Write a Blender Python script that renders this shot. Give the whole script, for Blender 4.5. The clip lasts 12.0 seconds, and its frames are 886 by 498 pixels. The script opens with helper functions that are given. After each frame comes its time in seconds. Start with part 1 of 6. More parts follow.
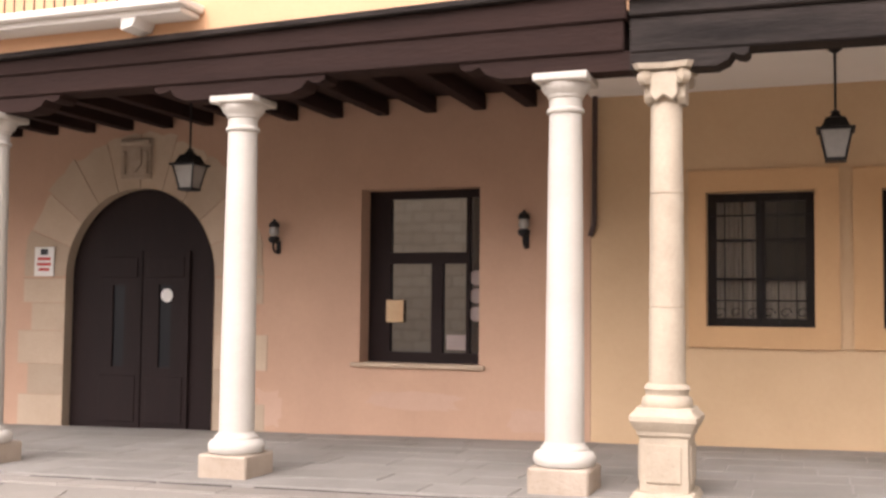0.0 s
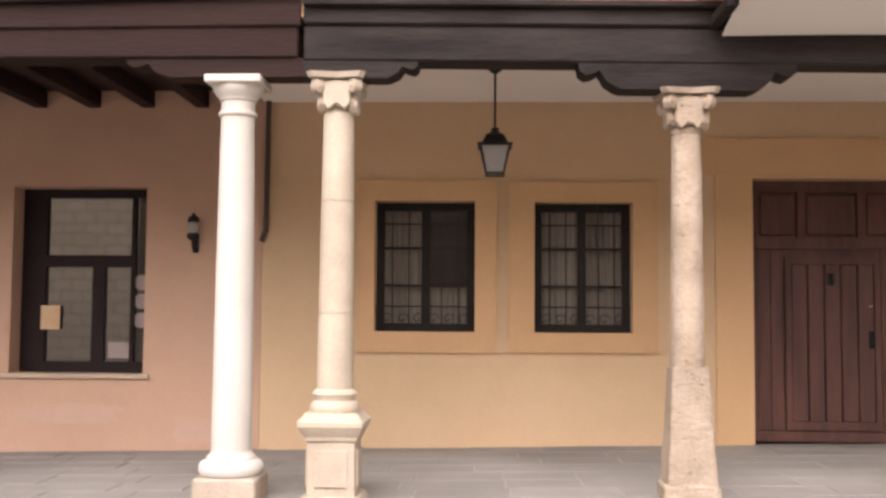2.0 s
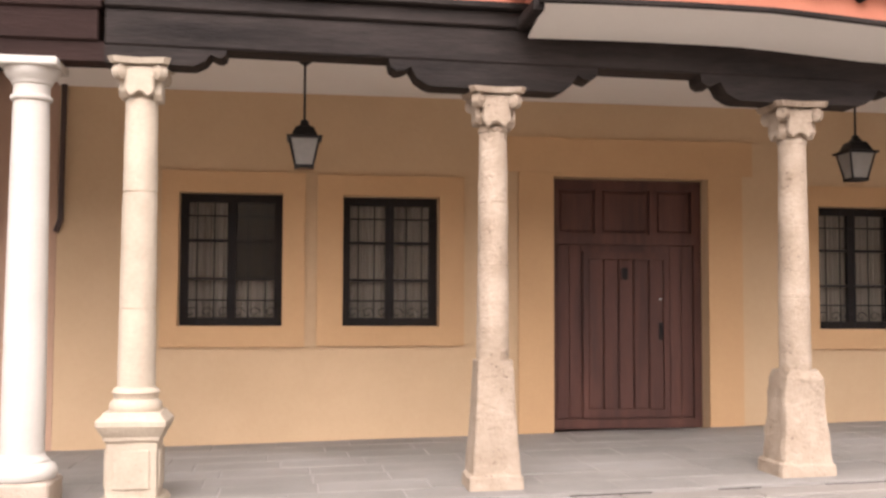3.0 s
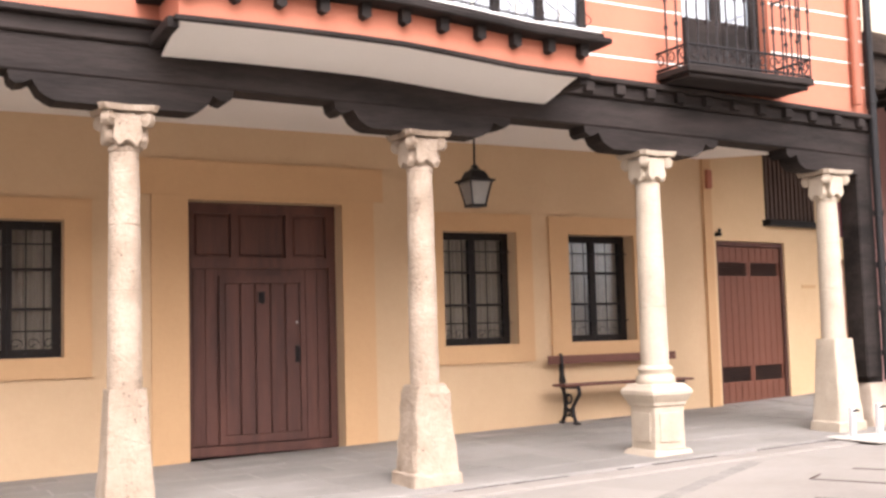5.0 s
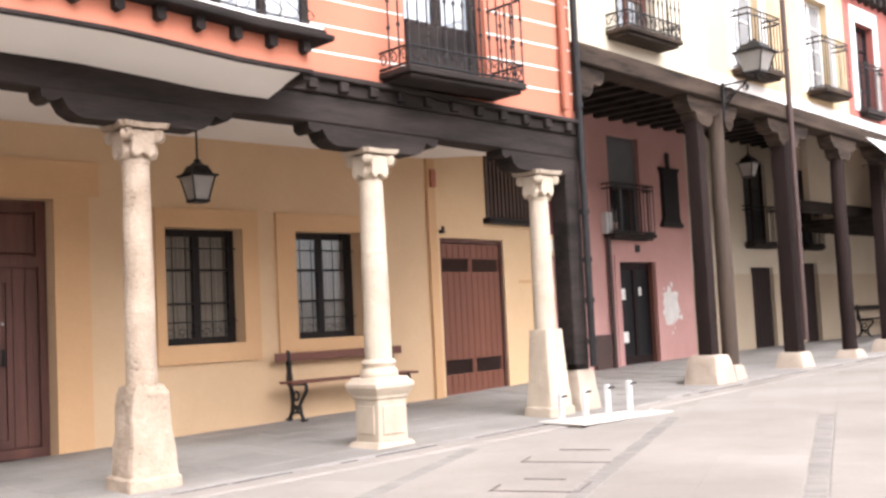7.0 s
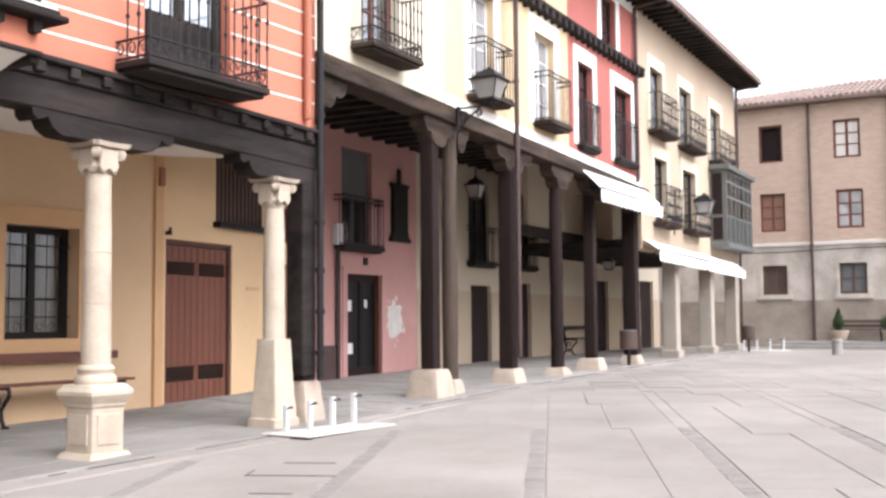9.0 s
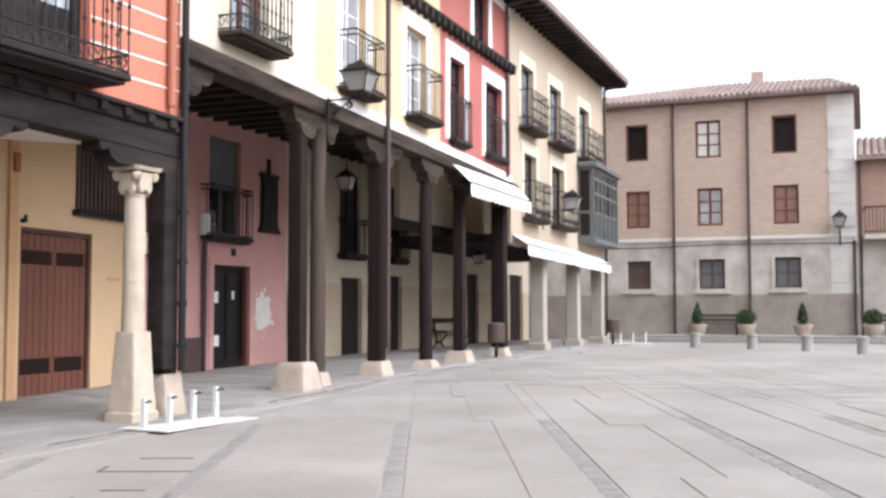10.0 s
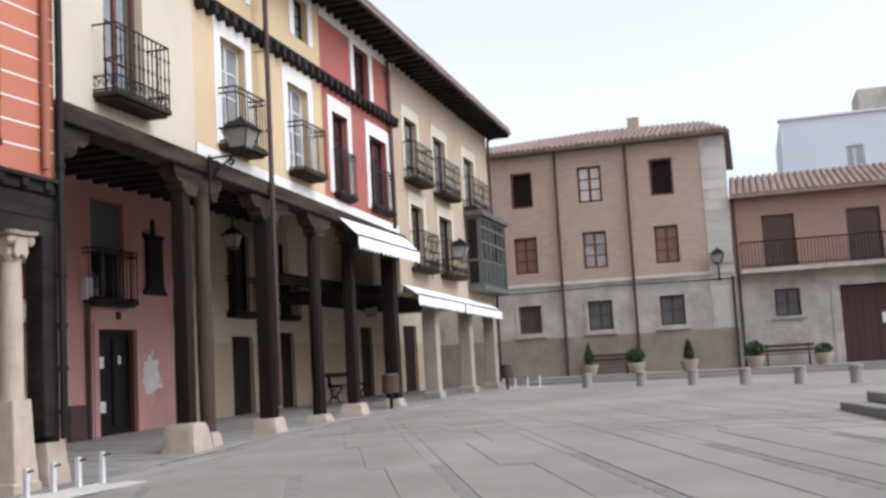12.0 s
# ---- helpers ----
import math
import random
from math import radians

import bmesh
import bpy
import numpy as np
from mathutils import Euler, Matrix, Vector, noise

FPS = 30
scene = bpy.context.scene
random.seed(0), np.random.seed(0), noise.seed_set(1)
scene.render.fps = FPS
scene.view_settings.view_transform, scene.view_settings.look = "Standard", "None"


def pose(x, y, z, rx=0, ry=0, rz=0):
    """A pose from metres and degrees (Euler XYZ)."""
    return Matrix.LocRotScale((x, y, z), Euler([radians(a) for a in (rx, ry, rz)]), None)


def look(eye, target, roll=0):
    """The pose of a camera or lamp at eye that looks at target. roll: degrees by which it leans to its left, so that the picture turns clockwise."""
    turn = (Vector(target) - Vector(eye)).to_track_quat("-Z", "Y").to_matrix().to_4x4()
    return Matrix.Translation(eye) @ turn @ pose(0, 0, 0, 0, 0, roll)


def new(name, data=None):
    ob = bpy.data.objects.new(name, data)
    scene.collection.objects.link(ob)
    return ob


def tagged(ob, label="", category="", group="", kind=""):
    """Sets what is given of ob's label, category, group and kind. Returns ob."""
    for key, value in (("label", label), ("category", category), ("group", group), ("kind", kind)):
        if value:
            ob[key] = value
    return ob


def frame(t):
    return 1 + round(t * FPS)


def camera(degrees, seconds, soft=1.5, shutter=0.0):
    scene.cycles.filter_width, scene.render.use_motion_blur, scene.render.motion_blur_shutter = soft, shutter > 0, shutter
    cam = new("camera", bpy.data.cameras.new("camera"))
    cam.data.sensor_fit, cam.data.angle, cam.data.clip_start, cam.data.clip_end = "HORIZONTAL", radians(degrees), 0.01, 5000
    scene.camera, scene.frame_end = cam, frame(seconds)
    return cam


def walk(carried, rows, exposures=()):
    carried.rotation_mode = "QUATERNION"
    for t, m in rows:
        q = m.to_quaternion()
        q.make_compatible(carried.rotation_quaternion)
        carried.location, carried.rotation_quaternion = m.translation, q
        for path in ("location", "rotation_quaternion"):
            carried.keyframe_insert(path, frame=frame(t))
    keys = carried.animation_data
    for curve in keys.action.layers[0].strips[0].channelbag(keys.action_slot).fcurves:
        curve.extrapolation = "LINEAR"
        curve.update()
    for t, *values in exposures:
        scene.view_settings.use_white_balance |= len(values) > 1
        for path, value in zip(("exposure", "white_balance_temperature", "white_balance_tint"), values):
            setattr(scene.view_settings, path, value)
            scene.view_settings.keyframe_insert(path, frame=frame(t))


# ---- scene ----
# ---------------------------------------------------------------- camera
cam = camera(46.0, 12.0, soft=2.8)
# seconds, eye, turn to the right, tilt up, lean (degrees)
TURNS = [
    (0.0, 0.0, -0.01, 1.448, -17.96, 3.27, 0.58),
    (0.5, 0.024, -0.02, 1.444, -13.80, 3.62, 0.49),
    (1.0, 0.053, -0.041, 1.436, -9.26, 3.78, 0.73),
    (1.5, 0.044, -0.000, 1.449, -4.96, 3.76, 0.70),
    (2.0, 0.011, 0.034, 1.464, -0.12, 3.67, 0.42),
    (2.5, -0.017, 0.043, 1.479, 4.75, 3.42, 0.59),
    (3.0, -0.029, 0.044, 1.494, 10.57, 3.24, 0.23),
    (3.2, -0.034, 0.045, 1.496, 12.20, 3.25, 0.07),
    (4.8, -0.060, 0.058, 1.466, 28.15, 4.46, -1.58),
    (5.0, -0.057, 0.056, 1.460, 30.52, 4.46, -1.56),
    (5.5, -0.037, 0.034, 1.440, 35.14, 4.60, -1.62),
    (6.0, 0.014, -0.008, 1.421, 38.98, 4.62, -1.82),
    (6.5, 0.036, -0.039, 1.412, 41.71, 4.43, -2.30),
    (6.7, 0.039, -0.035, 1.413, 42.93, 4.13, -2.55),
    (8.3, 0.038, 0.121, 1.450, 54.31, 4.33, -1.02),
    (8.5, 0.034, 0.136, 1.454, 55.57, 4.24, -0.46),
    (9.0, 0.016, 0.154, 1.462, 60.18, 3.88, -0.44),
    (9.5, 0.028, 0.108, 1.474, 63.69, 3.60, 0.04),
    (10.0, 0.041, 0.031, 1.484, 67.01, 3.39, -0.08),
    (10.5, 0.035, -0.044, 1.481, 70.15, 3.87, -0.82),
    (11.0, -0.003, -0.094, 1.458, 72.90, 4.81, -1.55),
    (11.5, -0.050, -0.126, 1.426, 73.56, 5.68, -2.19),
    (12.0, -0.083, -0.158, 1.398, 72.88, 6.17, -3.22),
]
walk(cam, [(t, pose(x, y, z, 90 + up, 0, -right) @ pose(0, 0, 0, 0, 0, lean)) for t, x, y, z, right, up, lean in TURNS],
     exposures=[(0.0, 1.62, 6800, 20), (3.0, 1.75, 6700, 20), (5.5, 2.17, 6450, 19), (6.7, 2.13, 6300, 17), (8.5, 1.95, 6120, 15), (9.5, 1.77, 5940, 14), (10.5, 1.49, 5740, 12), (11.2, 1.11, 5740, 12), (12.0, 0.91, 5820, 12)])

# ---------------------------------------------------------------- light
world = bpy.data.worlds.new("overcast_sky")
scene.world = world
world.use_nodes = True
wn = world.node_tree
sky = wn.nodes.new("ShaderNodeTexSky")
sky.sky_type, sky.sun_disc = "NISHITA", False
SUN_UP, SUN_TURN = radians(48), radians(192)
sky.sun_elevation, sky.sun_rotation = SUN_UP, SUN_TURN
sky.dust_density, sky.air_density = 4.0, 1.0
grey = wn.nodes.new("ShaderNodeHueSaturation")
grey.inputs["Saturation"].default_value = 0.0
wn.links.new(sky.outputs[0], grey.inputs["Color"])
wn.links.new(grey.outputs[0], wn.nodes["Background"].inputs[0])
wn.nodes["Background"].inputs[1].default_value = 0.15
sun = new("sun", bpy.data.lights.new("sun", "SUN"))
sun.data.energy, sun.data.angle, sun.data.color = 0.22, radians(50), (1.0, 0.96, 0.91)
# the light falls from behind the square, high over the houses opposite
sun.matrix_world = look((0, 0, 30), Vector((0, 0, 30)) - Vector((math.sin(SUN_TURN) * math.cos(SUN_UP), math.cos(SUN_TURN) * math.cos(SUN_UP), math.sin(SUN_UP))))


# ---------------------------------------------------------------- materials
def socket(node, name, value):
    node.inputs[name].default_value = value


def surface(name, base, second=None, rough=0.85, metal=0.0, scale=3.0, fine=40.0, bump=0.25, patch=0.5, stretch=(1, 1, 1), pieces=0.0, spec=0.3, depth=0.02, pits=0.0):
    """A worn surface: two noises, one broad and one fine, mix two colours; the fine one lifts the relief."""
    m = bpy.data.materials.new(name)
    m.use_nodes = True
    n, l = m.node_tree.nodes, m.node_tree.links
    bsdf = n["Principled BSDF"]
    second = second or tuple(c * 0.72 for c in base)
    geo = n.new("ShaderNodeNewGeometry")
    mapping = n.new("ShaderNodeMapping")
    mapping.inputs["Scale"].default_value = stretch
    l.new(geo.outputs["Position"], mapping.inputs["Vector"])
    broad, grain = n.new("ShaderNodeTexNoise"), n.new("ShaderNodeTexNoise")
    for tex, s, d in ((broad, scale * 0.35, 5), (grain, fine, 4)):
        l.new(mapping.outputs[0], tex.inputs["Vector"])
        socket(tex, "Scale", s), socket(tex, "Detail", d), socket(tex, "Roughness", 0.62)
    ramp = n.new("ShaderNodeValToRGB")
    ramp.color_ramp.elements[0].position, ramp.color_ramp.elements[1].position = 0.36, 0.70
    l.new(broad.outputs[0], ramp.inputs[0])
    add = n.new("ShaderNodeMath")
    add.operation = "MULTIPLY_ADD"
    l.new(grain.outputs[0], add.inputs[0])
    add.inputs[1].default_value = 0.55
    scaled = n.new("ShaderNodeMath")
    scaled.operation = "MULTIPLY"
    l.new(ramp.outputs[0], scaled.inputs[0])
    scaled.inputs[1].default_value = patch
    l.new(scaled.outputs[0], add.inputs[2])
    mix = n.new("ShaderNodeMix")
    mix.data_type, mix.clamp_factor = "RGBA", True
    l.new(add.outputs[0], mix.inputs[0])
    mix.inputs[6].default_value, mix.inputs[7].default_value = (*base, 1), (*second, 1)
    colour = mix.outputs[2]
    height = grain.outputs[0]
    if pits:
        # scattered small hollows, gathered in patches
        cell, hole, where, hollow, dark = n.new("ShaderNodeTexVoronoi"), n.new("ShaderNodeMapRange"), n.new("ShaderNodeMath"), n.new("ShaderNodeMath"), n.new("ShaderNodeMix")
        l.new(geo.outputs["Position"], cell.inputs["Vector"])
        socket(cell, "Scale", 22.0)
        l.new(cell.outputs["Distance"], hole.inputs[0])
        hole.inputs[1].default_value, hole.inputs[2].default_value, hole.inputs[3].default_value, hole.inputs[4].default_value = 0.04, 0.26, 1.0, 0.0
        where.operation = "GREATER_THAN"
        l.new(broad.outputs[0], where.inputs[0])
        where.inputs[1].default_value = 0.565
        hollow.operation = "MULTIPLY"
        l.new(hole.outputs[0], hollow.inputs[0]), l.new(where.outputs[0], hollow.inputs[1])
        strength = n.new("ShaderNodeMath")
        strength.operation = "MULTIPLY"
        strength.inputs[1].default_value = pits
        l.new(hollow.outputs[0], strength.inputs[0])
        dark.data_type = "RGBA"
        l.new(strength.outputs[0], dark.inputs[0]), l.new(colour, dark.inputs[6])
        dark.inputs[7].default_value = (*(c * 0.45 for c in second), 1)
        colour = dark.outputs[2]
        dip = n.new("ShaderNodeMath")
        dip.operation = "SUBTRACT"
        l.new(grain.outputs[0], dip.inputs[0]), l.new(strength.outputs[0], dip.inputs[1])
        height = dip.outputs[0]
    if pieces:
        info, wave = n.new("ShaderNodeObjectInfo"), n.new("ShaderNodeHueSaturation")
        island = n.new("ShaderNodeNewGeometry")
        both = n.new("ShaderNodeMath")
        both.operation = "ADD"
        l.new(info.outputs["Random"], both.inputs[0])
        l.new(island.outputs["Random Per Island"], both.inputs[1])
        span = n.new("ShaderNodeMapRange")
        l.new(both.outputs[0], span.inputs[0])
        span.inputs[1].default_value, span.inputs[2].default_value = 0.0, 2.0
        span.inputs[3].default_value, span.inputs[4].default_value = 1 - pieces, 1 + pieces
        l.new(span.outputs[0], wave.inputs["Value"])
        l.new(colour, wave.inputs["Color"])
        colour = wave.outputs[0]
    l.new(colour, bsdf.inputs["Base Color"])
    socket(bsdf, "Roughness", rough), socket(bsdf, "Metallic", metal), socket(bsdf, "Specular IOR Level", spec)
    if bump:
        b = n.new("ShaderNodeBump")
        socket(b, "Strength", bump), socket(b, "Distance", depth)
        l.new(height, b.inputs["Height"])
        l.new(b.outputs[0], bsdf.inputs["Normal"])
    return m


def glass(name, tint=(0.02, 0.022, 0.024), rough=0.03):
    """A window pane: clear gloss on a dark body for the unlit inside; paler tints imitate sky."""
    m = bpy.data.materials.new(name)
    m.use_nodes = True
    bsdf = m.node_tree.nodes["Principled BSDF"]
    socket(bsdf, "Base Color", (*tint, 1)), socket(bsdf, "Roughness", rough), socket(bsdf, "IOR", 2.0)
    socket(bsdf, "Specular IOR Level", 1.0), socket(bsdf, "Coat Weight", 0.6), socket(bsdf, "Coat Roughness", 0.02)
    n, l = m.node_tree.nodes, m.node_tree.links
    tex, b = n.new("ShaderNodeTexNoise"), n.new("ShaderNodeBump")
    socket(tex, "Scale", 1.3), socket(b, "Strength", 0.05), socket(b, "Distance", 0.02)
    l.new(tex.outputs[0], b.inputs["Height"])
    l.new(b.outputs[0], bsdf.inputs["Normal"])
    return m


def clear_glass(name):
    """A pane that one sees through, with a clear reflection on it."""
    m = bpy.data.materials.new(name)
    m.use_nodes = True
    n, l = m.node_tree.nodes, m.node_tree.links
    out = n["Material Output"]
    see, shine, fres, mix = n.new("ShaderNodeBsdfTransparent"), n.new("ShaderNodeBsdfGlossy"), n.new("ShaderNodeFresnel"), n.new("ShaderNodeMixShader")
    socket(see, "Color", (0.86, 0.88, 0.87, 1)), socket(shine, "Roughness", 0.02), socket(fres, "IOR", 1.45)
    l.new(fres.outputs[0], mix.inputs[0]), l.new(see.outputs[0], mix.inputs[1]), l.new(shine.outputs[0], mix.inputs[2])
    l.new(mix.outputs[0], out.inputs["Surface"])
    return m


def brickwork(name, one, two, mortar, length, height, rough=0.9, joint=0.012, axis="XZ", bump=0.4):
    """Courses of bricks for walls too far off to pick them apart."""
    m = surface(name, one, two, rough, scale=1.2, fine=18, bump=0)
    n, l = m.node_tree.nodes, m.node_tree.links
    bsdf = n["Principled BSDF"]
    tc, sep, comb = n.new("ShaderNodeTexCoord"), n.new("ShaderNodeSeparateXYZ"), n.new("ShaderNodeCombineXYZ")
    l.new(tc.outputs["Object"], sep.inputs[0])
    l.new(sep.outputs["X"], comb.inputs[0]), l.new(sep.outputs["Z"], comb.inputs[1])
    tex = n.new("ShaderNodeTexBrick")
    l.new(comb.outputs[0], tex.inputs["Vector"])
    socket(tex, "Scale", 1.0), socket(tex, "Brick Width", length), socket(tex, "Row Height", height), socket(tex, "Mortar Size", joint), socket(tex, "Mortar Smooth", 0.4)
    socket(tex, "Color1", (*one, 1)), socket(tex, "Color2", (*two, 1)), socket(tex, "Mortar", (*mortar, 1))
    old = bsdf.inputs["Base Color"].links[0].from_socket
    mix = n.new("ShaderNodeMix")
    mix.data_type = "RGBA"
    mix.inputs[0].default_value = 0.6
    l.new(old, mix.inputs[6]), l.new(tex.outputs["Color"], mix.inputs[7])
    l.new(mix.outputs[2], bsdf.inputs["Base Color"])
    b = n.new("ShaderNodeBump")
    b.invert = True
    socket(b, "Strength", bump), socket(b, "Distance", 0.015)
    l.new(tex.outputs["Fac"], b.inputs["Height"])
    l.new(b.outputs[0], bsdf.inputs["Normal"])
    return m


M = dict(
    pink_plaster=surface("pink_plaster", (0.50, 0.32, 0.222), (0.405, 0.252, 0.176), scale=1.0, fine=18, bump=0.18, patch=0.85),
    peach_plaster=surface("peach_plaster", (0.70, 0.42, 0.25), (0.62, 0.355, 0.20), scale=1.6, fine=30, bump=0.1),
    yellow_plaster=surface("yellow_plaster", (0.575, 0.405, 0.25), (0.49, 0.338, 0.20), scale=1.0, fine=18, bump=0.18, patch=0.8),
    ochre_plaster=surface("ochre_plaster", (0.575, 0.36, 0.19), (0.49, 0.30, 0.155), scale=1.2, fine=18, bump=0.18, patch=0.8),
    garage_plaster=surface("garage_plaster", (0.66, 0.465, 0.275), (0.56, 0.38, 0.215), scale=1.2, fine=18, bump=0.18, patch=0.8),
    coral_plaster=surface("coral_plaster", (0.50, 0.185, 0.115), (0.43, 0.15, 0.092), scale=1.6, fine=22, bump=0.15, patch=0.7),
    white_plaster=surface("white_plaster", (0.78, 0.74, 0.69), (0.70, 0.66, 0.60), scale=1.5, fine=24, bump=0.08),
    cream_plaster=surface("cream_plaster", (0.60, 0.53, 0.405), (0.51, 0.445, 0.335), scale=1.5, fine=22, bump=0.1, patch=0.7),
    butter_plaster=surface("butter_plaster", (0.60, 0.455, 0.275), (0.53, 0.395, 0.235), scale=1.5, fine=22, bump=0.1, patch=0.7),
    brick_red_plaster=surface("brick_red_plaster", (0.38, 0.125, 0.10), (0.32, 0.10, 0.082), scale=1.5, fine=22, bump=0.1, patch=0.7),
    sand_plaster=surface("sand_plaster", (0.445, 0.35, 0.255), (0.375, 0.29, 0.208), scale=1.5, fine=22, bump=0.1, patch=0.7),
    rose_plaster=surface("rose_plaster", (0.50, 0.285, 0.255), (0.40, 0.215, 0.19), scale=1.4, fine=22, bump=0.15, patch=0.75),
    beige_plaster=surface("beige_plaster", (0.50, 0.43, 0.33), (0.40, 0.34, 0.26), scale=1.6, fine=24, bump=0.15),
    buff_plaster=surface("buff_plaster", (0.42, 0.335, 0.24), (0.35, 0.275, 0.195), scale=1.6, fine=24, bump=0.15),
    old_render=surface("old_render", (0.55, 0.495, 0.43), (0.33, 0.29, 0.25), scale=3.0, fine=14, bump=0.3, patch=0.9),
    damp_render=surface("damp_render", (0.335, 0.28, 0.225), (0.215, 0.18, 0.148), scale=2.6, fine=14, bump=0.3, patch=0.9),
    limestone=surface("limestone", (0.462, 0.385, 0.312), (0.33, 0.26, 0.198), scale=5.5, fine=30, bump=0.6, patch=0.65, depth=0.018, pits=0.35),
    cream_stone=surface("cream_stone", (0.495, 0.42, 0.325), (0.345, 0.278, 0.21), scale=5.5, fine=30, bump=0.5, patch=0.6, depth=0.015, pits=0.25),
    pale_stone=surface("pale_stone", (0.55, 0.515, 0.465), (0.44, 0.40, 0.345), scale=4.0, fine=38, bump=0.2, patch=0.5, depth=0.01),
    worn_stone=surface("worn_stone", (0.455, 0.365, 0.282), (0.28, 0.21, 0.15), scale=8.0, fine=24, bump=0.9, patch=0.7, depth=0.03, pits=0.9),
    arch_stone=surface("arch_stone", (0.47, 0.365, 0.27), (0.355, 0.265, 0.188), scale=3.0, fine=26, bump=0.4, pieces=0.22),
    church_stone=brickwork("church_stone", (0.62, 0.52, 0.40), (0.48, 0.39, 0.29), (0.16, 0.13, 0.10), 0.95, 0.48, joint=0.03),
    paving=surface("paving", (0.305, 0.272, 0.240), (0.208, 0.184, 0.160), scale=0.9, fine=20, bump=0.3, patch=0.95, pieces=0.07, rough=0.8),
    arcade_paving=surface("arcade_paving", (0.285, 0.262, 0.238), (0.185, 0.168, 0.15), scale=1.4, fine=24, bump=0.25, patch=0.95, pieces=0.13, rough=0.75),
    joint=surface("joint", (0.28, 0.252, 0.222), (0.215, 0.192, 0.168), scale=1.6, fine=60, bump=0.3),
    sett=surface("sett", (0.235, 0.213, 0.19), (0.165, 0.149, 0.132), scale=5, fine=50, bump=0.5, pieces=0.2),
    black_timber=surface("black_timber", (0.044, 0.034, 0.030), (0.011, 0.0084, 0.0073), rough=0.75, patch=0.8, scale=7, fine=26, bump=0.5, stretch=(0.25, 1, 1.6), spec=0.15),
    brown_timber=surface("brown_timber", (0.037, 0.020, 0.0165), (0.017, 0.0095, 0.008), rough=0.8, scale=5, fine=26, bump=0.5, stretch=(0.25, 1, 1.6), spec=0.12),
    grey_timber=surface("grey_timber", (0.088, 0.062, 0.045), (0.018, 0.0125, 0.0098), rough=0.85, patch=0.85, scale=7, fine=22, bump=0.8, stretch=(0.3, 1, 2.0), spec=0.15),
    post_timber=surface("post_timber", (0.027, 0.0168, 0.0142), (0.010, 0.0064, 0.0056), rough=0.85, scale=5, fine=22, bump=0.8, stretch=(1.6, 1.6, 0.22), spec=0.12),
    old_post=surface("old_post", (0.078, 0.053, 0.037), (0.034, 0.0235, 0.017), rough=0.8, scale=6, fine=22, bump=0.8, stretch=(1.6, 1.6, 0.22)),
    door_wood=surface("door_wood", (0.135, 0.056, 0.041), (0.056, 0.024, 0.018), rough=0.55, patch=0.75, scale=6, fine=20, bump=0.35, stretch=(1.8, 1.8, 0.2)),
    garage_wood=surface("garage_wood", (0.175, 0.068, 0.042), (0.125, 0.047, 0.030), rough=0.45, scale=6, fine=24, bump=0.3, stretch=(1.8, 1.8, 0.2)),
    # dark wood; on backing sheets the same colour stands for unlit rooms
    dark_wood_and_unlit=surface("dark_wood_and_unlit", (0.021, 0.012, 0.011), (0.013, 0.008, 0.0075), rough=0.6, scale=6, fine=24, bump=0.3, stretch=(1.8, 1.8, 0.2), spec=0.15),
    window_wood=surface("window_wood", (0.14, 0.055, 0.038), (0.10, 0.038, 0.027), rough=0.5, scale=6, fine=24, bump=0.2),
    white_wood=surface("white_wood", (0.62, 0.60, 0.57), (0.54, 0.52, 0.49), rough=0.5, scale=6, fine=24, bump=0.1),
    shutter=surface("shutter", (0.10, 0.065, 0.05), (0.07, 0.045, 0.035), rough=0.7, scale=5, fine=24, bump=0.3),
    slate_blind=surface("slate_blind", (0.13, 0.132, 0.132), (0.085, 0.087, 0.088), rough=0.6, scale=5, fine=24, bump=0.2),
    iron=surface("iron", (0.022, 0.020, 0.020), (0.012, 0.011, 0.011), rough=0.5, metal=0.4, scale=6, fine=60, bump=0.15),
    black_paint=surface("black_paint", (0.021, 0.0155, 0.0135), (0.012, 0.009, 0.008), rough=0.6, scale=6, fine=40, bump=0.1, spec=0.2),
    pipe=surface("pipe", (0.075, 0.045, 0.038), (0.05, 0.032, 0.028), rough=0.45, scale=6, fine=60, bump=0.1),
    coral_pipe=surface("coral_pipe", (0.34, 0.12, 0.07), (0.28, 0.10, 0.06), rough=0.5, scale=6, fine=60, bump=0.1),
    white_metal=surface("white_metal", (0.62, 0.62, 0.61), (0.52, 0.52, 0.51), rough=0.5, scale=6, fine=60, bump=0.05),
    canvas=surface("canvas", (0.80, 0.79, 0.76), (0.72, 0.71, 0.68), rough=0.9, scale=3, fine=80, bump=0.1),
    roof_tile=surface("roof_tile", (0.255, 0.185, 0.155), (0.16, 0.118, 0.10), rough=0.9, scale=4, fine=20, bump=0.4, pieces=0.28),
    far_brick=brickwork("far_brick", (0.44, 0.325, 0.25), (0.335, 0.245, 0.185), (0.42, 0.36, 0.30), 0.28, 0.085, joint=0.012),
    far_brick_red=brickwork("far_brick_red", (0.35, 0.215, 0.16), (0.28, 0.17, 0.125), (0.36, 0.29, 0.24), 0.28, 0.085, joint=0.012),
    ashlar=surface("ashlar", (0.56, 0.525, 0.475), (0.42, 0.385, 0.34), scale=3, fine=20, bump=0.3, pieces=0.1),
    grey_wall=surface("grey_wall", (0.62, 0.63, 0.66), (0.57, 0.58, 0.61), scale=1, fine=12, bump=0.05),
    leaf=surface("leaf", (0.045, 0.075, 0.022), (0.025, 0.045, 0.014), rough=0.6, scale=6, fine=30, bump=0, pieces=0.35),
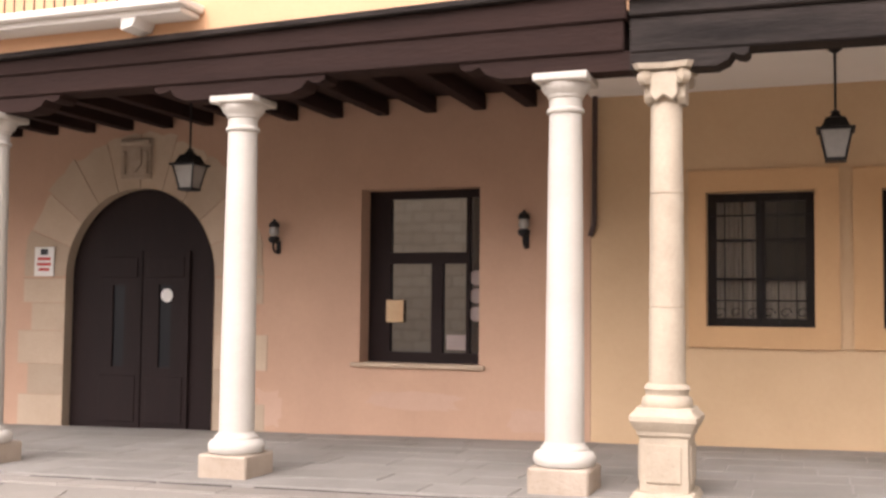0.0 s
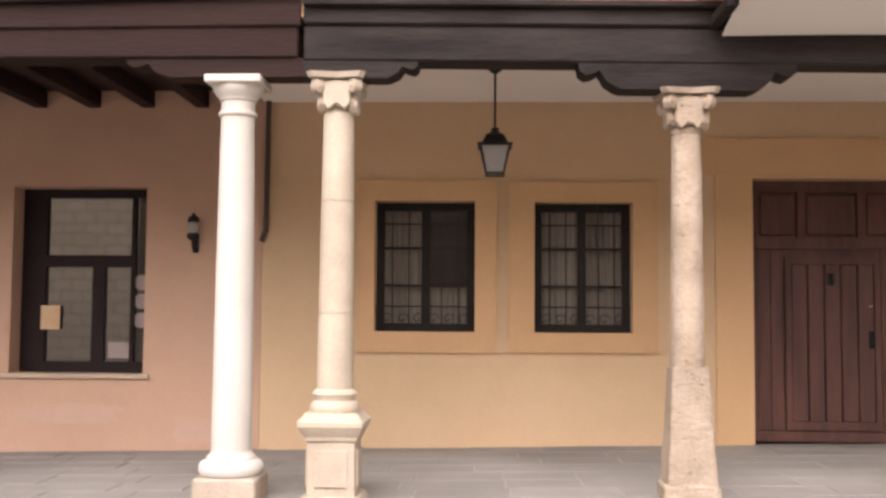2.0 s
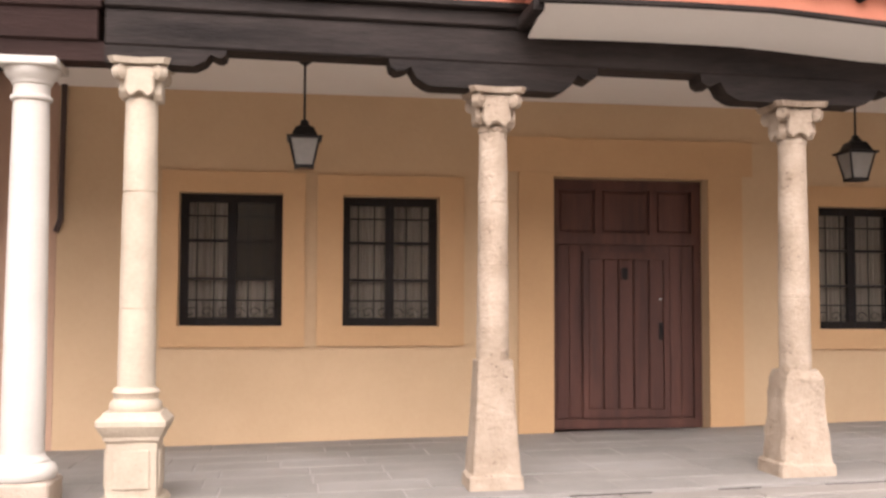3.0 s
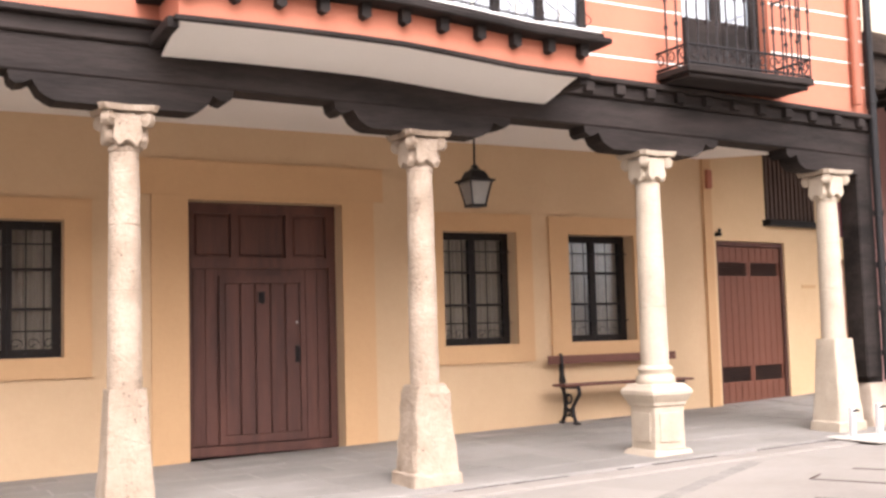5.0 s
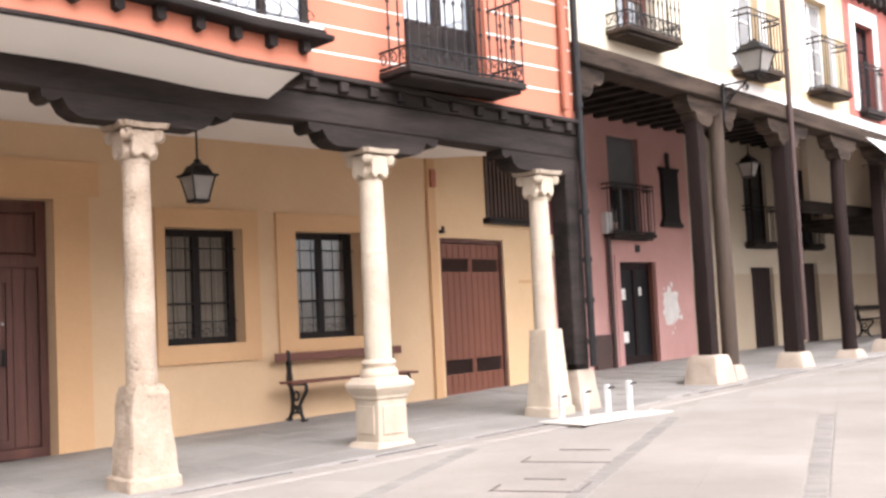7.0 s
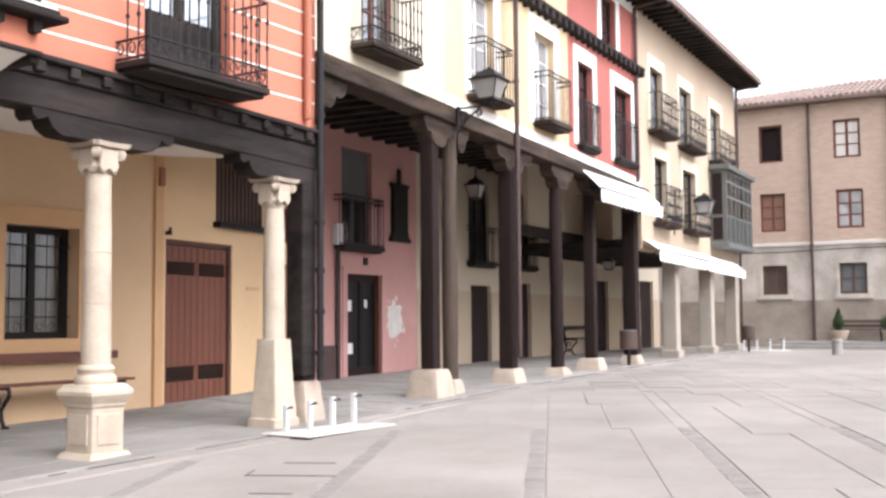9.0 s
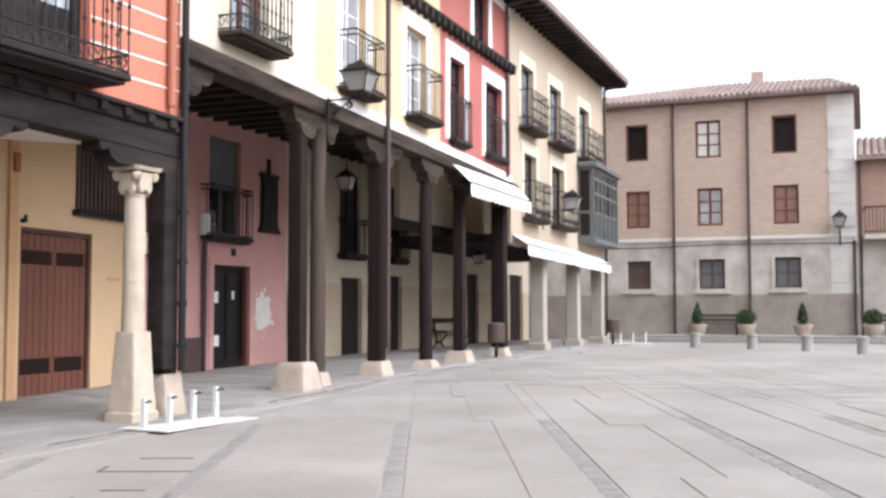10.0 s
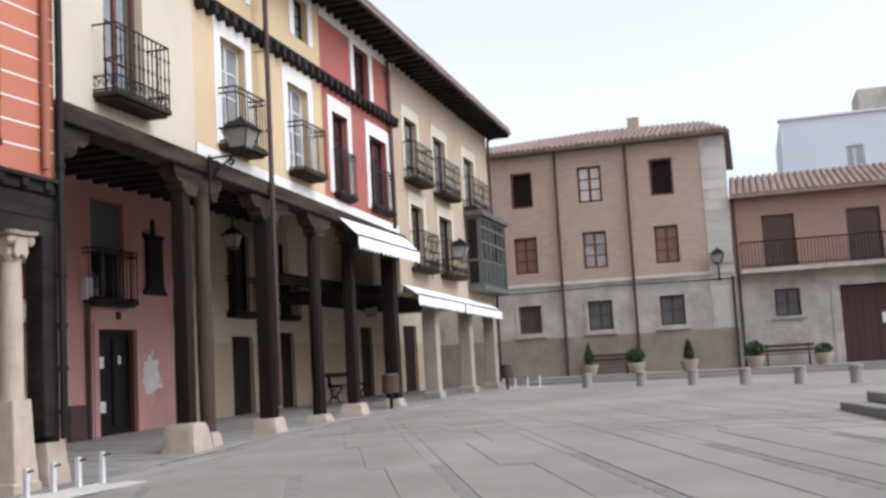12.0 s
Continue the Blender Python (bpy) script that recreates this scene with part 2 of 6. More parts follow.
    pillar_stone=surface("pillar_stone", (0.36, 0.312, 0.258), (0.27, 0.232, 0.192), scale=3, fine=24, bump=0.3),
    step_stone=surface("step_stone", (0.285, 0.265, 0.24), (0.205, 0.19, 0.172), scale=3, fine=24, bump=0.3),
    plate=surface("plate", (0.34, 0.27, 0.25), rough=0.4, bump=0),
    gate_wood=surface("gate_wood", (0.078, 0.041, 0.031), (0.050, 0.026, 0.020), rough=0.7, scale=5, fine=24, bump=0.3, stretch=(1.8, 1.8, 0.2)),
    gallery_paint=surface("gallery_paint", (0.13, 0.132, 0.122), (0.085, 0.087, 0.08), rough=0.6, scale=5, fine=24, bump=0.2),
    bare_lime=surface("bare_lime", (0.66, 0.63, 0.59), (0.48, 0.44, 0.40), scale=7, fine=30, bump=0.4, patch=0.9),
    pale_joint=surface("pale_joint", (0.33, 0.303, 0.275), (0.22, 0.20, 0.18), scale=3, fine=40, bump=0.3, patch=0.9),
    brown_blind=surface("brown_blind", (0.235, 0.135, 0.095), (0.17, 0.095, 0.068), rough=0.5, scale=4, fine=24, bump=0.1),
    soil=surface("soil", (0.06, 0.045, 0.03), scale=6, fine=40),
    paper=surface("paper", (0.74, 0.72, 0.68), (0.66, 0.64, 0.60), rough=0.8, bump=0),
    sign_red=surface("sign_red", (0.55, 0.05, 0.04), rough=0.5, bump=0),
    sign_ink=surface("sign_ink", (0.03, 0.03, 0.03), rough=0.5, bump=0),
    amber=surface("amber", (0.60, 0.44, 0.27), (0.42, 0.24, 0.12), rough=0.6, bump=0, fine=9),
    curtain=surface("curtain", (0.62, 0.58, 0.53), (0.45, 0.42, 0.38), rough=0.9, scale=3, fine=30, stretch=(6, 6, 0.2), bump=0.2),
    brown_curtain=surface("brown_curtain", (0.68, 0.57, 0.50), (0.40, 0.32, 0.275), rough=0.9, scale=3, fine=30, stretch=(6, 6, 0.2), bump=0.2),
    # near-black that paints the shadow line along the arcade's edge
    gap=surface("gap", (0.055, 0.047, 0.04), (0.03, 0.026, 0.022), scale=6, fine=40, bump=0.5),
    lamp_glass=surface("lamp_glass", (0.33, 0.31, 0.285), (0.22, 0.205, 0.19), rough=0.12, scale=8, fine=30, bump=0.02, spec=0.6),
    pane=glass("pane"),
    clear_pane=clear_glass("clear_pane"),
    slit_pane=surface("slit_pane", (0.010, 0.010, 0.011), (0.007, 0.007, 0.008), rough=0.35, spec=0.2, bump=0),
    plaster_patch=surface("plaster_patch", (0.515, 0.345, 0.258), (0.43, 0.275, 0.20), scale=3, fine=22, bump=0.15),
    # the pale blue-grey tint paints a reflected sky into the pane
    sky_pane=glass("sky_pane", (0.22, 0.24, 0.26), 0.06),
    rubble=brickwork("rubble", (0.40, 0.33, 0.26), (0.30, 0.24, 0.185), (0.22, 0.18, 0.14), 0.36, 0.2, joint=0.02),
    maroon=surface("maroon", (0.14, 0.02, 0.03), rough=0.5, bump=0),
)


# ---------------------------------------------------------------- building blocks
def part(name, bm, material, parent, label=""):
    """Links a bmesh as one mesh object under a thing or a part."""
    me = bpy.data.meshes.new(name)
    bmesh.ops.recalc_face_normals(bm, faces=bm.faces)
    bm.to_mesh(me)
    bm.free()
    me.materials.append(M[material])
    ob = new(name, me)
    ob.parent = parent
    if label:
        ob["label"] = label
    return ob


def smooth(ob, angle=40):
    for p in ob.data.polygons:
        p.use_smooth = True
    ob.data.set_sharp_from_angle(angle=radians(angle))
    return ob


def thing(name, m, label, category, group="", kind=""):
    ob = new(name)
    ob.matrix_world = m
    ob.empty_display_size = 0.2
    return tagged(ob, label, category, group, kind)


def box(bm, x0, x1, y0, y1, z0, z1, bevel=0.0, m=None):
    v = [bm.verts.new((x, y, z)) for x in (x0, x1) for y in (y0, y1) for z in (z0, z1)]
    f = [bm.faces.new([v[i] for i in q]) for q in ((0, 1, 3, 2), (4, 6, 7, 5), (0, 4, 5, 1), (2, 3, 7, 6), (0, 2, 6, 4), (1, 5, 7, 3))]
    if bevel:
        r = bmesh.ops.bevel(bm, geom=list({e for q in f for e in q.edges}), offset=bevel, segments=1, affect="EDGES", profile=0.7)
        v = list({w for q in r["faces"] for w in q.verts} | {w for w in v if w.is_valid})
    if m is not None:
        bmesh.ops.transform(bm, matrix=m, verts=v)
    return v


def boxes(*sizes, bevel=0.0):
    bm = bmesh.new()
    for s in sizes:
        box(bm, *s, bevel=bevel)
    return bm


def lathe(bm, profile, cx=0.0, cy=0.0, seg=28, square=0.0):
    """A turned form: profile of (radius, z) from the bottom up."""
    rings = []
    for r, z in profile:
        rings.append([bm.verts.new((cx + r * math.cos(2 * math.pi * i / seg), cy + r * math.sin(2 * math.pi * i / seg), z)) for i in range(seg)])
    for a, b in zip(rings, rings[1:]):
        for i in range(seg):
            bm.faces.new((a[i], a[(i + 1) % seg], b[(i + 1) % seg], b[i]))
    bm.faces.new(rings[0][::-1]), bm.faces.new(rings[-1])
    return bm


def frustum(bm, levels, cx=0.0, cy=0.0):
    """Four-sided tapering form: levels of (half width, half depth, z)."""
    rings = [[bm.verts.new((cx + sx * a, cy + sy * b, z)) for sx, sy in ((-1, -1), (1, -1), (1, 1), (-1, 1))] for a, b, z in levels]
    for a, b in zip(rings, rings[1:]):
        for i in range(4):
            bm.faces.new((a[i], a[(i + 1) % 4], b[(i + 1) % 4], b[i]))
    bm.faces.new(rings[0][::-1]), bm.faces.new(rings[-1])
    return bm


def rod(bm, a, b, r, seg=8, r2=None):
    a, b = Vector(a), Vector(b)
    m = Matrix.Translation((a + b) / 2) @ (b - a).to_track_quat("Z", "Y").to_matrix().to_4x4()
    bmesh.ops.create_cone(bm, cap_ends=True, segments=seg, radius1=r, radius2=r if r2 is None else r2, depth=(b - a).length, matrix=m)
    return bm


def tube(bm, points, r, seg=6):
    """A bent bar: one skin swept along the points."""
    pts = [Vector(p) for p in points]
    rings = []
    side = None
    for i, p in enumerate(pts):
        d = (pts[min(i + 1, len(pts) - 1)] - pts[max(i - 1, 0)]).normalized()
        if side is None:
            side = d.orthogonal().normalized()
        side = (side - d * side.dot(d)).normalized()
        up = d.cross(side)
        rings.append([bm.verts.new(p + (side * math.cos(2 * math.pi * k / seg) + up * math.sin(2 * math.pi * k / seg)) * r) for k in range(seg)])
    for a, b in zip(rings, rings[1:]):
        for k in range(seg):
            bm.faces.new((a[k], a[(k + 1) % seg], b[(k + 1) % seg], b[k]))
    bm.faces.new(rings[0][::-1]), bm.faces.new(rings[-1])
    return bm


def prism(bm, outline, y0, y1):
    """An upright outline in x and z, drawn out from y0 to y1."""
    a = [bm.verts.new((x, y0, z)) for x, z in outline]
    b = [bm.verts.new((x, y1, z)) for x, z in outline]
    bm.faces.new(a), bm.faces.new(b[::-1])
    for i in range(len(a)):
        j = (i + 1) % len(a)
        bm.faces.new((a[i], b[i], b[j], a[j]))
    return bm


def sheet_wall(bm, x0, x1, z0, z1, y0, y1, holes=()):
    """A wall of full thickness with rectangular openings (x0, x1, z0, z1) that go through it."""
    xs = sorted({x0, x1, *(h[0] for h in holes), *(h[1] for h in holes)})
    zs = sorted({z0, z1, *(h[2] for h in holes), *(h[3] for h in holes)})
    xs, zs = [x for x in xs if x0 <= x <= x1], [z for z in zs if z0 <= z <= z1]

    def solid(i, k):
        if not (0 <= i < len(xs) - 1 and 0 <= k < len(zs) - 1):
            return False
        x, z = (xs[i] + xs[i + 1]) / 2, (zs[k] + zs[k + 1]) / 2
        return not any(h[0] < x < h[1] and h[2] < z < h[3] for h in holes)

    cache = {}

    def vert(i, k, y):
        key = (i, k, y)
        if key not in cache:
            cache[key] = bm.verts.new((xs[i], y, zs[k]))
        return cache[key]

    for i in range(len(xs) - 1):
        for k in range(len(zs) - 1):
            if not solid(i, k):
                continue
            bm.faces.new([vert(*q, y0) for q in ((i, k), (i + 1, k), (i + 1, k + 1), (i, k + 1))])
            bm.faces.new([vert(*q, y1) for q in ((i, k), (i, k + 1), (i + 1, k + 1), (i + 1, k))])
            for di, dk, p, r in ((-1, 0, (i, k), (i, k + 1)), (1, 0, (i + 1, k), (i + 1, k + 1)), (0, -1, (i, k), (i + 1, k)), (0, 1, (i, k + 1), (i + 1, k + 1))):
                if not solid(i + di, k + dk):
                    bm.faces.new((vert(*p, y0), vert(*r, y0), vert(*r, y1), vert(*p, y1)))
    return bm


def lean(ob, slope):
    """Lets a timber run downhill along its length, as the old beams do."""
    for v in ob.data.vertices:
        v.co.z += slope * v.co.x
    return ob


def sag(ob, x0=2.2, x1=6.66, drop=0.055):
    """Lets a long piece of the old bay rise a little to its middle and sink past it."""
    me = ob.data
    bm = bmesh.new()
    bm.from_mesh(me)
    long_edges = [e for e in bm.edges if abs(e.verts[0].co.x - e.verts[1].co.x) > 1.0]
    if long_edges:
        bmesh.ops.subdivide_edges(bm, edges=long_edges, cuts=9, use_grid_fill=True)
    for v in bm.verts:
        t = (v.co.x - x0) / (x1 - x0)
        v.co.z += drop * 0.55 * math.sin(math.pi * min(max(t * 1.25, 0.0), 1.0)) - drop * max(0.0, min(1.0, (t - 0.5) / 0.3))
    bm.to_mesh(me)
    bm.free()
    return ob


def settle(ob, start=7.6, slope=0.016):
    """Lets the timber and what it carries sink towards the house's far corner."""
    bm = bmesh.new()
    bm.from_mesh(ob.data)
    low = min((v.co.z for v in bm.verts), default=0)
    long_edges = [e for e in bm.edges if abs(e.verts[0].co.x - e.verts[1].co.x) > 3.0]
    if long_edges:
        bmesh.ops.subdivide_edges(bm, edges=long_edges, cuts=11, use_grid_fill=True)
    for v in bm.verts:
        if v.co.z < low + 1.0:
            v.co.z -= slope * max(0.0, v.co.x - start)
    bm.to_mesh(ob.data)
    bm.free()
    return ob


# frames of the four fronts: x along the wall, y into it
FRONT = pose(0.0, 12.78, 0, 0, 0, -2.26)
GARAGE = pose(12.02, 12.31, 0, 0, 0, 6.0)
ROW = pose(10.5, 8.85, 0, 0, 0, 1.4)
FAR = pose(42.0, 0.0, 0, 0, 0, -89.07)
LINE = -3.53     # the columns' line before the wall
ALONG = 0.139    # by which the porch lies further along than the wall


def ground_at(x):
    """The square rises gently along the arcade and levels out."""
    a = -0.16 + 0.022 * max(min(x, 16), -30)
    if x > 16:
        s = min((x - 16) / 14, 1)
        a += 0.13 * s * (2 - s) * 0.9
    return a


# ---------------------------------------------------------------- ground
def build_ground():
    bm = bmesh.new()
    xs = [-900, -300, -100, -40] + [-30 + 2 * i for i in range(36)] + [44, 50, 60, 100, 300, 900]
    ys = [-900, -300, -100, -30, -10, 0, 5, 10, 15, 20, 30, 100, 300, 900]
    grid = [[bm.verts.new((x, y, ground_at(x) - 0.006)) for y in ys] for x in xs]
    for i in range(len(xs) - 1):
        for k in range(len(ys) - 1):
            bm.faces.new((grid[i][k], grid[i + 1][k], grid[i + 1][k + 1], grid[i][k + 1]))
    g = part("ground", bm, "joint", None)
    tagged(g, "pale stone paved square with mortar joints", "ground", kind="structure")
    return g


ground = build_ground()


# ---------------------------------------------------------------- window and door pieces
def casement(parent, x0, x1, z0, z1, y, wood, glazing, cols=2, rows=1, rail=0.07, bar=0.03, name="window", label="", deep=0.07, grid_label=""):
    """A window: outer frame, mullions, glazing bars and panes, as one part with pieces."""
    w = new(name)
    w.parent = parent
    if label:
        w["label"] = label
    bm = bmesh.new()
    sheet_wall(bm, x0, x1, z0, z1, y, y + deep, [(x0 + rail, x1 - rail, z0 + rail, z1 - rail)])
    part("frame", bm, wood, w)
    inner0, inner1, low, high = x0 + rail, x1 - rail, z0 + rail, z1 - rail
    for i in range(1, cols):
        c = inner0 + (inner1 - inner0) * i / cols
        part("mullion", boxes((c - rail * 0.55, c + rail * 0.55, y + 0.006, y + deep - 0.006, low, high)), wood, w)
    for i in range(cols):
        a = inner0 + (inner1 - inner0) * i / cols
        b = inner0 + (inner1 - inner0) * (i + 1) / cols
        for k in range(rows):
            c, d = low + (high - low) * k / rows, low + (high - low) * (k + 1) / rows
            part("pane", boxes((a, b, y + deep * 0.5, y + deep * 0.5 + 0.008, c, d)), glazing, w)
    if rows > 1:
        for k in range(1, rows):
            c = low + (high - low) * k / rows
            part("glazing_bar", boxes((inner0, inner1, y + 0.012, y + deep - 0.012, c - bar / 2, c + bar / 2)), wood, w)
    return w


# added flat sheet behind an opening, its dark colour standing for an unlit room
def unlit_backing(parent, x0, x1, z0, z1, y, deep=0.02):
    part("backing", boxes((x0, x1, y, y + deep, z0, z1)), "dark_wood_and_unlit", parent)


def surround(parent, x0, x1, z0, z1, hole, y, material, proud=0.03, name="surround", label=""):
    bm = bmesh.new()
    sheet_wall(bm, x0, x1, z0, z1, y - proud, y + 0.004, [hole])
    return part(name, bm, material, parent, label)


# ---------------------------------------------------------------- the pink house with the arched door
def bracket_outline(cx, half, low, high, flip=0):
    """A carved bracket: stepped and rounded at both ends."""
    right = [(half * 0.60, low), (half * 0.66, low + 0.02), (half * 0.74, low + (high - low) * 0.30), (half * 0.80, low + (high - low) * 0.72),
             (half * 0.86, low + (high - low) * 0.58), (half * 0.93, low + (high - low) * 0.52), (half * 0.985, low + (high - low) * 0.68), (half, high)]
    left = [(-a, b) for a, b in reversed(right)]
    return [(cx + a, b) for a, b in right + left]


def build_pink_house():
    h = thing("pink_house", FRONT, "pink plastered house over a timber porch with an arched stone doorway", "house")
    c, r, spring, base = -8.94, 1.30, 1.87, -0.55
    bm = bmesh.new()
    sheet_wall(bm, -17.0, -2.25, base, 4.45, 0.0, 0.45, [(c - r - 0.001, c + r + 0.001, base, spring + r + 0.02), (-5.38, -3.70, 0.72, 3.04)])
    part("wall", bm, "pink_plaster", h)
    # round head of the doorway
    steps = 24
    for side in (-1, 1):
        arc = [(c + side * r * math.cos(math.pi / 2 * i / steps), spring + r * math.sin(math.pi / 2 * i / steps)) for i in range(steps + 1)]
        outline = arc + [(c, spring + r + 0.02), (c + side * (r + 0.001), spring + r + 0.02)]
        part("arch_spandrel", prism(bmesh.new(), outline, 0.003, 0.447), "pink_plaster", h)
    arch = new("stone_arch")
    arch.parent = h
    arch["label"] = "ring of weathered sandstone blocks round the door"
    chip = random.Random(12)
    cuts = [0, 20, 38, 56, 73, 90, 107, 124, 142, 160, 180]
    outer = [2.10, 2.06, 2.12, 2.08, 2.12, 2.12, 2.08, 2.12, 2.05, 2.10]
    for a0, a1, ro in zip(cuts, cuts[1:], outer):
        a0, a1 = radians(a0 + 0.22), radians(a1 - 0.22)
        n = 5
        pts = [(c + r * math.cos(a0 + (a1 - a0) * i / n), spring + r * math.sin(a0 + (a1 - a0) * i / n)) for i in range(n + 1)]
        for i in range(n + 1):
            t, q = a1 + (a0 - a1) * i / n, ro + chip.uniform(-0.035, 0.03)
            pts.append((c + q * math.cos(t), spring + q * math.sin(t)))
        part("voussoir", prism(bmesh.new(), pts, -0.012, 0.012), "arch_stone", arch)
    for side in (-1, 1):
        z, k = -0.4, 0
        for height in (0.5, 0.46, 0.5, 0.42, 0.37):
            wide = (0.83, 0.66, 0.86, 0.62, 0.78)[k]
            x0, x1 = (c - r - wide, c - r) if side < 0 else (c + r, c + r + wide)
            part("jamb_stone", boxes((x0, x1, -0.012, 0.012, z + 0.003, z + height - 0.003), bevel=0.004), "arch_stone", arch)
            z, k = z + height, k + 1
    # the stone's inner face along the opening
    bm = bmesh.new()
    arc = [(c - r, base)] + [(c - r * math.cos(math.pi * i / 40), spring + r * math.sin(math.pi * i / 40)) for i in range(41)] + [(c + r, base)]
    for a, b in zip(arc, arc[1:]):
        n = Vector((c - (a[0] + b[0]) / 2, 0, spring - (a[1] + b[1]) / 2 if a[1] >= spring - 0.01 else 0)).normalized() * 0.006
        q = [bm.verts.new((p[0] + n.x, y, p[1] + n.z)) for p, y in ((a, -0.018), (b, -0.018), (b, 0.40), (a, 0.40))]
        bm.faces.new(q)
    bmesh.ops.remove_doubles(bm, verts=bm.verts, dist=0.012)
    part("reveal", bm, "arch_stone", arch)
    # carved panel above the keystone
    panel = new("carved_panel")
    panel.parent = h
    panel["label"] = "worn carved stone panel"
    bm = boxes((-9.27, -8.73, -0.05, -0.02, 3.30, 3.88), bevel=0.01)
    part("slab", bm, "worn_stone", panel)
    bm = boxes((-9.24, -9.16, -0.09, -0.045, 3.36, 3.72), (-8.85, -8.77, -0.09, -0.045, 3.36, 3.72), (-9.26, -8.74, -0.10, -0.045, 3.80, 3.88), bevel=0.02)
    part("moulding", bm, "worn_stone", panel)
    part("shield", prism(bmesh.new(), [(-9.1, 3.74), (-8.9, 3.74), (-8.89, 3.52), (-9.0, 3.40), (-9.11, 3.52)], -0.085, -0.045), "worn_stone", panel)
    # door leaves behind the arch
    door = new("arched_door")
    door.parent = h
    door["label"] = "dark brown double door with narrow glass slits"
    arcd = [(c - r + 0.012, base)] + [(c - (r - 0.012) * math.cos(math.pi * i / 30), spring + (r - 0.012) * math.sin(math.pi * i / 30)) for i in range(31)] + [(c + r - 0.012, base)]
    part("door_board", prism(bmesh.new(), arcd, 0.15, 0.21), "dark_wood_and_unlit", door)
    part("backing", boxes((c - 1.6, c + 1.6, 0.455, 0.475, base, 3.5)), "dark_wood_and_unlit", door)
    for x0, x1 in ((c - 0.80, c - 0.012), (c + 0.012, c + 0.80)):
        leaf_hole = (x0 + 0.28, x1 - 0.30, 0.55, 1.75)
        bm = bmesh.new()
        sheet_wall(bm, x0, x1, -0.34, 2.25, 0.10, 0.142, [leaf_hole])
        part("leaf", bm, "dark_wood_and_unlit", door)
        part("slit_pane", boxes((leaf_hole[0], leaf_hole[1], 0.125, 0.135, leaf_hole[2], leaf_hole[3])), "slit_pane", door)
        for z0, z1 in ((-0.25, 0.42), (1.86, 2.16)):
            part("panel", boxes((x0 + 0.08, x1 - 0.08, 0.085, 0.102, z0, z1), bevel=0.006), "dark_wood_and_unlit", door)
    bm = bmesh.new()
    bmesh.ops.create_cone(bm, cap_ends=True, segments=24, radius1=0.10, radius2=0.10, depth=0.006, matrix=pose(c + 0.43, 0.095, 1.60, 90, 0, 0))
    part("sticker", bm, "paper", door, "round white sticker")
    for x0, x1, z0, z1 in ((-5.30, -3.9, 0.12, 0.36), (-6.95, -6.55, -0.2, 0.33), (-3.3, -2.7, -0.1, 0.2)):
        pts = []
        for i in range(28):
            t, q = 2 * math.pi * i / 28, chip.uniform(0.78, 1.12)
            pts.append(((x0 + x1) / 2 + (x1 - x0) / 2 * q * math.copysign(abs(math.cos(t)) ** 0.5, math.cos(t)), (z0 + z1) / 2 + (z1 - z0) / 2 * q * math.copysign(abs(math.sin(t)) ** 0.5, math.sin(t))))
        part("repair_patch", prism(bmesh.new(), pts, -0.004, 0.002), "plaster_patch", h)
    # window
    w = new("window")
    w.parent = h
    w["label"] = "deep-set window in dark brown timber"
    y = 0.29
    holes = [(-5.07, -3.98, 2.20, 2.93), (-5.07, -4.47, 0.86, 2.05), (-4.31, -3.98, 0.86, 2.05), (-3.93, -3.77, 0.86, 2.93)]
    bm = bmesh.new()
    sheet_wall(bm, -5.378, -3.702, 0.722, 3.038, y, y + 0.09, holes)
    part("frame", bm, "dark_wood_and_unlit", w)
    for q in holes:
        part("pane", boxes((q[0], q[1], y + 0.05, y + 0.058, q[2], q[3])), "pane", w)
    part("sill", boxes((-5.50, -3.62, -0.05, 0.28, 0.665, 0.722), bevel=0.008), "arch_stone", w)
    part("notice", boxes((-5.12, -4.87, y - 0.006, y - 0.002, 1.26, 1.56)), "amber", w, "small amber paper notice")
    bm = bmesh.new()
    for z in (1.86, 1.62, 1.38):
        bmesh.ops.create_cone(bm, cap_ends=True, segments=20, radius1=0.10, radius2=0.10, depth=0.006, matrix=pose(-3.85, y + 0.044, z, 90, 0, 0))
    part("plate", bm, "plate", w, "round plates behind the glass")
    part("card", boxes((-4.26, -3.99, y + 0.042, y + 0.048, 0.9, 1.10)), "plate", w)
    return h


pink_house = build_pink_house()


def build_pink_porch():
    """Beams, joists and the upper front of the pink house."""
    h = pink_house
    bm = bmesh.new()
    box(bm, -17.0, -1.30, LINE - 0.17, LINE + 0.17, 3.74, 4.02, bevel=0.012)
    part("main_beam", bm, "brown_timber", h, "reddish brown timber beam on the columns")
    upper = lean(part("upper_beam", boxes((-17.0, -1.27, LINE - 0.20, LINE + 0.15, 4.022, 4.17), bevel=0.012), "brown_timber", h), 0.006)
    for v in upper.data.vertices:
        if v.co.z - 0.006 * v.co.x > 4.1:
            v.co.z += 0.013 * (v.co.x + 10.0)
    ledger = lean(part("ledger", boxes((-17.0, -1.26, LINE - 0.27, LINE + 0.1, 4.17, 4.235), bevel=0.01), "black_timber", h), 0.019)
    ledger.location.z = 0.13
    for cx in (-8.45, -5.24, -1.85):
        half = 1.0
        out = bracket_outline(cx, half, 3.57, 3.74)
        if cx > -2:
            out = [(min(x, cx + 0.60), z) for x, z in out]
        part("bracket", prism(bmesh.new(), out, LINE - 0.14, LINE + 0.14), "brown_timber", h)
    x = -16.0
    while x < -2.4:
        part("joist", boxes((x - 0.08, x + 0.08, LINE + 0.17, -0.002, 4.03, 4.232), bevel=0.008), "brown_timber", h)
        x += 0.683
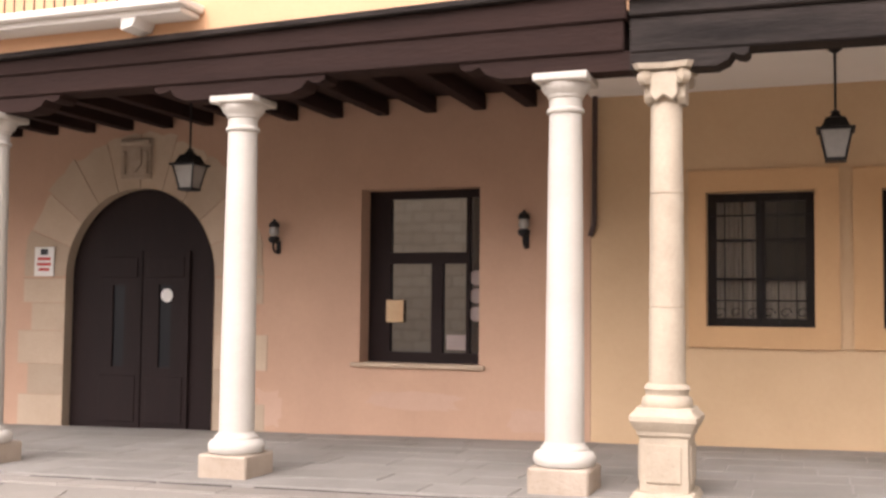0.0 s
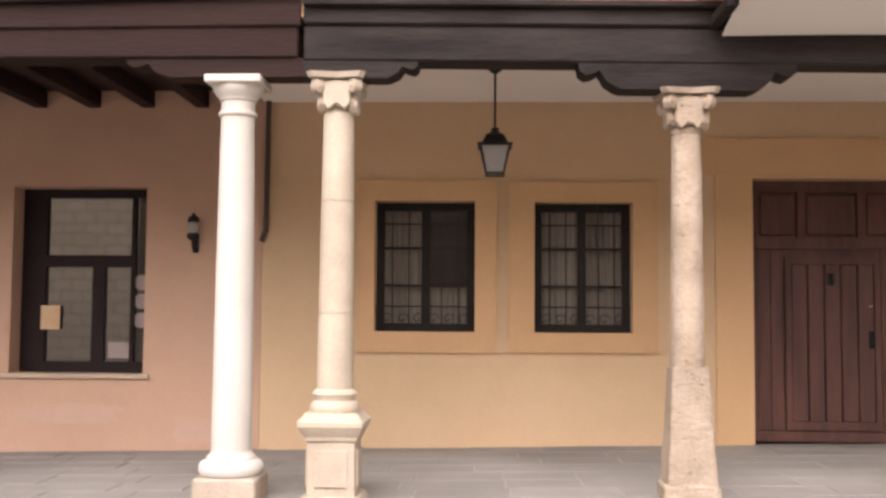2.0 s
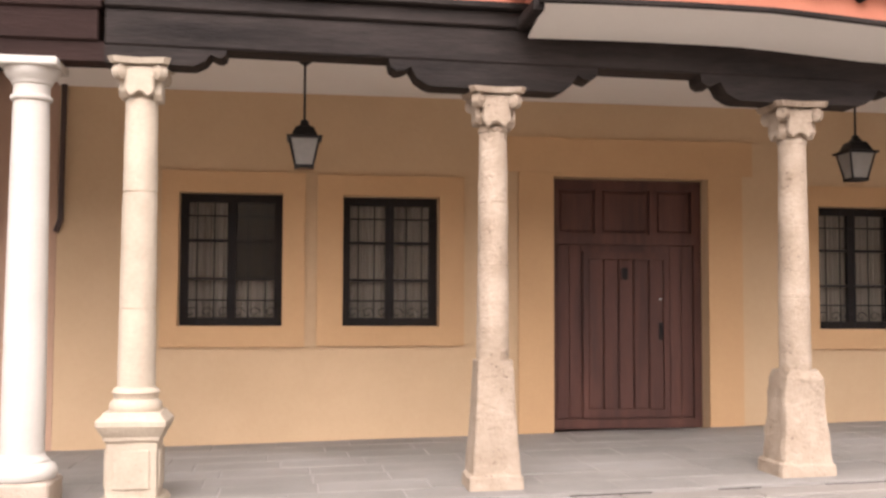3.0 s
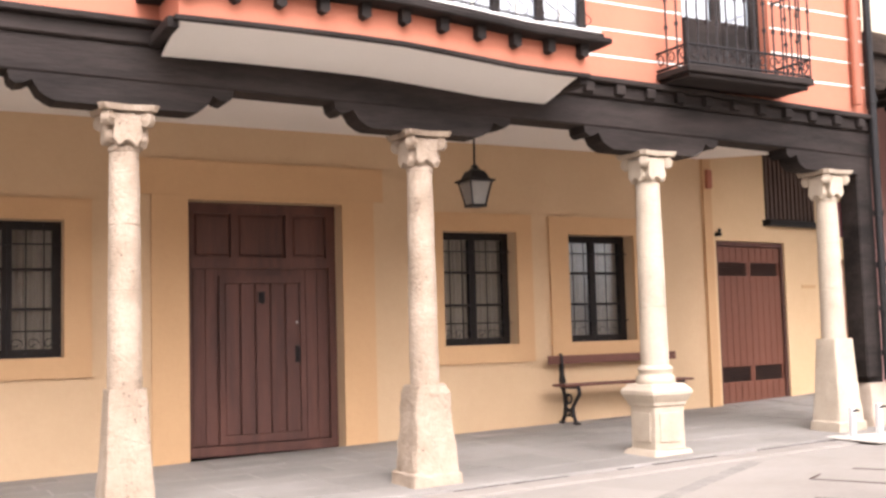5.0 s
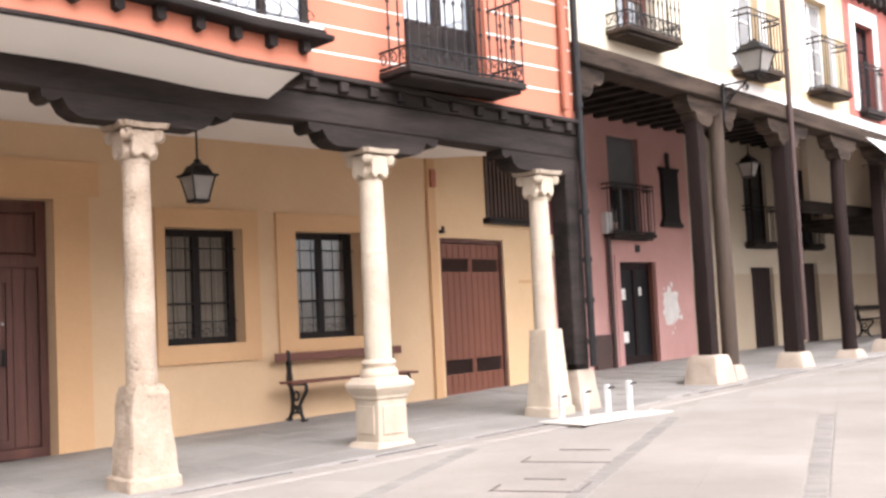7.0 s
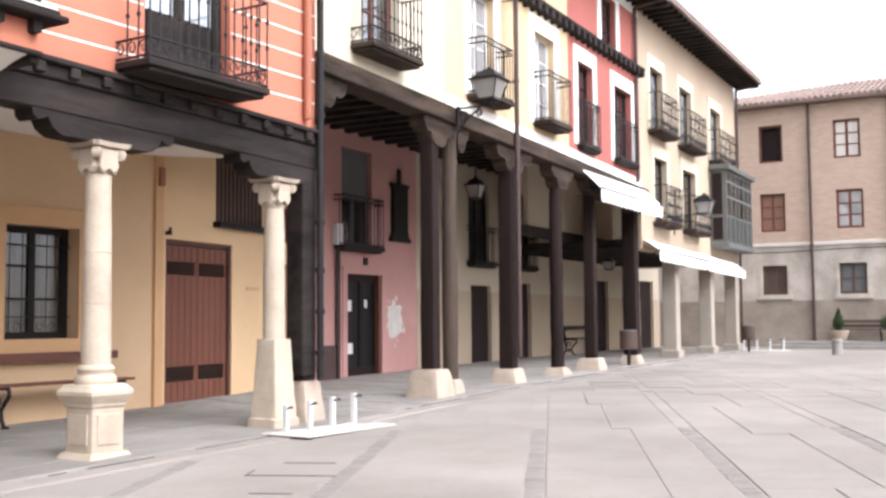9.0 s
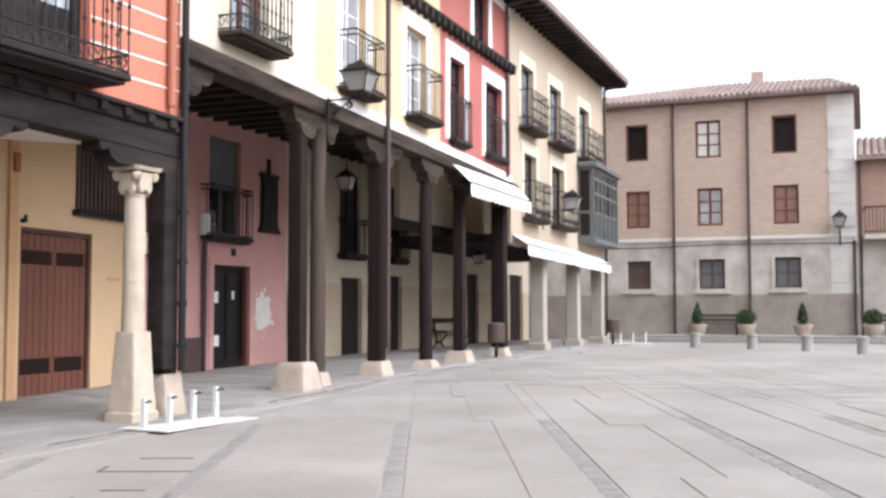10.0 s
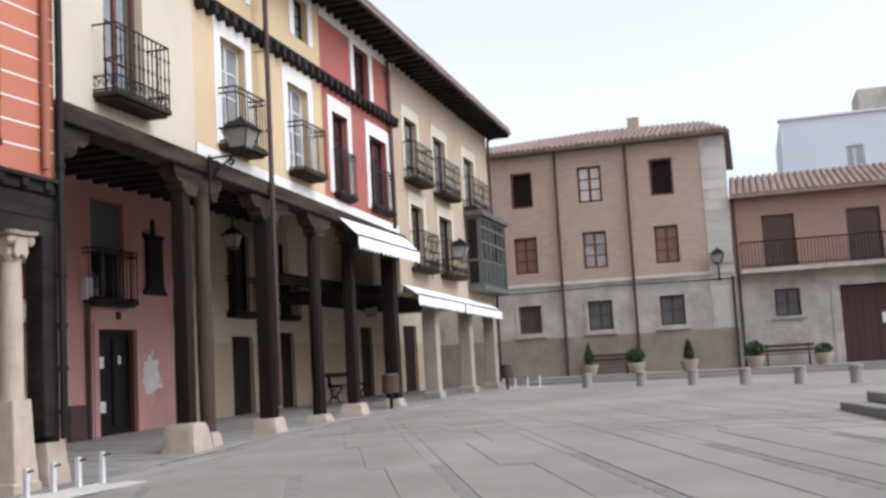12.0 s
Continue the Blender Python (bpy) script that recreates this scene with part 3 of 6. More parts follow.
    part("porch_ceiling", boxes((-17.0, -2.26, LINE + 0.17, 0.0, 4.245, 4.30)), "brown_timber", h)
    bm = bmesh.new()
    sheet_wall(bm, -17.0, -1.255, 4.10, 7.2, LINE - 0.17, LINE + 0.2, [])
    part("upper_wall", bm, "peach_plaster", h, "peach plastered upper storey")
    b = new("balcony")
    b.parent = h
    b["label"] = "white moulded balcony slab"
    bm = boxes((-10.6, -5.62, LINE - 0.62, LINE - 0.17, 4.60, 4.68), (-10.55, -5.67, LINE - 0.52, LINE - 0.17, 4.54, 4.60), bevel=0.015)
    part("slab", bm, "white_plaster", b)
    part("bracket", prism(bmesh.new(), [(-6.40, 4.54), (-6.22, 4.54), (-6.26, 4.45), (-6.40, 4.42)], LINE - 0.5, LINE - 0.17), "white_plaster", b)
    bm = bmesh.new()
    for i in range(37):
        rod(bm, (-10.5 + i * 0.132, LINE - 0.56, 4.68), (-10.5 + i * 0.132, LINE - 0.56, 5.62), 0.009, 5)
    part("baluster", bm, "iron", b)
    part("handrail", boxes((-10.55, -5.67, LINE - 0.585, LINE - 0.535, 5.62, 5.65)), "iron", b)
    b.location.z = -0.15


build_pink_porch()


# ---------------------------------------------------------------- the house with yellow arcade and coral front
WINDOWS = ((-0.85, 0.375, 1.27, 2.87), (1.10, 2.285, 1.27, 2.86), (7.26, 8.46, 1.24, 2.84), (9.365, 10.58, 1.235, 2.83))
BIG_DOOR = (3.73, 5.765, -0.6, 3.155)


def build_coral_house():
    h = thing("coral_house", FRONT, "house with yellow arcade wall and coral upper storey striped in white", "house")
    bm = bmesh.new()
    sheet_wall(bm, -2.245, 12.08, -0.6, 4.5, 0.0, 0.5, [*WINDOWS, BIG_DOOR])
    part("wall", bm, "yellow_plaster", h)
    for (a, b, c, d), (p, q, r, s) in zip(WINDOWS, ((-1.05, 0.645, 1.02, 3.125), (0.79, 2.59, 1.03, 3.11), (7.12, 8.72, 0.985, 3.10), (9.03, 10.90, 1.01, 3.09))):
        surround(h, p, q, r, s, (a, b, c, d), 0.0, "ochre_plaster", 0.045)
        w = casement(h, a, b, c, d, 0.21, "black_paint", "clear_pane", cols=2, rows=3, rail=0.10, bar=0.035, label="iron-framed window with thin grille over pale curtains")
        for k in range(1, 6):
            x = a + (b - a) * k / 6
            part("grille_bar", rod(bmesh.new(), (x, 0.16, c + 0.02), (x, 0.16, d - 0.02), 0.008, 6), "iron", w)
        for z in (c + 0.30, d - 0.28):
            part("grille_rail", boxes((a, b, 0.151, 0.169, z, z + 0.018)), "iron", w)
        for k in range(6):
            x, z = a + 0.14 + (b - a - 0.28) * k / 5, c + 0.16
            pts = [(x + 0.075 * math.cos(t * 0.7) * (1 - t / 12), 0.16, z + 0.075 * math.sin(t * 0.7) * (1 - t / 12)) for t in range(10)]
            part("grille_scroll", tube(bmesh.new(), pts, 0.006, 4), "iron", w)
        # gathered curtains close behind the glass; one is cut low to imitate a dark reflection above
        mid = (a + b) / 2
        for p, q in ((a + 0.03, mid - 0.02), (mid + 0.02, b - 0.03)):
            head = c + 0.55 if a < -0.5 and p > mid else d - 0.01
            n = 48
            bm = bmesh.new()
            cols = [[bm.verts.new((p + (q - p) * k / n, 0.345 + 0.028 * math.sin(k * 0.95 + a) + 0.012 * math.sin(k * 2.3), z)) for z in (c + 0.01, head)] for k in range(n + 1)]
            for v0, v1 in zip(cols, cols[1:]):
                bm.faces.new((v0[0], v1[0], v1[1], v0[1]))
            part("curtain", bm, "brown_curtain", w)
        # flat sheet coloured dark in place of the shade inside the room
        part("room", boxes((a - 0.05, b + 0.05, 0.48, 0.49, c - 0.05, d + 0.05)), "dark_wood_and_unlit", w)
    # big door with plaster surround
    surround(h, 3.28, 6.22, -0.5, 3.20, BIG_DOOR, 0.0, "ochre_plaster")
    part("door_head", boxes((3.13, 6.36, -0.034, 0.004, 3.202, 3.645)), "ochre_plaster", h)
    door = new("wooden_door")
    door.parent = h
    door["label"] = "large reddish brown panelled door with a wicket"
    a, b, z0, z1 = 3.735, 5.76, ground_at(4.7) + 0.03, 3.15
    y = 0.22
    part("leaf", boxes((a, b, y + 0.05, y + 0.10, z0, z1)), "door_wood", door)
    part("backing", boxes((a - 0.1, b + 0.1, 0.505, 0.52, -0.5, z1 + 0.1)), "dark_wood_and_unlit", door)
    bm = bmesh.new()
    sheet_wall(bm, a, b, z0, z1, y, y + 0.052, [(a + 0.13, a + 0.60, 2.46, 3.02), (a + 0.70, a + 1.33, 2.46, 3.02), (a + 1.43, b - 0.13, 2.46, 3.02), (a + 0.10, b - 0.10, z0 + 0.12, 2.32)])
    part("door_frame", bm, "door_wood", door)
    for p, q in ((a + 0.15, a + 0.58), (a + 0.72, a + 1.31), (a + 1.45, b - 0.15)):
        part("panel", boxes((p, q, y + 0.02, y + 0.05, 2.49, 2.99), bevel=0.012), "door_wood", door)
    for p, q in ((a + 0.11, a + 0.26), (a + 0.27, a + 0.42), (b - 0.42, b - 0.27), (b - 0.26, b - 0.11)):
        part("plank", boxes((p, q, y + 0.03, y + 0.05, z0 + 0.13, 2.31), bevel=0.006), "door_wood", door)
    bm = bmesh.new()
    wa, wb, wz = a + 0.44, b - 0.44, 2.22
    sheet_wall(bm, wa, wb, z0 + 0.14, wz, y - 0.012, y + 0.05, [(wa + 0.07, wb - 0.07, z0 + 0.24, wz - 0.09)])
    part("wicket_frame", bm, "door_wood", door)
    for i in range(5):
        p = wa + 0.07 + (wb - wa - 0.14) * i / 5
        q = wa + 0.07 + (wb - wa - 0.14) * (i + 1) / 5
        part("plank", boxes((p + 0.006, q - 0.006, y - 0.002, y + 0.05, z0 + 0.24, wz - 0.09), bevel=0.01), "door_wood", door)
    bm = bmesh.new()
    bmesh.ops.create_cone(bm, cap_ends=True, segments=12, radius1=0.013, radius2=0.013, depth=0.03, matrix=pose(wb - 0.12, y - 0.015, 1.62, 90, 0, 0))
    part("lock", bm, "white_metal", door)
    bm = boxes((wb - 0.14, wb - 0.09, y - 0.02, y, 1.10, 1.32), bevel=0.004)
    tube(bm, [(wb - 0.115, y - 0.02, 1.3), (wb - 0.115, y - 0.06, 1.27), (wb - 0.115, y - 0.06, 1.15), (wb - 0.115, y - 0.02, 1.12)], 0.009)
    part("handle", bm, "iron", door)
    bm = boxes((a + 0.95, a + 1.03, y - 0.03, y - 0.004, 1.88, 2.02), bevel=0.006)
    tube(bm, [(a + 0.99, y - 0.03, 2.0), (a + 0.99, y - 0.06, 1.95), (a + 0.99, y - 0.05, 1.86)], 0.012)
    part("knocker", bm, "iron", door)
    # arcade ceiling
    bm = bmesh.new()
    outline = [(-2.24, LINE + 0.15), (11.45, LINE + 0.15), (12.9, -0.8), (12.0, 0.0), (-2.24, 0.0)]
    lo = [bm.verts.new((x, yy, 4.10)) for x, yy in outline]
    hi = [bm.verts.new((x, yy, 4.2)) for x, yy in outline]
    bm.faces.new(lo[::-1]), bm.faces.new(hi)
    for i in range(len(lo)):
        k = (i + 1) % len(lo)
        bm.faces.new((lo[i], lo[k], hi[k], hi[i]))
    part("arcade_ceiling", bm, "white_plaster", h, "white plastered arcade ceiling")
    # beams along the columns
    s = -0.0115
    bm = boxes((-1.25, 11.45, LINE - 0.16, LINE + 0.16, 3.70, 4.02), bevel=0.015)
    lean(part("main_beam", bm, "black_timber", h, "black stained timber beam on the columns"), s)
    lean(part("upper_beam", boxes((-1.25, 11.40, LINE - 0.20, LINE + 0.16, 4.02, 4.17), bevel=0.015), "black_timber", h), s)
    lean(part("ledger", boxes((-1.25, 11.40, LINE - 0.27, LINE + 0.1, 4.17, 4.23), bevel=0.01), "black_timber", h), s)
    x = 6.95
    while x < 11.4:
        lean(part("joist_end", boxes((x - 0.06, x + 0.06, LINE - 0.26, LINE - 0.16, 4.05, 4.165), bevel=0.01), "black_timber", h), s)
        x += 0.42
    for cx, half in ((-0.93, 0.70), (2.12, 0.95), (5.02, 0.98), (7.88, 0.95), (10.72, 0.80)):
        out = bracket_outline(cx, half, 3.47, 3.70) if cx > 0 else bracket_outline(cx, half, 3.55, 3.70)
        if cx < 0:
            out = [(max(q, -1.25), z) for q, z in out]
        if cx > 10:
            out = [(min(q, 11.4), z) for q, z in out]
        lean(part("bracket", prism(bmesh.new(), out, LINE - 0.145, LINE + 0.145), "black_timber", h), s)
    # upper storey
    bm = bmesh.new()
    sheet_wall(bm, -1.25, 11.37, 4.08, 8.4, LINE - 0.15, LINE + 0.25, [(8.36, 9.72, 4.30, 6.9), (2.75, 6.55, 4.42, 7.4)])
    part("upper_wall", bm, "coral_plaster", h, "coral plastered upper storey")
    for i in range(12):
        z = 4.40 + 0.302 * i
        spans = [(-1.25, 2.72), (6.62, 8.34), (9.74, 11.37)]
        for p, q in spans:
            part("white_stripe", boxes((p, q, LINE - 0.153, LINE - 0.148, z, z + 0.022)), "white_plaster", h)
    # bay window
    bay = new("bay_window")
    bay.parent = h
    bay["label"] = "glazed timber bay with coral band and white underside"
    f = LINE - 0.85
    bm = bmesh.new()
    low = [bm.verts.new(q) for q in ((2.42, f + 0.02, 4.02), (6.42, f + 0.02, 4.02), (6.42, LINE - 0.15, 3.86), (2.42, LINE - 0.15, 3.86))]
    up = [bm.verts.new((q.co.x, q.co.y, q.co.z + 0.02)) for q in low]
    bm.faces.new(low), bm.faces.new(up[::-1])
    for i in range(4):
        bm.faces.new((low[i], low[(i + 1) % 4], up[(i + 1) % 4], up[i]))
    part("soffit", bm, "white_plaster", bay)
    part("band", boxes((2.40, 6.46, f, f + 0.06, 4.035, 4.30)), "coral_plaster", bay)
    for p in (2.40, 6.40):
        part("side_band", boxes((p, p + 0.06, f + 0.06, LINE - 0.15, 4.035, 4.30)), "coral_plaster", bay)
    part("base_trim", boxes((2.36, 6.50, f - 0.03, f + 0.03, 3.99, 4.034), bevel=0.006), "black_timber", bay)
    for p in (2.36, 6.46):
        part("side_beam", boxes((p - 0.05, p + 0.05, f + 0.03, LINE - 0.15, 3.93, 4.033), bevel=0.01), "black_timber", bay)
    for i in range(11):
        p = 2.47 + i * 0.392
        part("corbel", prism(bmesh.new(), [(p - 0.045, 4.31), (p + 0.045, 4.31), (p + 0.045, 4.19), (p, 4.165), (p - 0.045, 4.19)], f - 0.10, f - 0.001), "black_timber", bay)
    bm = boxes((2.20, 6.66, f - 0.20, LINE - 0.15, 4.31, 4.37), (2.26, 6.60, f - 0.15, LINE - 0.15, 4.37, 4.42), bevel=0.012)
    part("cornice", bm, "black_timber", bay)
    part("white_trim", boxes((2.28, 6.58, f - 0.13, f - 0.02, 4.421, 4.45), bevel=0.008), "white_plaster", bay)
    n = 8
    for i in range(n + 1):
        p = 2.42 + (6.46 - 2.42) * i / n
        part("post", boxes((p - 0.045, p + 0.045, f + 0.02, f + 0.11, 4.45, 6.9), bevel=0.008), "black_timber", bay)
    for i in range(n):
        p, q = 2.42 + (6.46 - 2.42) * i / n + 0.045, 2.42 + (6.46 - 2.42) * (i + 1) / n - 0.045
        part("pane", boxes((p, q, f + 0.06, f + 0.068, 4.45, 6.9)), "sky_pane", bay)
        m = (p + q) / 2
        part("glazing_bar", boxes((m - 0.014, m + 0.014, f + 0.04, f + 0.09, 4.45, 6.9)), "white_wood", bay)
    for p in (2.42, 6.42):
        part("side_pane", boxes((p, p + 0.02, f + 0.11, LINE - 0.15, 4.45, 6.9)), "sky_pane", bay)
    bm = boxes((2.40, 6.48, f - 0.01, f + 0.12, 6.9, 7.1), bevel=0.01)
    part("head", bm, "black_timber", bay)
    bm = bmesh.new()
    for i in range(22):
        p = 2.5 + i * 0.187
        pts = [(p + 0.09 * math.sin(t * 0.8), f - 0.05, 4.50 + 0.035 * t) for t in range(14)]
        tube(bm, pts, 0.006, 4)
    box(bm, 2.42, 6.46, f - 0.058, f - 0.042, 4.50, 4.515), box(bm, 2.42, 6.46, f - 0.058, f - 0.042, 4.98, 4.995)
    part("scroll_rail", bm, "iron", bay)
    part("cover", boxes((2.40, 6.48, f, LINE - 0.15, 7.1, 7.16)), "black_timber", bay)
    for o in bay.children:
        sag(lean(o, -0.012))
    bay.location.z = 0.075
    # balcony with its glazed door
    door = casement(h, 8.36, 9.72, 4.30, 6.9, LINE + 0.0, "black_timber", "sky_pane", cols=2, rows=1, rail=0.14, name="balcony_door", label="black timber balcony door")
    for p, q in ((8.53, 8.96), (9.12, 9.55)):
        part("kick_panel", boxes((p, q, LINE - 0.01, LINE + 0.05, 4.44, 5.05), bevel=0.012), "black_timber", door)
    build_balcony(h, 8.08, 9.99, LINE - 0.15, 4.14, 0.55, tall=1.05, posts=14, scroll=True)
    # pipes at the corner
    bm = bmesh.new()
    rod(bm, (11.13, LINE - 0.22, 4.16), (11.13, LINE - 0.22, 8.4), 0.055, 12)
    part("drainpipe", bm, "coral_pipe", h)
    bm = bmesh.new()
    rod(bm, (11.36, LINE - 0.25, 0.70), (11.36, LINE - 0.25, 8.4), 0.05, 12)
    for z in (1.0, 1.55, 2.1, 2.75, 4.2):
        rod(bm, (11.36, LINE - 0.25, z), (11.36, LINE - 0.25, z + 0.07), 0.066, 12)
    part("drainpipe", bm, "iron", h)
    bm = bmesh.new()
    tube(bm, [(-2.18, -0.07, 4.1), (-2.19, -0.07, 2.5), (-2.24, -0.07, 2.36)], 0.035, 8)
    part("downpipe", bm, "pipe", h)
    part("roof", boxes((-1.4, 11.5, LINE - 0.7, 6.0, 8.4, 8.55), bevel=0.02), "roof_tile", h)
    part("corner_post", boxes((11.14, 11.42, LINE - 0.14, LINE + 0.16, 0.72, 4.0), bevel=0.02), "black_timber", h)


def build_balcony(parent, x0, x1, y, z, deep, tall=1.0, posts=13, scroll=False, slab="black_timber"):
    """An iron balcony: slab with moulded edge, balusters, rails and scrollwork."""
    b = new("balcony")
    b.parent = parent
    f = y - deep
    bm = boxes((x0, x1, f, y - 0.002, z + 0.05, z + 0.13), (x0 + 0.05, x1 - 0.05, f + 0.05, y - 0.002, z, z + 0.05), bevel=0.012)
    part("slab", bm, slab, b)
    r = 0.011
    e = 0.03
    spots = [(x0 + e + (x1 - x0 - 2 * e) * i / (posts - 1), f + e) for i in range(posts)]
    n = max(int(deep / 0.14), 2)
    spots += [(x, f + e + (deep - e) * i / n) for x in (x0 + e, x1 - e) for i in range(1, n)]
    bm = bmesh.new()
    rod(bm, (0, 0, z + 0.13), (0, 0, z + 0.13 + tall), r, 5)
    if scroll:
        for zz in (0.45, 0.75):
            rod(bm, (0, 0, z + 0.13 + tall * zz), (0, 0, z + 0.17 + tall * zz), r * 2.1, 6)
    first = part("baluster", bm, "iron", b)
    first.location = (*spots[0], 0)
    for q in spots[1:]:
        o = new("baluster", first.data)
        o.parent = b
        o.location = (*q, 0)
    top = z + 0.13 + tall
    for a in (top, z + 0.16, z + 0.36 if scroll else top - 0.1):
        part("handrail" if a == top else "rail", tube(bmesh.new(), [(x0 + e, y, a), (x0 + e, f + e, a), (x1 - e, f + e, a), (x1 - e, y, a)], r * 1.5, 6), "iron", b)
    if scroll:
        k = max(int((x1 - x0) / 0.16), 4)
        for i in range(k):
            x = x0 + e + (x1 - x0 - 2 * e) * (i + 0.5) / k
            side = 1 if i % 2 else -1
            pts = [(x + side * 0.075 * math.cos(t * 0.75) * (1 - t / 14), f + e, z + 0.26 + 0.085 * math.sin(t * 0.75) * (1 - t / 14)) for t in range(11)]
            part("scroll", tube(bmesh.new(), pts, 0.009, 4), "iron", b)
        for x in (x0 + e, x1 - e):
            for i in range(3):
                yy = f + e + deep * (i + 0.5) / 3
                pts = [(x, yy + 0.075 * math.cos(t * 0.75) * (1 - t / 14), z + 0.26 + 0.085 * math.sin(t * 0.75) * (1 - t / 14)) for t in range(11)]
                part("scroll", tube(bmesh.new(), pts, 0.009, 4), "iron", b)
    return b


build_coral_house()
# the porch and all above it stand in the columns' line
for house in (pink_house, bpy.data.objects["coral_house"]):
    for o in house.children:
        pieces = [q for q in (o, *o.children) if q.type == "MESH"]
        if max(v.co.y for q in pieces for v in q.data.vertices) < LINE + 0.5:
            o.location.x += ALONG
            if house.name == "coral_house" and o.name.split(".")[0] in ("main_beam", "upper_beam", "ledger", "joist_end", "bracket", "upper_wall"):
                settle(o)
            elif house.name == "coral_house" and o.name.split(".")[0] == "balcony":
                o.location.z -= 0.03


# ---------------------------------------------------------------- columns
def smooth_block(half, height):
    bm = bmesh.new()
    box(bm, -half, half, -half, half, 0, height, bevel=0.02)
    return bm


def white_column(u, label):
    """A smooth turned column on a square plinth."""
    m = FRONT @ pose(u + ALONG, LINE, 0)
    g = ground_at(m.translation.x) - 0.03
    c = thing("stone_column", m @ pose(0, 0, g), label, "column", "arcade columns")
    t = 3.575 - g
    part("plinth", smooth_block(0.345, 0.29), "limestone", c, "square limestone plinth")
    b = lathe(bmesh.new(), [(0.29, 0.29), (0.335, 0.30), (0.355, 0.335), (0.355, 0.37), (0.33, 0.41), (0.275, 0.43), (0.27, 0.455), (0.245, 0.465), (0.225, 0.50)], seg=36)
    smooth(part("base", b, "pale_stone", c))
    n = 12
    a = t - 0.345
    prof = [(0.222 - 0.036 * (i / n) ** 1.6, 0.50 + (a - 0.50) * i / n) for i in range(n + 1)]
    smooth(part("shaft", lathe(bmesh.new(), prof, seg=40), "pale_stone", c))
    cap = lathe(bmesh.new(), [(0.186, a), (0.212, a + 0.006), (0.218, a + 0.024), (0.212, a + 0.042), (0.190, a + 0.05), (0.188, a + 0.135), (0.208, a + 0.142), (0.212, a + 0.16), (0.225, a + 0.175), (0.262, a + 0.205), (0.285, a + 0.245), (0.288, a + 0.275)], seg=36)
    smooth(part("capital", cap, "pale_stone", c), 30)
    part("abacus", boxes((-0.315, 0.315, -0.315, 0.315, t - 0.072, t - 0.002), bevel=0.012), "pale_stone", c)
    return slim(c, 0.795)


def scroll_capital(c, r, low, high, material, seed):
    """A worn capital: bell, shields on four sides and corner scrolls under a thin slab."""
    rng = random.Random(seed)
    k = new("capital")
    k.parent = c
    h = high - low
    smooth(part("bell", lathe(bmesh.new(), [(r, low - 0.03), (r * 1.16, low - 0.02), (r * 1.16, low + 0.015), (r * 0.98, low + 0.03), (r * 0.95, low + h * 0.4), (r * 1.0, low + h * 0.75), (r * 1.15, high - 0.04)], seg=28), material, k), 30)
    top = bmesh.new()
    w = 0.30
    outline = []
    for i in range(4):
        a = math.pi / 4 + i * math.pi / 2
        b = a + math.pi / 4
        outline += [(w * 1.36 * math.cos(a - 0.10), w * 1.36 * math.sin(a - 0.10)), (w * 1.36 * math.cos(a + 0.10), w * 1.36 * math.sin(a + 0.10)), (w * 0.86 * math.cos(b), w * 0.86 * math.sin(b))]
    lo = [top.verts.new((x * 0.96, y * 0.96, high - 0.05)) for x, y in outline]
    hi = [top.verts.new((x * 1.04, y * 1.04, high - 0.002)) for x, y in outline]
    top.faces.new(lo[::-1]), top.faces.new(hi)
    for i in range(len(lo)):
        j = (i + 1) % len(lo)
        top.faces.new((lo[i], lo[j], hi[j], hi[i]))
    part("abacus", top, material, k)
    for i in range(4):
        bm = bmesh.new()
        a = math.pi / 4 + i * math.pi / 2
        cx, cy = 0.292 * math.cos(a), 0.292 * math.sin(a)
        m = Matrix.Translation((cx, cy, high - 0.115)) @ Matrix.Rotation(a, 4, "Z")
        for rr, dd in ((0.066, 0.10), (0.042, 0.125), (0.020, 0.15)):
            bmesh.ops.create_cone(bm, cap_ends=True, segments=18, radius1=rr, radius2=rr, depth=dd, matrix=m @ Matrix.Rotation(radians(90), 4, "X"))
        tube(bm, [(cx, cy, high - 0.08), (cx * 0.6, cy * 0.6, high - 0.075)], 0.045, 8)
        smooth(part("volute", bm, material, k), 35)
        bm = bmesh.new()
        q = h * (0.92 + 0.1 * rng.random())
        out = [(-0.15, high - 0.07), (0.15, high - 0.07), (0.145, high - q * 0.55), (0.155, high - q * 0.80), (0.09, high - q * 0.98), (0.03, high - q * 0.86), (0.0, high - q * 0.83), (-0.03, high - q * 0.86), (-0.09, high - q * 0.98), (-0.155, high - q * 0.80), (-0.145, high - q * 0.55)]
        prism(bm, out, -0.225, -0.12)
        bmesh.ops.rotate(bm, verts=bm.verts, matrix=Matrix.Rotation(i * math.pi / 2, 3, "Z"))
        bmesh.ops.bevel(bm, geom=bm.edges[:], offset=0.012, segments=1, affect="EDGES")
        part("leaf_shield", bm, material, k)
    return k


def slim(c, k, capital=None):
    """Draws all parts of a column in towards its axis."""
    for o in c.children_recursive:
        if o.type == "MESH":
            s = capital if capital and o.parent is not c else k
            for v in o.data.vertices:
                v.co.x, v.co.y = v.co.x * s, v.co.y * s
    return c


def rough_up(ob, amount, size, seed):
    off = Vector((seed * 7.3, seed * 3.1, seed))
    for v in ob.data.vertices:
        n = noise.noise_vector((v.co + off) / size)
        v.co += n * amount
    return ob


def ring_block(levels, side=10, rise=10):
    """A four-sided block with enough points on its faces to be worn down."""
    bm = bmesh.new()
    rows = []
    for (a0, z0), (a1, z1) in zip(levels, levels[1:]):
        k = max(int(rise * (z1 - z0) / 0.8), 1)
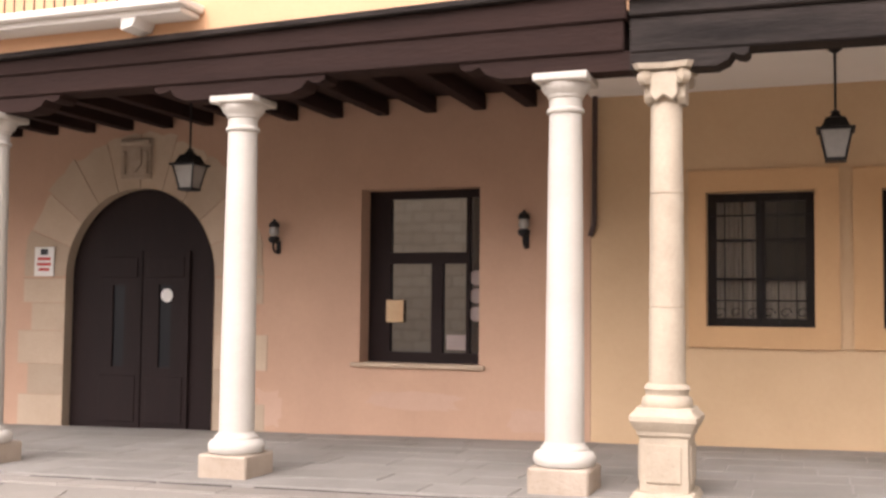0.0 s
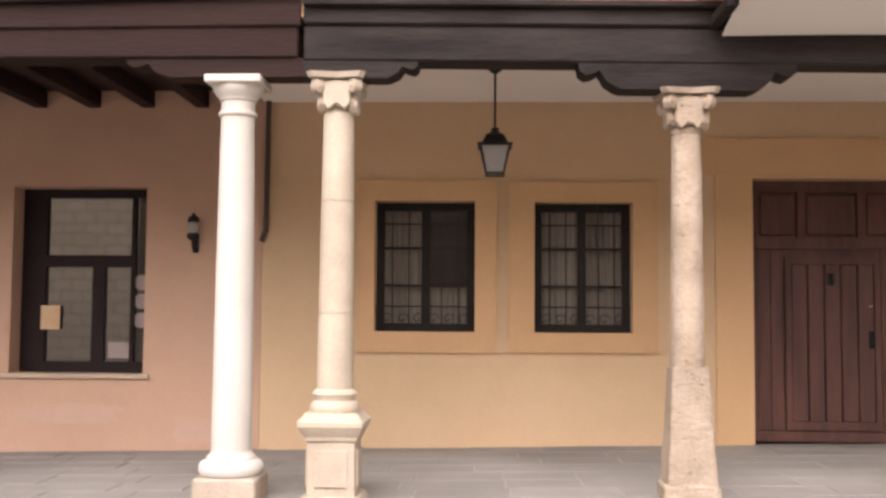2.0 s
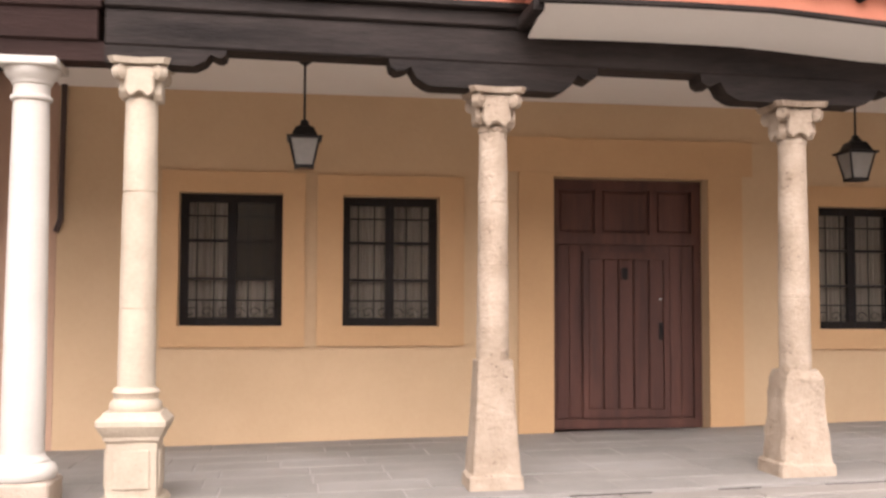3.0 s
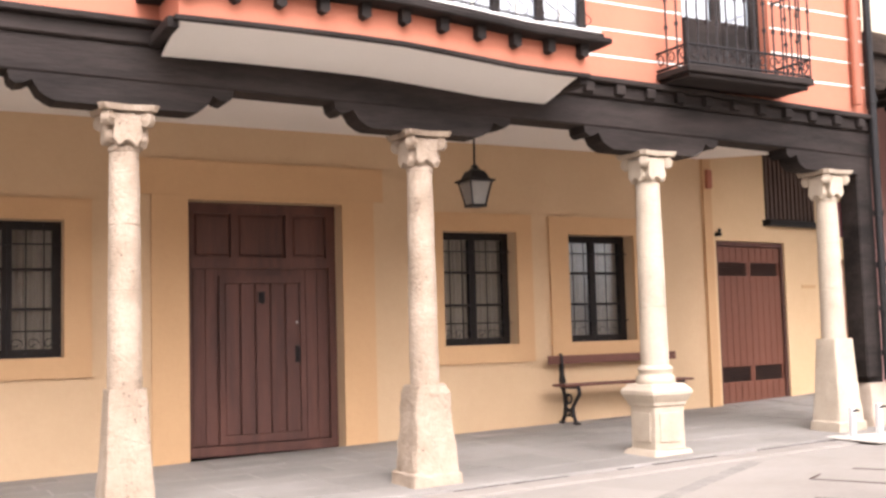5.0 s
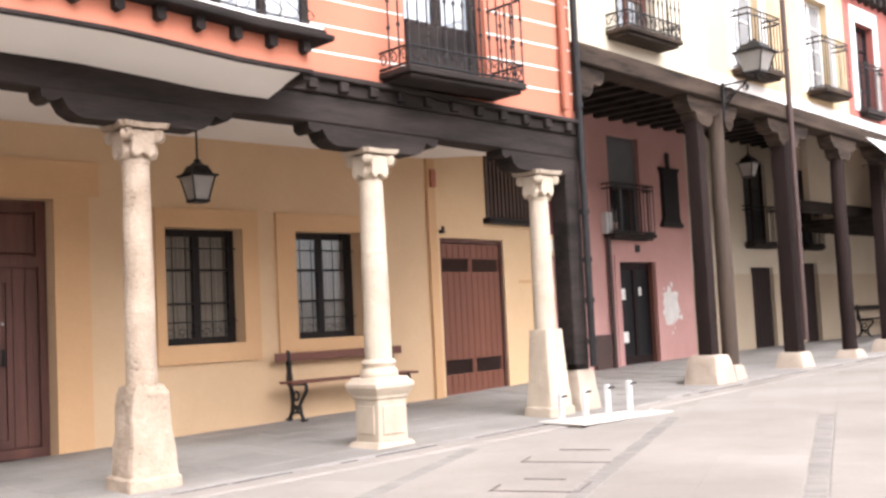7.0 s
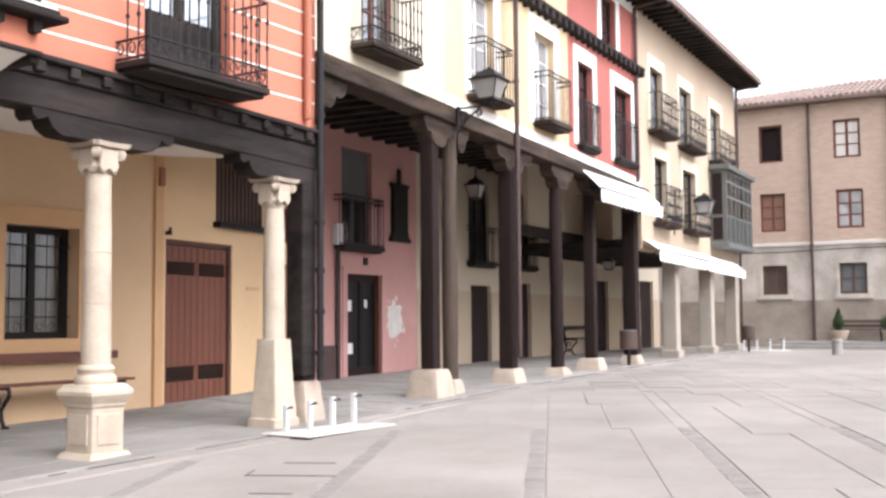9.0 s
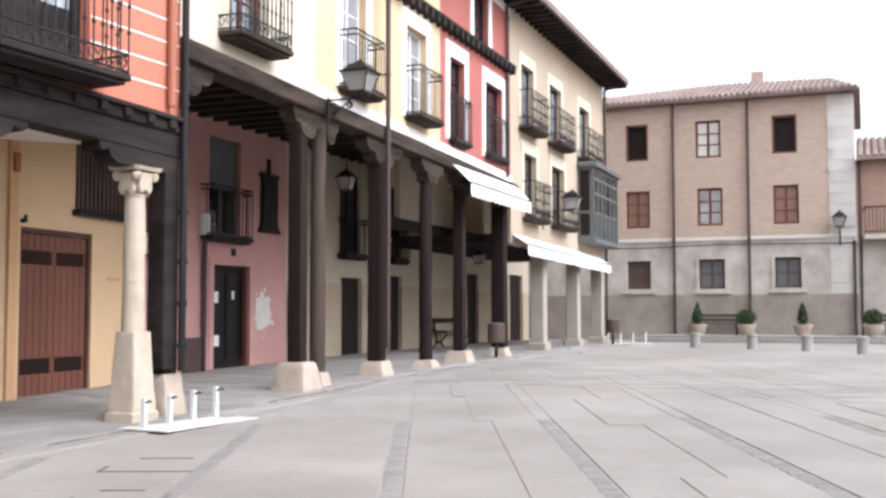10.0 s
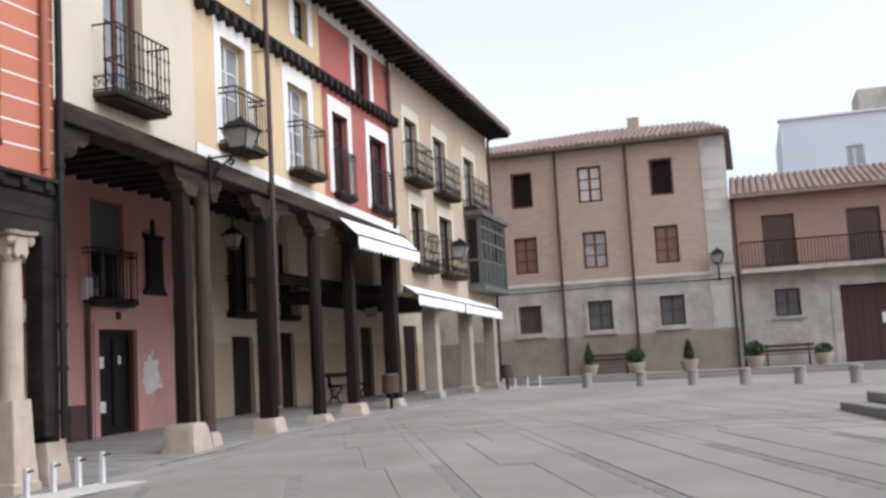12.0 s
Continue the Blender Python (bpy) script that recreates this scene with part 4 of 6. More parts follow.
        rows += [(a0 + (a1 - a0) * i / k, z0 + (z1 - z0) * i / k) for i in range(k)]
    rows.append(levels[-1])
    rings = []
    for a, z in rows:
        ring = []
        for s in range(4):
            for i in range(side):
                t = -1 + 2 * i / side
                x, y = ((t, -1), (1, t), (-t, 1), (-1, -t))[s]
                q = 0.955 if abs(abs(t) - 1) < 1e-6 else 1.0
                ring.append(bm.verts.new((a * x * q, a * y * q, z)))
        rings.append(ring)
    n = side * 4
    for p, q in zip(rings, rings[1:]):
        for i in range(n):
            bm.faces.new((p[i], p[(i + 1) % n], q[(i + 1) % n], q[i]))
    bm.faces.new(rings[0][::-1]), bm.faces.new(rings[-1])
    return bm


def old_column(u, top, kind, label, seed, material="limestone"):
    m = FRONT @ pose(u + ALONG, LINE, 0)
    g = ground_at(m.translation.x) - 0.03
    c = thing("stone_column", m @ pose(0, 0, g), label, "column", "arcade columns")
    t = top - g
    if kind == "pedestal":
        smooth(rough_up(part("footing", ring_block([(0.33, 0), (0.33, 0.06), (0.29, 0.12)]), material, c), 0.012, 0.2, seed), 25)
        smooth(rough_up(part("pedestal", ring_block([(0.245, 0.12), (0.245, 0.58), (0.27, 0.60), (0.275, 0.63), (0.30, 0.66), (0.335, 0.72), (0.335, 0.76), (0.29, 0.80), (0.27, 0.83)]), material, c), 0.006, 0.25, seed), 25)
        panel = boxes((-0.17, 0.17, -0.262, -0.235, 0.2, 0.52), (-0.17, 0.17, 0.235, 0.262, 0.2, 0.52), bevel=0.006)
        box(panel, 0.235, 0.262, -0.17, 0.17, 0.2, 0.52, bevel=0.006), box(panel, -0.262, -0.235, -0.17, 0.17, 0.2, 0.52, bevel=0.006)
        part("side_panel", panel, material, c)
        smooth(part("base", lathe(bmesh.new(), [(0.24, 0.82), (0.255, 0.85), (0.245, 0.90), (0.21, 0.93), (0.215, 0.97), (0.23, 0.985), (0.215, 1.01), (0.19, 1.03)], seg=32), material, c))
        low = 1.03
    else:
        half = 0.27 if kind == "pier" else 0.30
        smooth(rough_up(part("footing", ring_block([(half + 0.04, 0), (half + 0.03, 0.17), (half, 0.19)]), material, c), 0.02, 0.2, seed), 25)
        high = 1.18 if kind == "pier" else 1.02
        levels = [(half, 0.18), (half * 0.86, high * 0.5), (half * 0.72, high)] if kind == "pier" else [(half, 0.14), (half * 0.87, high * 0.50), (half * 0.80, high * 0.72), (half * 0.78, high * 0.92), (half * 0.66, high)]
        block = part("pier", ring_block(levels, side=12, rise=14), material if kind == "pier" else "worn_stone", c)
        smooth(rough_up(block, 0.012 if kind == "pier" else 0.024, 0.14, seed), 25)
        low = high - 0.02
    cap = t - 0.36
    n = 22
    rng = random.Random(seed)
    prof = [(0.180 - 0.026 * (i / n) ** 1.5, low + (cap - low) * i / n) for i in range(n + 1)]
    for joint in sorted((int(n * rng.uniform(0.30, 0.42)), int(n * rng.uniform(0.58, 0.72))), reverse=True):
        q, z = prof[joint]
        prof = prof[:joint] + [(q, z - 0.007), (q - 0.009, z - 0.004), (q - 0.009, z + 0.004), (q, z + 0.007)] + prof[joint + 1:]
    shaft = part("shaft", lathe(bmesh.new(), prof, seg=36), material, c)
    smooth(rough_up(shaft, 0.004 if kind == "pedestal" else 0.007, 0.16, seed + 2), 50)
    scroll_capital(c, 0.145, cap, t, material, seed)
    return slim(c, 0.87 if kind == "pedestal" else 0.81, 0.80)


for u in (-11.6, -8.45, -5.24, -1.86):
    white_column(u, "smooth white stone column on a square plinth")
old_column(-0.95, 3.60, "pedestal", "cream stone column with scroll capital on a moulded pedestal", 1, "cream_stone")
old_column(2.13, 3.455, "pier", "pitted limestone column on a tall tapered block", 2, "worn_stone")
old_column(5.0, 3.42, "boulder", "weathered limestone column on a crumbling block", 3, "worn_stone")
old_column(7.88, 3.385, "pedestal", "pale stone column with scroll capital on a panelled pedestal", 4, "cream_stone")
old_column(10.72, 3.315, "pier", "pale limestone column on a tapered stone pier", 5, "cream_stone")


# ---------------------------------------------------------------- the yellow wall with the garage door
def build_garage():
    h = thing("garage_house", GARAGE, "yellow plastered house end with a brown garage door", "house")
    bm = bmesh.new()
    sheet_wall(bm, 0.0, 4.30, -0.3, 5.3, 0.0, 0.4, [(0.30, 2.11, -0.3, 2.80), (1.63, 3.05, 3.18, 4.6), (3.55, 4.22, -0.3, 2.55)])
    part("wall", bm, "garage_plaster", h)
    part("corner_pilaster", boxes((-0.02, 0.17, -0.06, 0.0, -0.2, 4.1)), "ochre_plaster", h)
    part("lamp_hook", boxes((0.28, 0.34, -0.10, -0.002, 2.86, 2.92), (0.29, 0.33, -0.10, -0.06, 2.92, 2.98), bevel=0.006), "iron", h)
    bm = boxes((0.02, 0.14, -0.12, -0.06, 3.62, 3.92), bevel=0.01)
    part("wall_tie", bm, "coral_pipe", h)
    # unseen dark sheets added to stop daylight coming through the openings
    part("dark_backing", boxes((0.2, 2.2, 0.405, 0.42, -0.3, 2.9)), "dark_wood_and_unlit", h)
    part("dark_backing", boxes((1.5, 3.2, 0.405, 0.42, 3.05, 4.7)), "dark_wood_and_unlit", h)
    d = new("garage_door")
    d.parent = h
    d["label"] = "brown boarded double garage door with louvred vents"
    z0 = 0.12
    bm = bmesh.new()
    sheet_wall(bm, 0.305, 2.105, z0, 2.79, 0.03, 0.12, [(0.375, 2.035, z0 - 0.1, 2.72)])
    part("frame", bm, "door_wood", d)
    for a, b in ((0.38, 1.20), (1.21, 2.03)):
        vents = [(a + 0.05, b - 0.05, 2.23, 2.45), (a + 0.05, b - 0.05, 0.49, 0.73)]
        bm = bmesh.new()
        sheet_wall(bm, a, b, z0 + 0.01, 2.71, 0.075, 0.115, vents)
        part("leaf", bm, "garage_wood", d)
        for i in range(5):
            p = a + (b - a) * i / 5
            q = a + (b - a) * (i + 1) / 5
            for c, e in ((z0 + 0.02, 0.485), (0.735, 2.225), (2.455, 2.70)):
                part("board", boxes((p + 0.005, q - 0.005, 0.06, 0.074, c, e), bevel=0.004), "garage_wood", d)
        for v in vents:
            part("vent_backing", boxes((v[0], v[1], 0.112, 0.118, v[2], v[3])), "iron", d)
            for i in range(6):
                z = v[2] + (v[3] - v[2]) * (i + 0.3) / 6
                bm = bmesh.new()
                box(bm, v[0], v[1], -0.02, 0.02, -0.003, 0.003, m=pose(0, 0.085, z, -35, 0, 0))
                part("louvre", bm, "gate_wood", d)
    bm = bmesh.new()
    w = new("shuttered_window")
    w.parent = h
    w["label"] = "dark wooden slatted window with sill box"
    box(bm, 1.63, 3.05, 0.05, 0.1, 3.18, 4.6)
    part("shutter", bm, "shutter", w)
    for i in range(12):
        x = 1.66 + i * 0.118
        part("slat", boxes((x, x + 0.07, -0.02, 0.045, 3.2, 4.58), bevel=0.006), "shutter", w)
    part("sill", boxes((1.55, 3.13, -0.16, 0.02, 3.08, 3.18), bevel=0.01), "iron", w)
    part("side_door", boxes((3.55, 4.22, 0.25, 0.30, -0.1, 2.55)), "dark_wood_and_unlit", h)
    part("shop_sign", boxes((3.5, 4.29, -0.05, -0.005, 2.95, 3.6), bevel=0.01), "maroon", h, "maroon shop sign")
    part("plate", boxes((3.42, 3.72, -0.03, -0.004, 2.62, 2.86), bevel=0.004), "paper", h, "small pale plaque")
    part("wall_mark", boxes((2.55, 2.95, -0.012, -0.003, 2.02, 2.08)), "ochre_plaster", h)


build_garage()


# ---------------------------------------------------------------- the row with timber arcade
def tall_window(parent, x0, x1, z0, z1, y, wood="dark_wood_and_unlit", glazing="sky_pane", rows=4, trim=0.16, trim_material="white_plaster", shutters=True):
    if trim:
        surround(parent, x0 - trim, x1 + trim, z0 - 0.02, z1 + trim * 1.4, (x0, x1, z0 - 0.02, z1), y, trim_material, 0.025, name="trim")
    w = casement(parent, x0, x1, z0, z1, y + 0.14, wood, glazing, cols=2, rows=rows, rail=0.07, bar=0.03, name="window")
    return w


def eave_tiles(parent, x0, x1, y_front, z, step=0.24, rise=0.10, deep=5.0, pitch=18):
    """A tiled roof slope: rounded tiles in lines up the slope."""
    bm = bmesh.new()
    s = math.tan(radians(pitch))
    n = int((x1 - x0) / step)
    seg = 5
    for i in range(n):
        c = x0 + step * (i + 0.5)
        rows = max(int(deep / 0.8), 2)
        for k in range(rows):
            ya, yb = y_front + deep * k / rows, y_front + deep * (k + 1) / rows + 0.08
            za, zb = z + s * (ya - y_front) + 0.018, z + s * (yb - y_front)
            a = [bm.verts.new((c - step * 0.46 * math.cos(math.pi * j / seg), ya, za + rise * math.sin(math.pi * j / seg))) for j in range(seg + 1)]
            b = [bm.verts.new((c - step * 0.40 * math.cos(math.pi * j / seg), yb, zb + rise * math.sin(math.pi * j / seg))) for j in range(seg + 1)]
            for j in range(seg):
                bm.faces.new((a[j], a[j + 1], b[j + 1], b[j]))
            bm.faces.new(a)
    v = [bm.verts.new(q) for q in ((x0, y_front, z), (x1, y_front, z), (x1, y_front + deep, z + s * deep), (x0, y_front + deep, z + s * deep))]
    bm.faces.new(v)
    v2 = [bm.verts.new((w.co.x, w.co.y, w.co.z - 0.08)) for w in v]
    bm.faces.new(v2[::-1])
    for i in range(4):
        bm.faces.new((v[i], v[(i + 1) % 4], v2[(i + 1) % 4], v2[i]))
    return part("roof", bm, "roof_tile", parent, "clay tiled roof")


def eave_rafters(parent, x0, x1, y, z, reach, step=0.45):
    x = x0 + 0.1
    while x < x1:
        part("rafter", boxes((x - 0.06, x + 0.06, y - reach, y, z, z + 0.13)), "black_timber", parent)
        x += step
    part("eave_soffit", boxes((x0, x1, y - reach - 0.02, y, z + 0.131, z + 0.165)), "black_timber", parent)


def awning(parent, x0, x1, y, z_top, reach, drop, valance, fall=0.0):
    a = new("awning")
    a.parent = parent
    a["label"] = "white canvas awning with scalloped edge"
    bm = bmesh.new()
    v = [bm.verts.new(q) for q in ((x0, y, z_top), (x1, y, z_top), (x1, y - reach, z_top - drop), (x0, y - reach, z_top - drop))]
    bm.faces.new(v)
    w = [bm.verts.new((q.co.x, q.co.y, q.co.z - 0.015)) for q in v]
    bm.faces.new(w[::-1])
    for i in range(4):
        bm.faces.new((v[i], v[(i + 1) % 4], w[(i + 1) % 4], w[i]))
    part("canvas", bm, "canvas", a)
    n = int((x1 - x0) / 0.30)
    out = [(x0, z_top - drop)]
    low = z_top - drop - valance
    for i in range(n):
        for j in range(5):
            t = (i + j / 5) / n
            out.append((x0 + (x1 - x0) * t, low - 0.075 * math.sin(math.pi * j / 5)))
    out += [(x1, low), (x1, z_top - drop)]
    part("valance", prism(bmesh.new(), out, y - reach - 0.012, y - reach), "canvas", a)
    part("front_bar", boxes((x0, x1, y - reach - 0.03, y - reach + 0.01, z_top - drop - 0.02, z_top - drop + 0.012), bevel=0.004), "iron", a)
    bm = bmesh.new()
    for x in (x0 + 0.1, x1 - 0.1):
        rod(bm, (x, y, z_top - drop - 0.15), (x, y - reach, z_top - drop - 0.02), 0.015, 6)
    part("arm", bm, "iron", a)
    for o in a.children:
        for v in o.data.vertices:
            v.co.z += fall * (v.co.x - 16.0)


def stepped_bracket(cx, half, low, high):
    """A two-tier carved bracket, each tier ending in a rounded nose."""
    mid = low + (high - low) * 0.45
    right = []
    for reach, z0, z1 in ((half * 0.52, low, mid), (half, mid, high)):
        for k in range(6):
            t = math.pi / 2 * k / 5
            right.append((reach - 0.14 * (1 - math.sin(t)), z1 - (z1 - z0) * math.cos(t) * 0.9 - (z1 - z0) * 0.1 * (k < 1)))
        right.append((reach, z1))
    right[6] = (right[6][0], mid - 0.004)
    left = [(-a, b) for a, b in reversed(right)]
    return [(cx + a, b) for a, b in right + left]


def build_row():
    names = ("cream_house", "butter_house", "red_house", "sand_house")
    labels = ("narrow cream plastered house above the timber arcade", "butter yellow house with white window surrounds",
              "brick red house with white window surrounds", "sand coloured house with stone pillars and a glazed gallery")
    h1, h2, h3, h4 = (thing(n, ROW, l, "house") for n, l in zip(names, labels))
    # fronts
    def front(h, x0, x1, z0, z1, material, holes):
        part("upper_wall", sheet_wall(bmesh.new(), x0, x1, z0, z1, 0.0, 0.4, holes), material, h)
    d1 = [(2.36, 3.42, 5.58, 8.1)]
    d2 = [(5.98, 6.98, 5.53, 7.55), (8.90, 9.98, 5.50, 7.43), (9.40, 10.15, 8.55, 9.5), (6.30, 7.05, 8.55, 9.5)]
    d3 = [(11.36, 12.36, 5.42, 7.34), (13.85, 15.2, 5.36, 7.26), (13.0, 14.1, 8.12, 9.4)]
    d4 = [(16.85, 18.05, 6.60, 8.38), (19.75, 21.1, 6.60, 8.38), (23.4, 24.8, 6.60, 8.38), (17.1, 18.3, 4.10, 5.90), (19.95, 21.4, 4.10, 5.90), (23.8, 26.4, 4.0, 6.3)]
    front(h1, 0.98, 5.00, 5.08, 9.9, "cream_plaster", d1)
    front(h2, 5.00, 10.80, 5.0, 9.8, "butter_plaster", d2)
    front(h3, 10.80, 15.88, 4.85, 9.8, "brick_red_plaster", d3)
    front(h4, 15.88, 27.0, 3.30, 9.85, "sand_plaster", d4)
    for h, d in ((h1, d1), (h2, d2), (h3, d3), (h4, d4)):
        for a, b, c, e in d:
            if h is h4 and c == 4.0:
                continue
            tall_window(h, a, b, c, e, 0.0, wood="white_wood" if h is h2 and c < 8 else ("window_wood" if h is h1 else "dark_wood_and_unlit"), glazing="sky_pane" if h is h2 or (h is h4 and c > 6) else "pane", rows=3 if e - c < 1.6 else 4,
                        trim=0.0 if h is h1 else 0.24, trim_material="white_plaster" if h is not h4 else "cream_plaster")
            unlit_backing(h, a - 0.2, b + 0.2, c - 0.2, e + 0.2, 0.42)
    # white band over the beam
    lean(part("white_band", boxes((5.0, 15.88, -0.03, -0.002, 5.23, 5.50)), "white_plaster", h2), -0.024)
    part("white_frieze", boxes((10.82, 15.86, -0.02, -0.002, 9.47, 9.79)), "white_plaster", h3)
    # balconies
    build_balcony(h1, 2.05, 3.55, 0.0, 5.43, 0.42, posts=13, scroll=True, slab="grey_timber")
    for a, b in ((5.82, 7.05), (8.80, 10.05)):
        build_balcony(h2, a, b, 0.0, 5.40, 0.40, posts=11, slab="grey_timber")
    for a, b in ((11.30, 12.42), (13.75, 15.3)):
        build_balcony(h3, a, b, 0.0, 5.28, 0.20, posts=11)
    for a, b, z in ((16.6, 18.3, 6.45), (19.5, 21.4, 6.45), (23.1, 25.3, 6.45), (16.9, 18.5, 3.95), (19.8, 21.7, 3.95)):
        build_balcony(h4, a, b, 0.0, z, 0.42, posts=13, scroll=True, slab="grey_timber")
    # joist ends between the storeys
    for h, x0, x1 in ((h2, 5.0, 10.8), (h3, 10.8, 15.86)):
        part("storey_ledge", boxes((x0, x1, -0.20, -0.002, 7.98, 8.06), bevel=0.01), "black_timber", h)
        x = x0 + 0.18
        while x < x1:
            part("joist_end", prism(bmesh.new(), [(x - 0.075, 7.98), (x + 0.075, 7.98), (x + 0.075, 7.84), (x, 7.78), (x - 0.075, 7.84)], -0.22, -0.003), "black_timber", h)
            x += 0.36
    # roofs
    for h, x0, x1, z in ((h1, 1.0, 5.0, 9.72), (h2, 5.0, 10.8, 9.62), (h3, 10.8, 15.88, 9.66), (h4, 15.88, 27.3, 9.68)):
        eave_rafters(h, x0, x1, 0.0, z, 0.85)
        eave_tiles(h, x0, x1, -0.95, z + 0.17, deep=4.0)
    # pipes
    for h, x, y, top, low in ((h2, 7.40, -0.28, 9.7, 0.75), (h3, 15.41, -0.09, 9.6, 5.0), (h4, 26.95, -0.09, 9.6, 0.4)):
        bm = bmesh.new()
        rod(bm, (x, y, low), (x, y, top), 0.05, 10)
        for z in (1.2, 2.8, 4.4, 6.0, 7.6, 9.2):
            if low < z < top:
                rod(bm, (x, y, z), (x, y, z + 0.05), 0.065, 10)
                if z > 5.3:
                    rod(bm, (x, y, z + 0.025), (x, 0.0, z + 0.025), 0.012, 6)
        rod(bm, (x, y, top), (x + 0.1, -0.6, top + 0.12), 0.05, 10)
        part("drainpipe", bm, "pipe", h)
    # timber arcade: beam, brackets, posts
    s = -0.024
    lean(part("main_beam", boxes((0.98, 5.0, -0.22, 0.22, 4.93, 5.22), bevel=0.02), "grey_timber", h1, "weathered grey timber beam"), s)
    lean(part("main_beam", boxes((5.0, 10.8, -0.22, 0.22, 4.93, 5.22), bevel=0.02), "grey_timber", h2, "weathered grey timber beam"), s)
    lean(part("main_beam", boxes((10.8, 15.9, -0.22, 0.22, 4.93, 5.22), bevel=0.02), "grey_timber", h3, "weathered grey timber beam"), s)
    for h, cx, half in ((h1, 1.15, 0.62), (h1, 4.55, 0.52), (h2, 5.35, 0.30), (h2, 7.6, 0.82), (h2, 10.05, 0.62), (h3, 12.2, 0.62), (h3, 15.0, 0.7)):
        out = [(max(1.0, x), z) for x, z in stepped_bracket(cx, half, 4.48, 4.93)]
        b = part("bracket", prism(bmesh.new(), out, -0.14, 0.14), "grey_timber", h)
        lean(rough_up(b, 0.012, 0.15, cx), s)
    # ceiling of the arcade, back wall and its doors
    for h, x0, x1 in ((h1, 0.6, 5.0), (h2, 5.0, 10.8), (h3, 10.8, 15.88), (h4, 15.88, 27.0)):
        top = 5.50 if h is not h4 else 3.34
        part("arcade_ceiling", boxes((x0, x1, 0.25, 4.0, top + 0.14, top + 0.22)), "black_timber", h)
        x = x0 + 0.2
        while x < x1:
            part("joist", boxes((x - 0.08, x + 0.08, 0.25, 4.0, top, top + 0.139)), "black_timber", h)
            x += 0.55
    part("back_wall", sheet_wall(bmesh.new(), 5.2, 10.85, -0.2, 5.8, 4.0, 4.3, [(7.85, 9.25, -0.2, 2.47), (7.66, 8.86, 3.1, 5.2)]), "rose_plaster", h1, "rose plastered back wall")
    part("back_wall", sheet_wall(bmesh.new(), 10.85, 16.2, 2.2, 5.8, 4.0, 4.3, [(13.7, 14.92, 0, 2.37), (13.6, 14.85, 2.98, 5.1)]), "beige_plaster", h2, "beige back wall over a darker dado")
    for h, a, b in ((h2, 10.85, 13.7), (h2, 14.92, 16.2), (h3, 16.2, 16.65), (h3, 17.62, 23.2), (h3, 24.4, 28.0), (h3, 29.7, 30.5)):
        part("dado", boxes((a, b, 3.985, 4.3, -0.2, 2.2)), "buff_plaster", h)
    part("back_wall", sheet_wall(bmesh.new(), 16.2, 30.5, 2.2, 5.8, 4.0, 4.3, [(16.65, 17.62, 0, 2.5), (16.75, 17.65, 2.95, 5.1), (23.2, 24.4, 0, 2.77), (28.0, 29.7, 0, 2.9)]), "beige_plaster", h3, "beige back wall over a darker dado")
    for h, a, b, z in ((h2, 13.7, 14.92, 2.37), (h3, 16.65, 17.62, 2.5), (h3, 23.2, 24.4, 2.77), (h3, 28.0, 29.7, 2.9)):
        d = new("door")
        d.parent = h
        d["label"] = "dark brown boarded door"
        n = 5
        for i in range(n):
            p, q = a + (b - a) * i / n, a + (b - a) * (i + 1) / n
            part("plank", boxes((p + 0.004, q - 0.004, 4.10, 4.14, 0.0, z), bevel=0.005), "dark_wood_and_unlit", d)
    for h, a, b, z0, z1 in ((h2, 13.6, 14.85, 2.98, 5.1), (h3, 16.75, 17.65, 2.95, 5.1)):
        casement(h, a, b, z0, z1, 4.1, "dark_wood_and_unlit", "slit_pane", cols=2, rows=3)
        unlit_backing(h, a, b, z0, z1, 4.25)
        build_balcony(h, a - 0.05, b + 0.1, 4.0, 2.84, 0.28, tall=0.95, posts=9)
    # the rose house's own window, balcony, door and fittings
    casement(h1, 7.66, 8.86, 3.1, 5.2, 4.12, "slate_blind", "pane", cols=2, rows=1, label="grey shuttered window")
    part("roller_blind", boxes((7.74, 8.78, 4.09, 4.115, 4.1, 5.12)), "slate_blind", h1)
    unlit_backing(h1, 7.66, 8.86, 3.1, 5.2, 4.28)
    build_balcony(h1, 7.45, 9.05, 4.0, 2.93, 0.30, tall=1.05, posts=13)
    d = new("shop_door")
    d.parent = h1
    d["label"] = "dark glazed shop door with papers taped on"
    bm = sheet_wall(bmesh.new(), 7.86, 9.24, 0.2, 2.46, 4.10, 4.17, [(7.98, 8.50, 0.45, 2.30), (8.60, 9.12, 0.45, 2.30)])
    part("door_frame", bm, "dark_wood_and_unlit", d)
    for a, b in ((7.98, 8.50), (8.60, 9.12)):
        part("pane", boxes((a, b, 4.13, 4.14, 0.45, 2.30)), "slit_pane", d)
    part("jamb", boxes((9.13, 9.249, 4.0, 4.10, 0.15, 2.465)), "window_wood", d)
    for a, b, z0, z1 in ((8.06, 8.22, 1.66, 1.90), (8.74, 8.84, 1.74, 1.92), (8.04, 8.26, 0.74, 0.97)):
        part("notice", boxes((a, b, 4.122, 4.127, z0, z1)), "paper", d)
    surround(h1, 7.68, 9.42, 0.1, 2.62, (7.85, 9.25, 0.1, 2.47), 4.0, "rose_plaster", 0.025, name="door_trim")
    part("house_plate", boxes((8.5, 8.68, 3.985, 3.997, 2.68, 2.84)), "iron", h1)
    grille = new("wrought_panel")
    grille.parent = h1
    grille["label"] = "dark metal shrine panel on the wall"
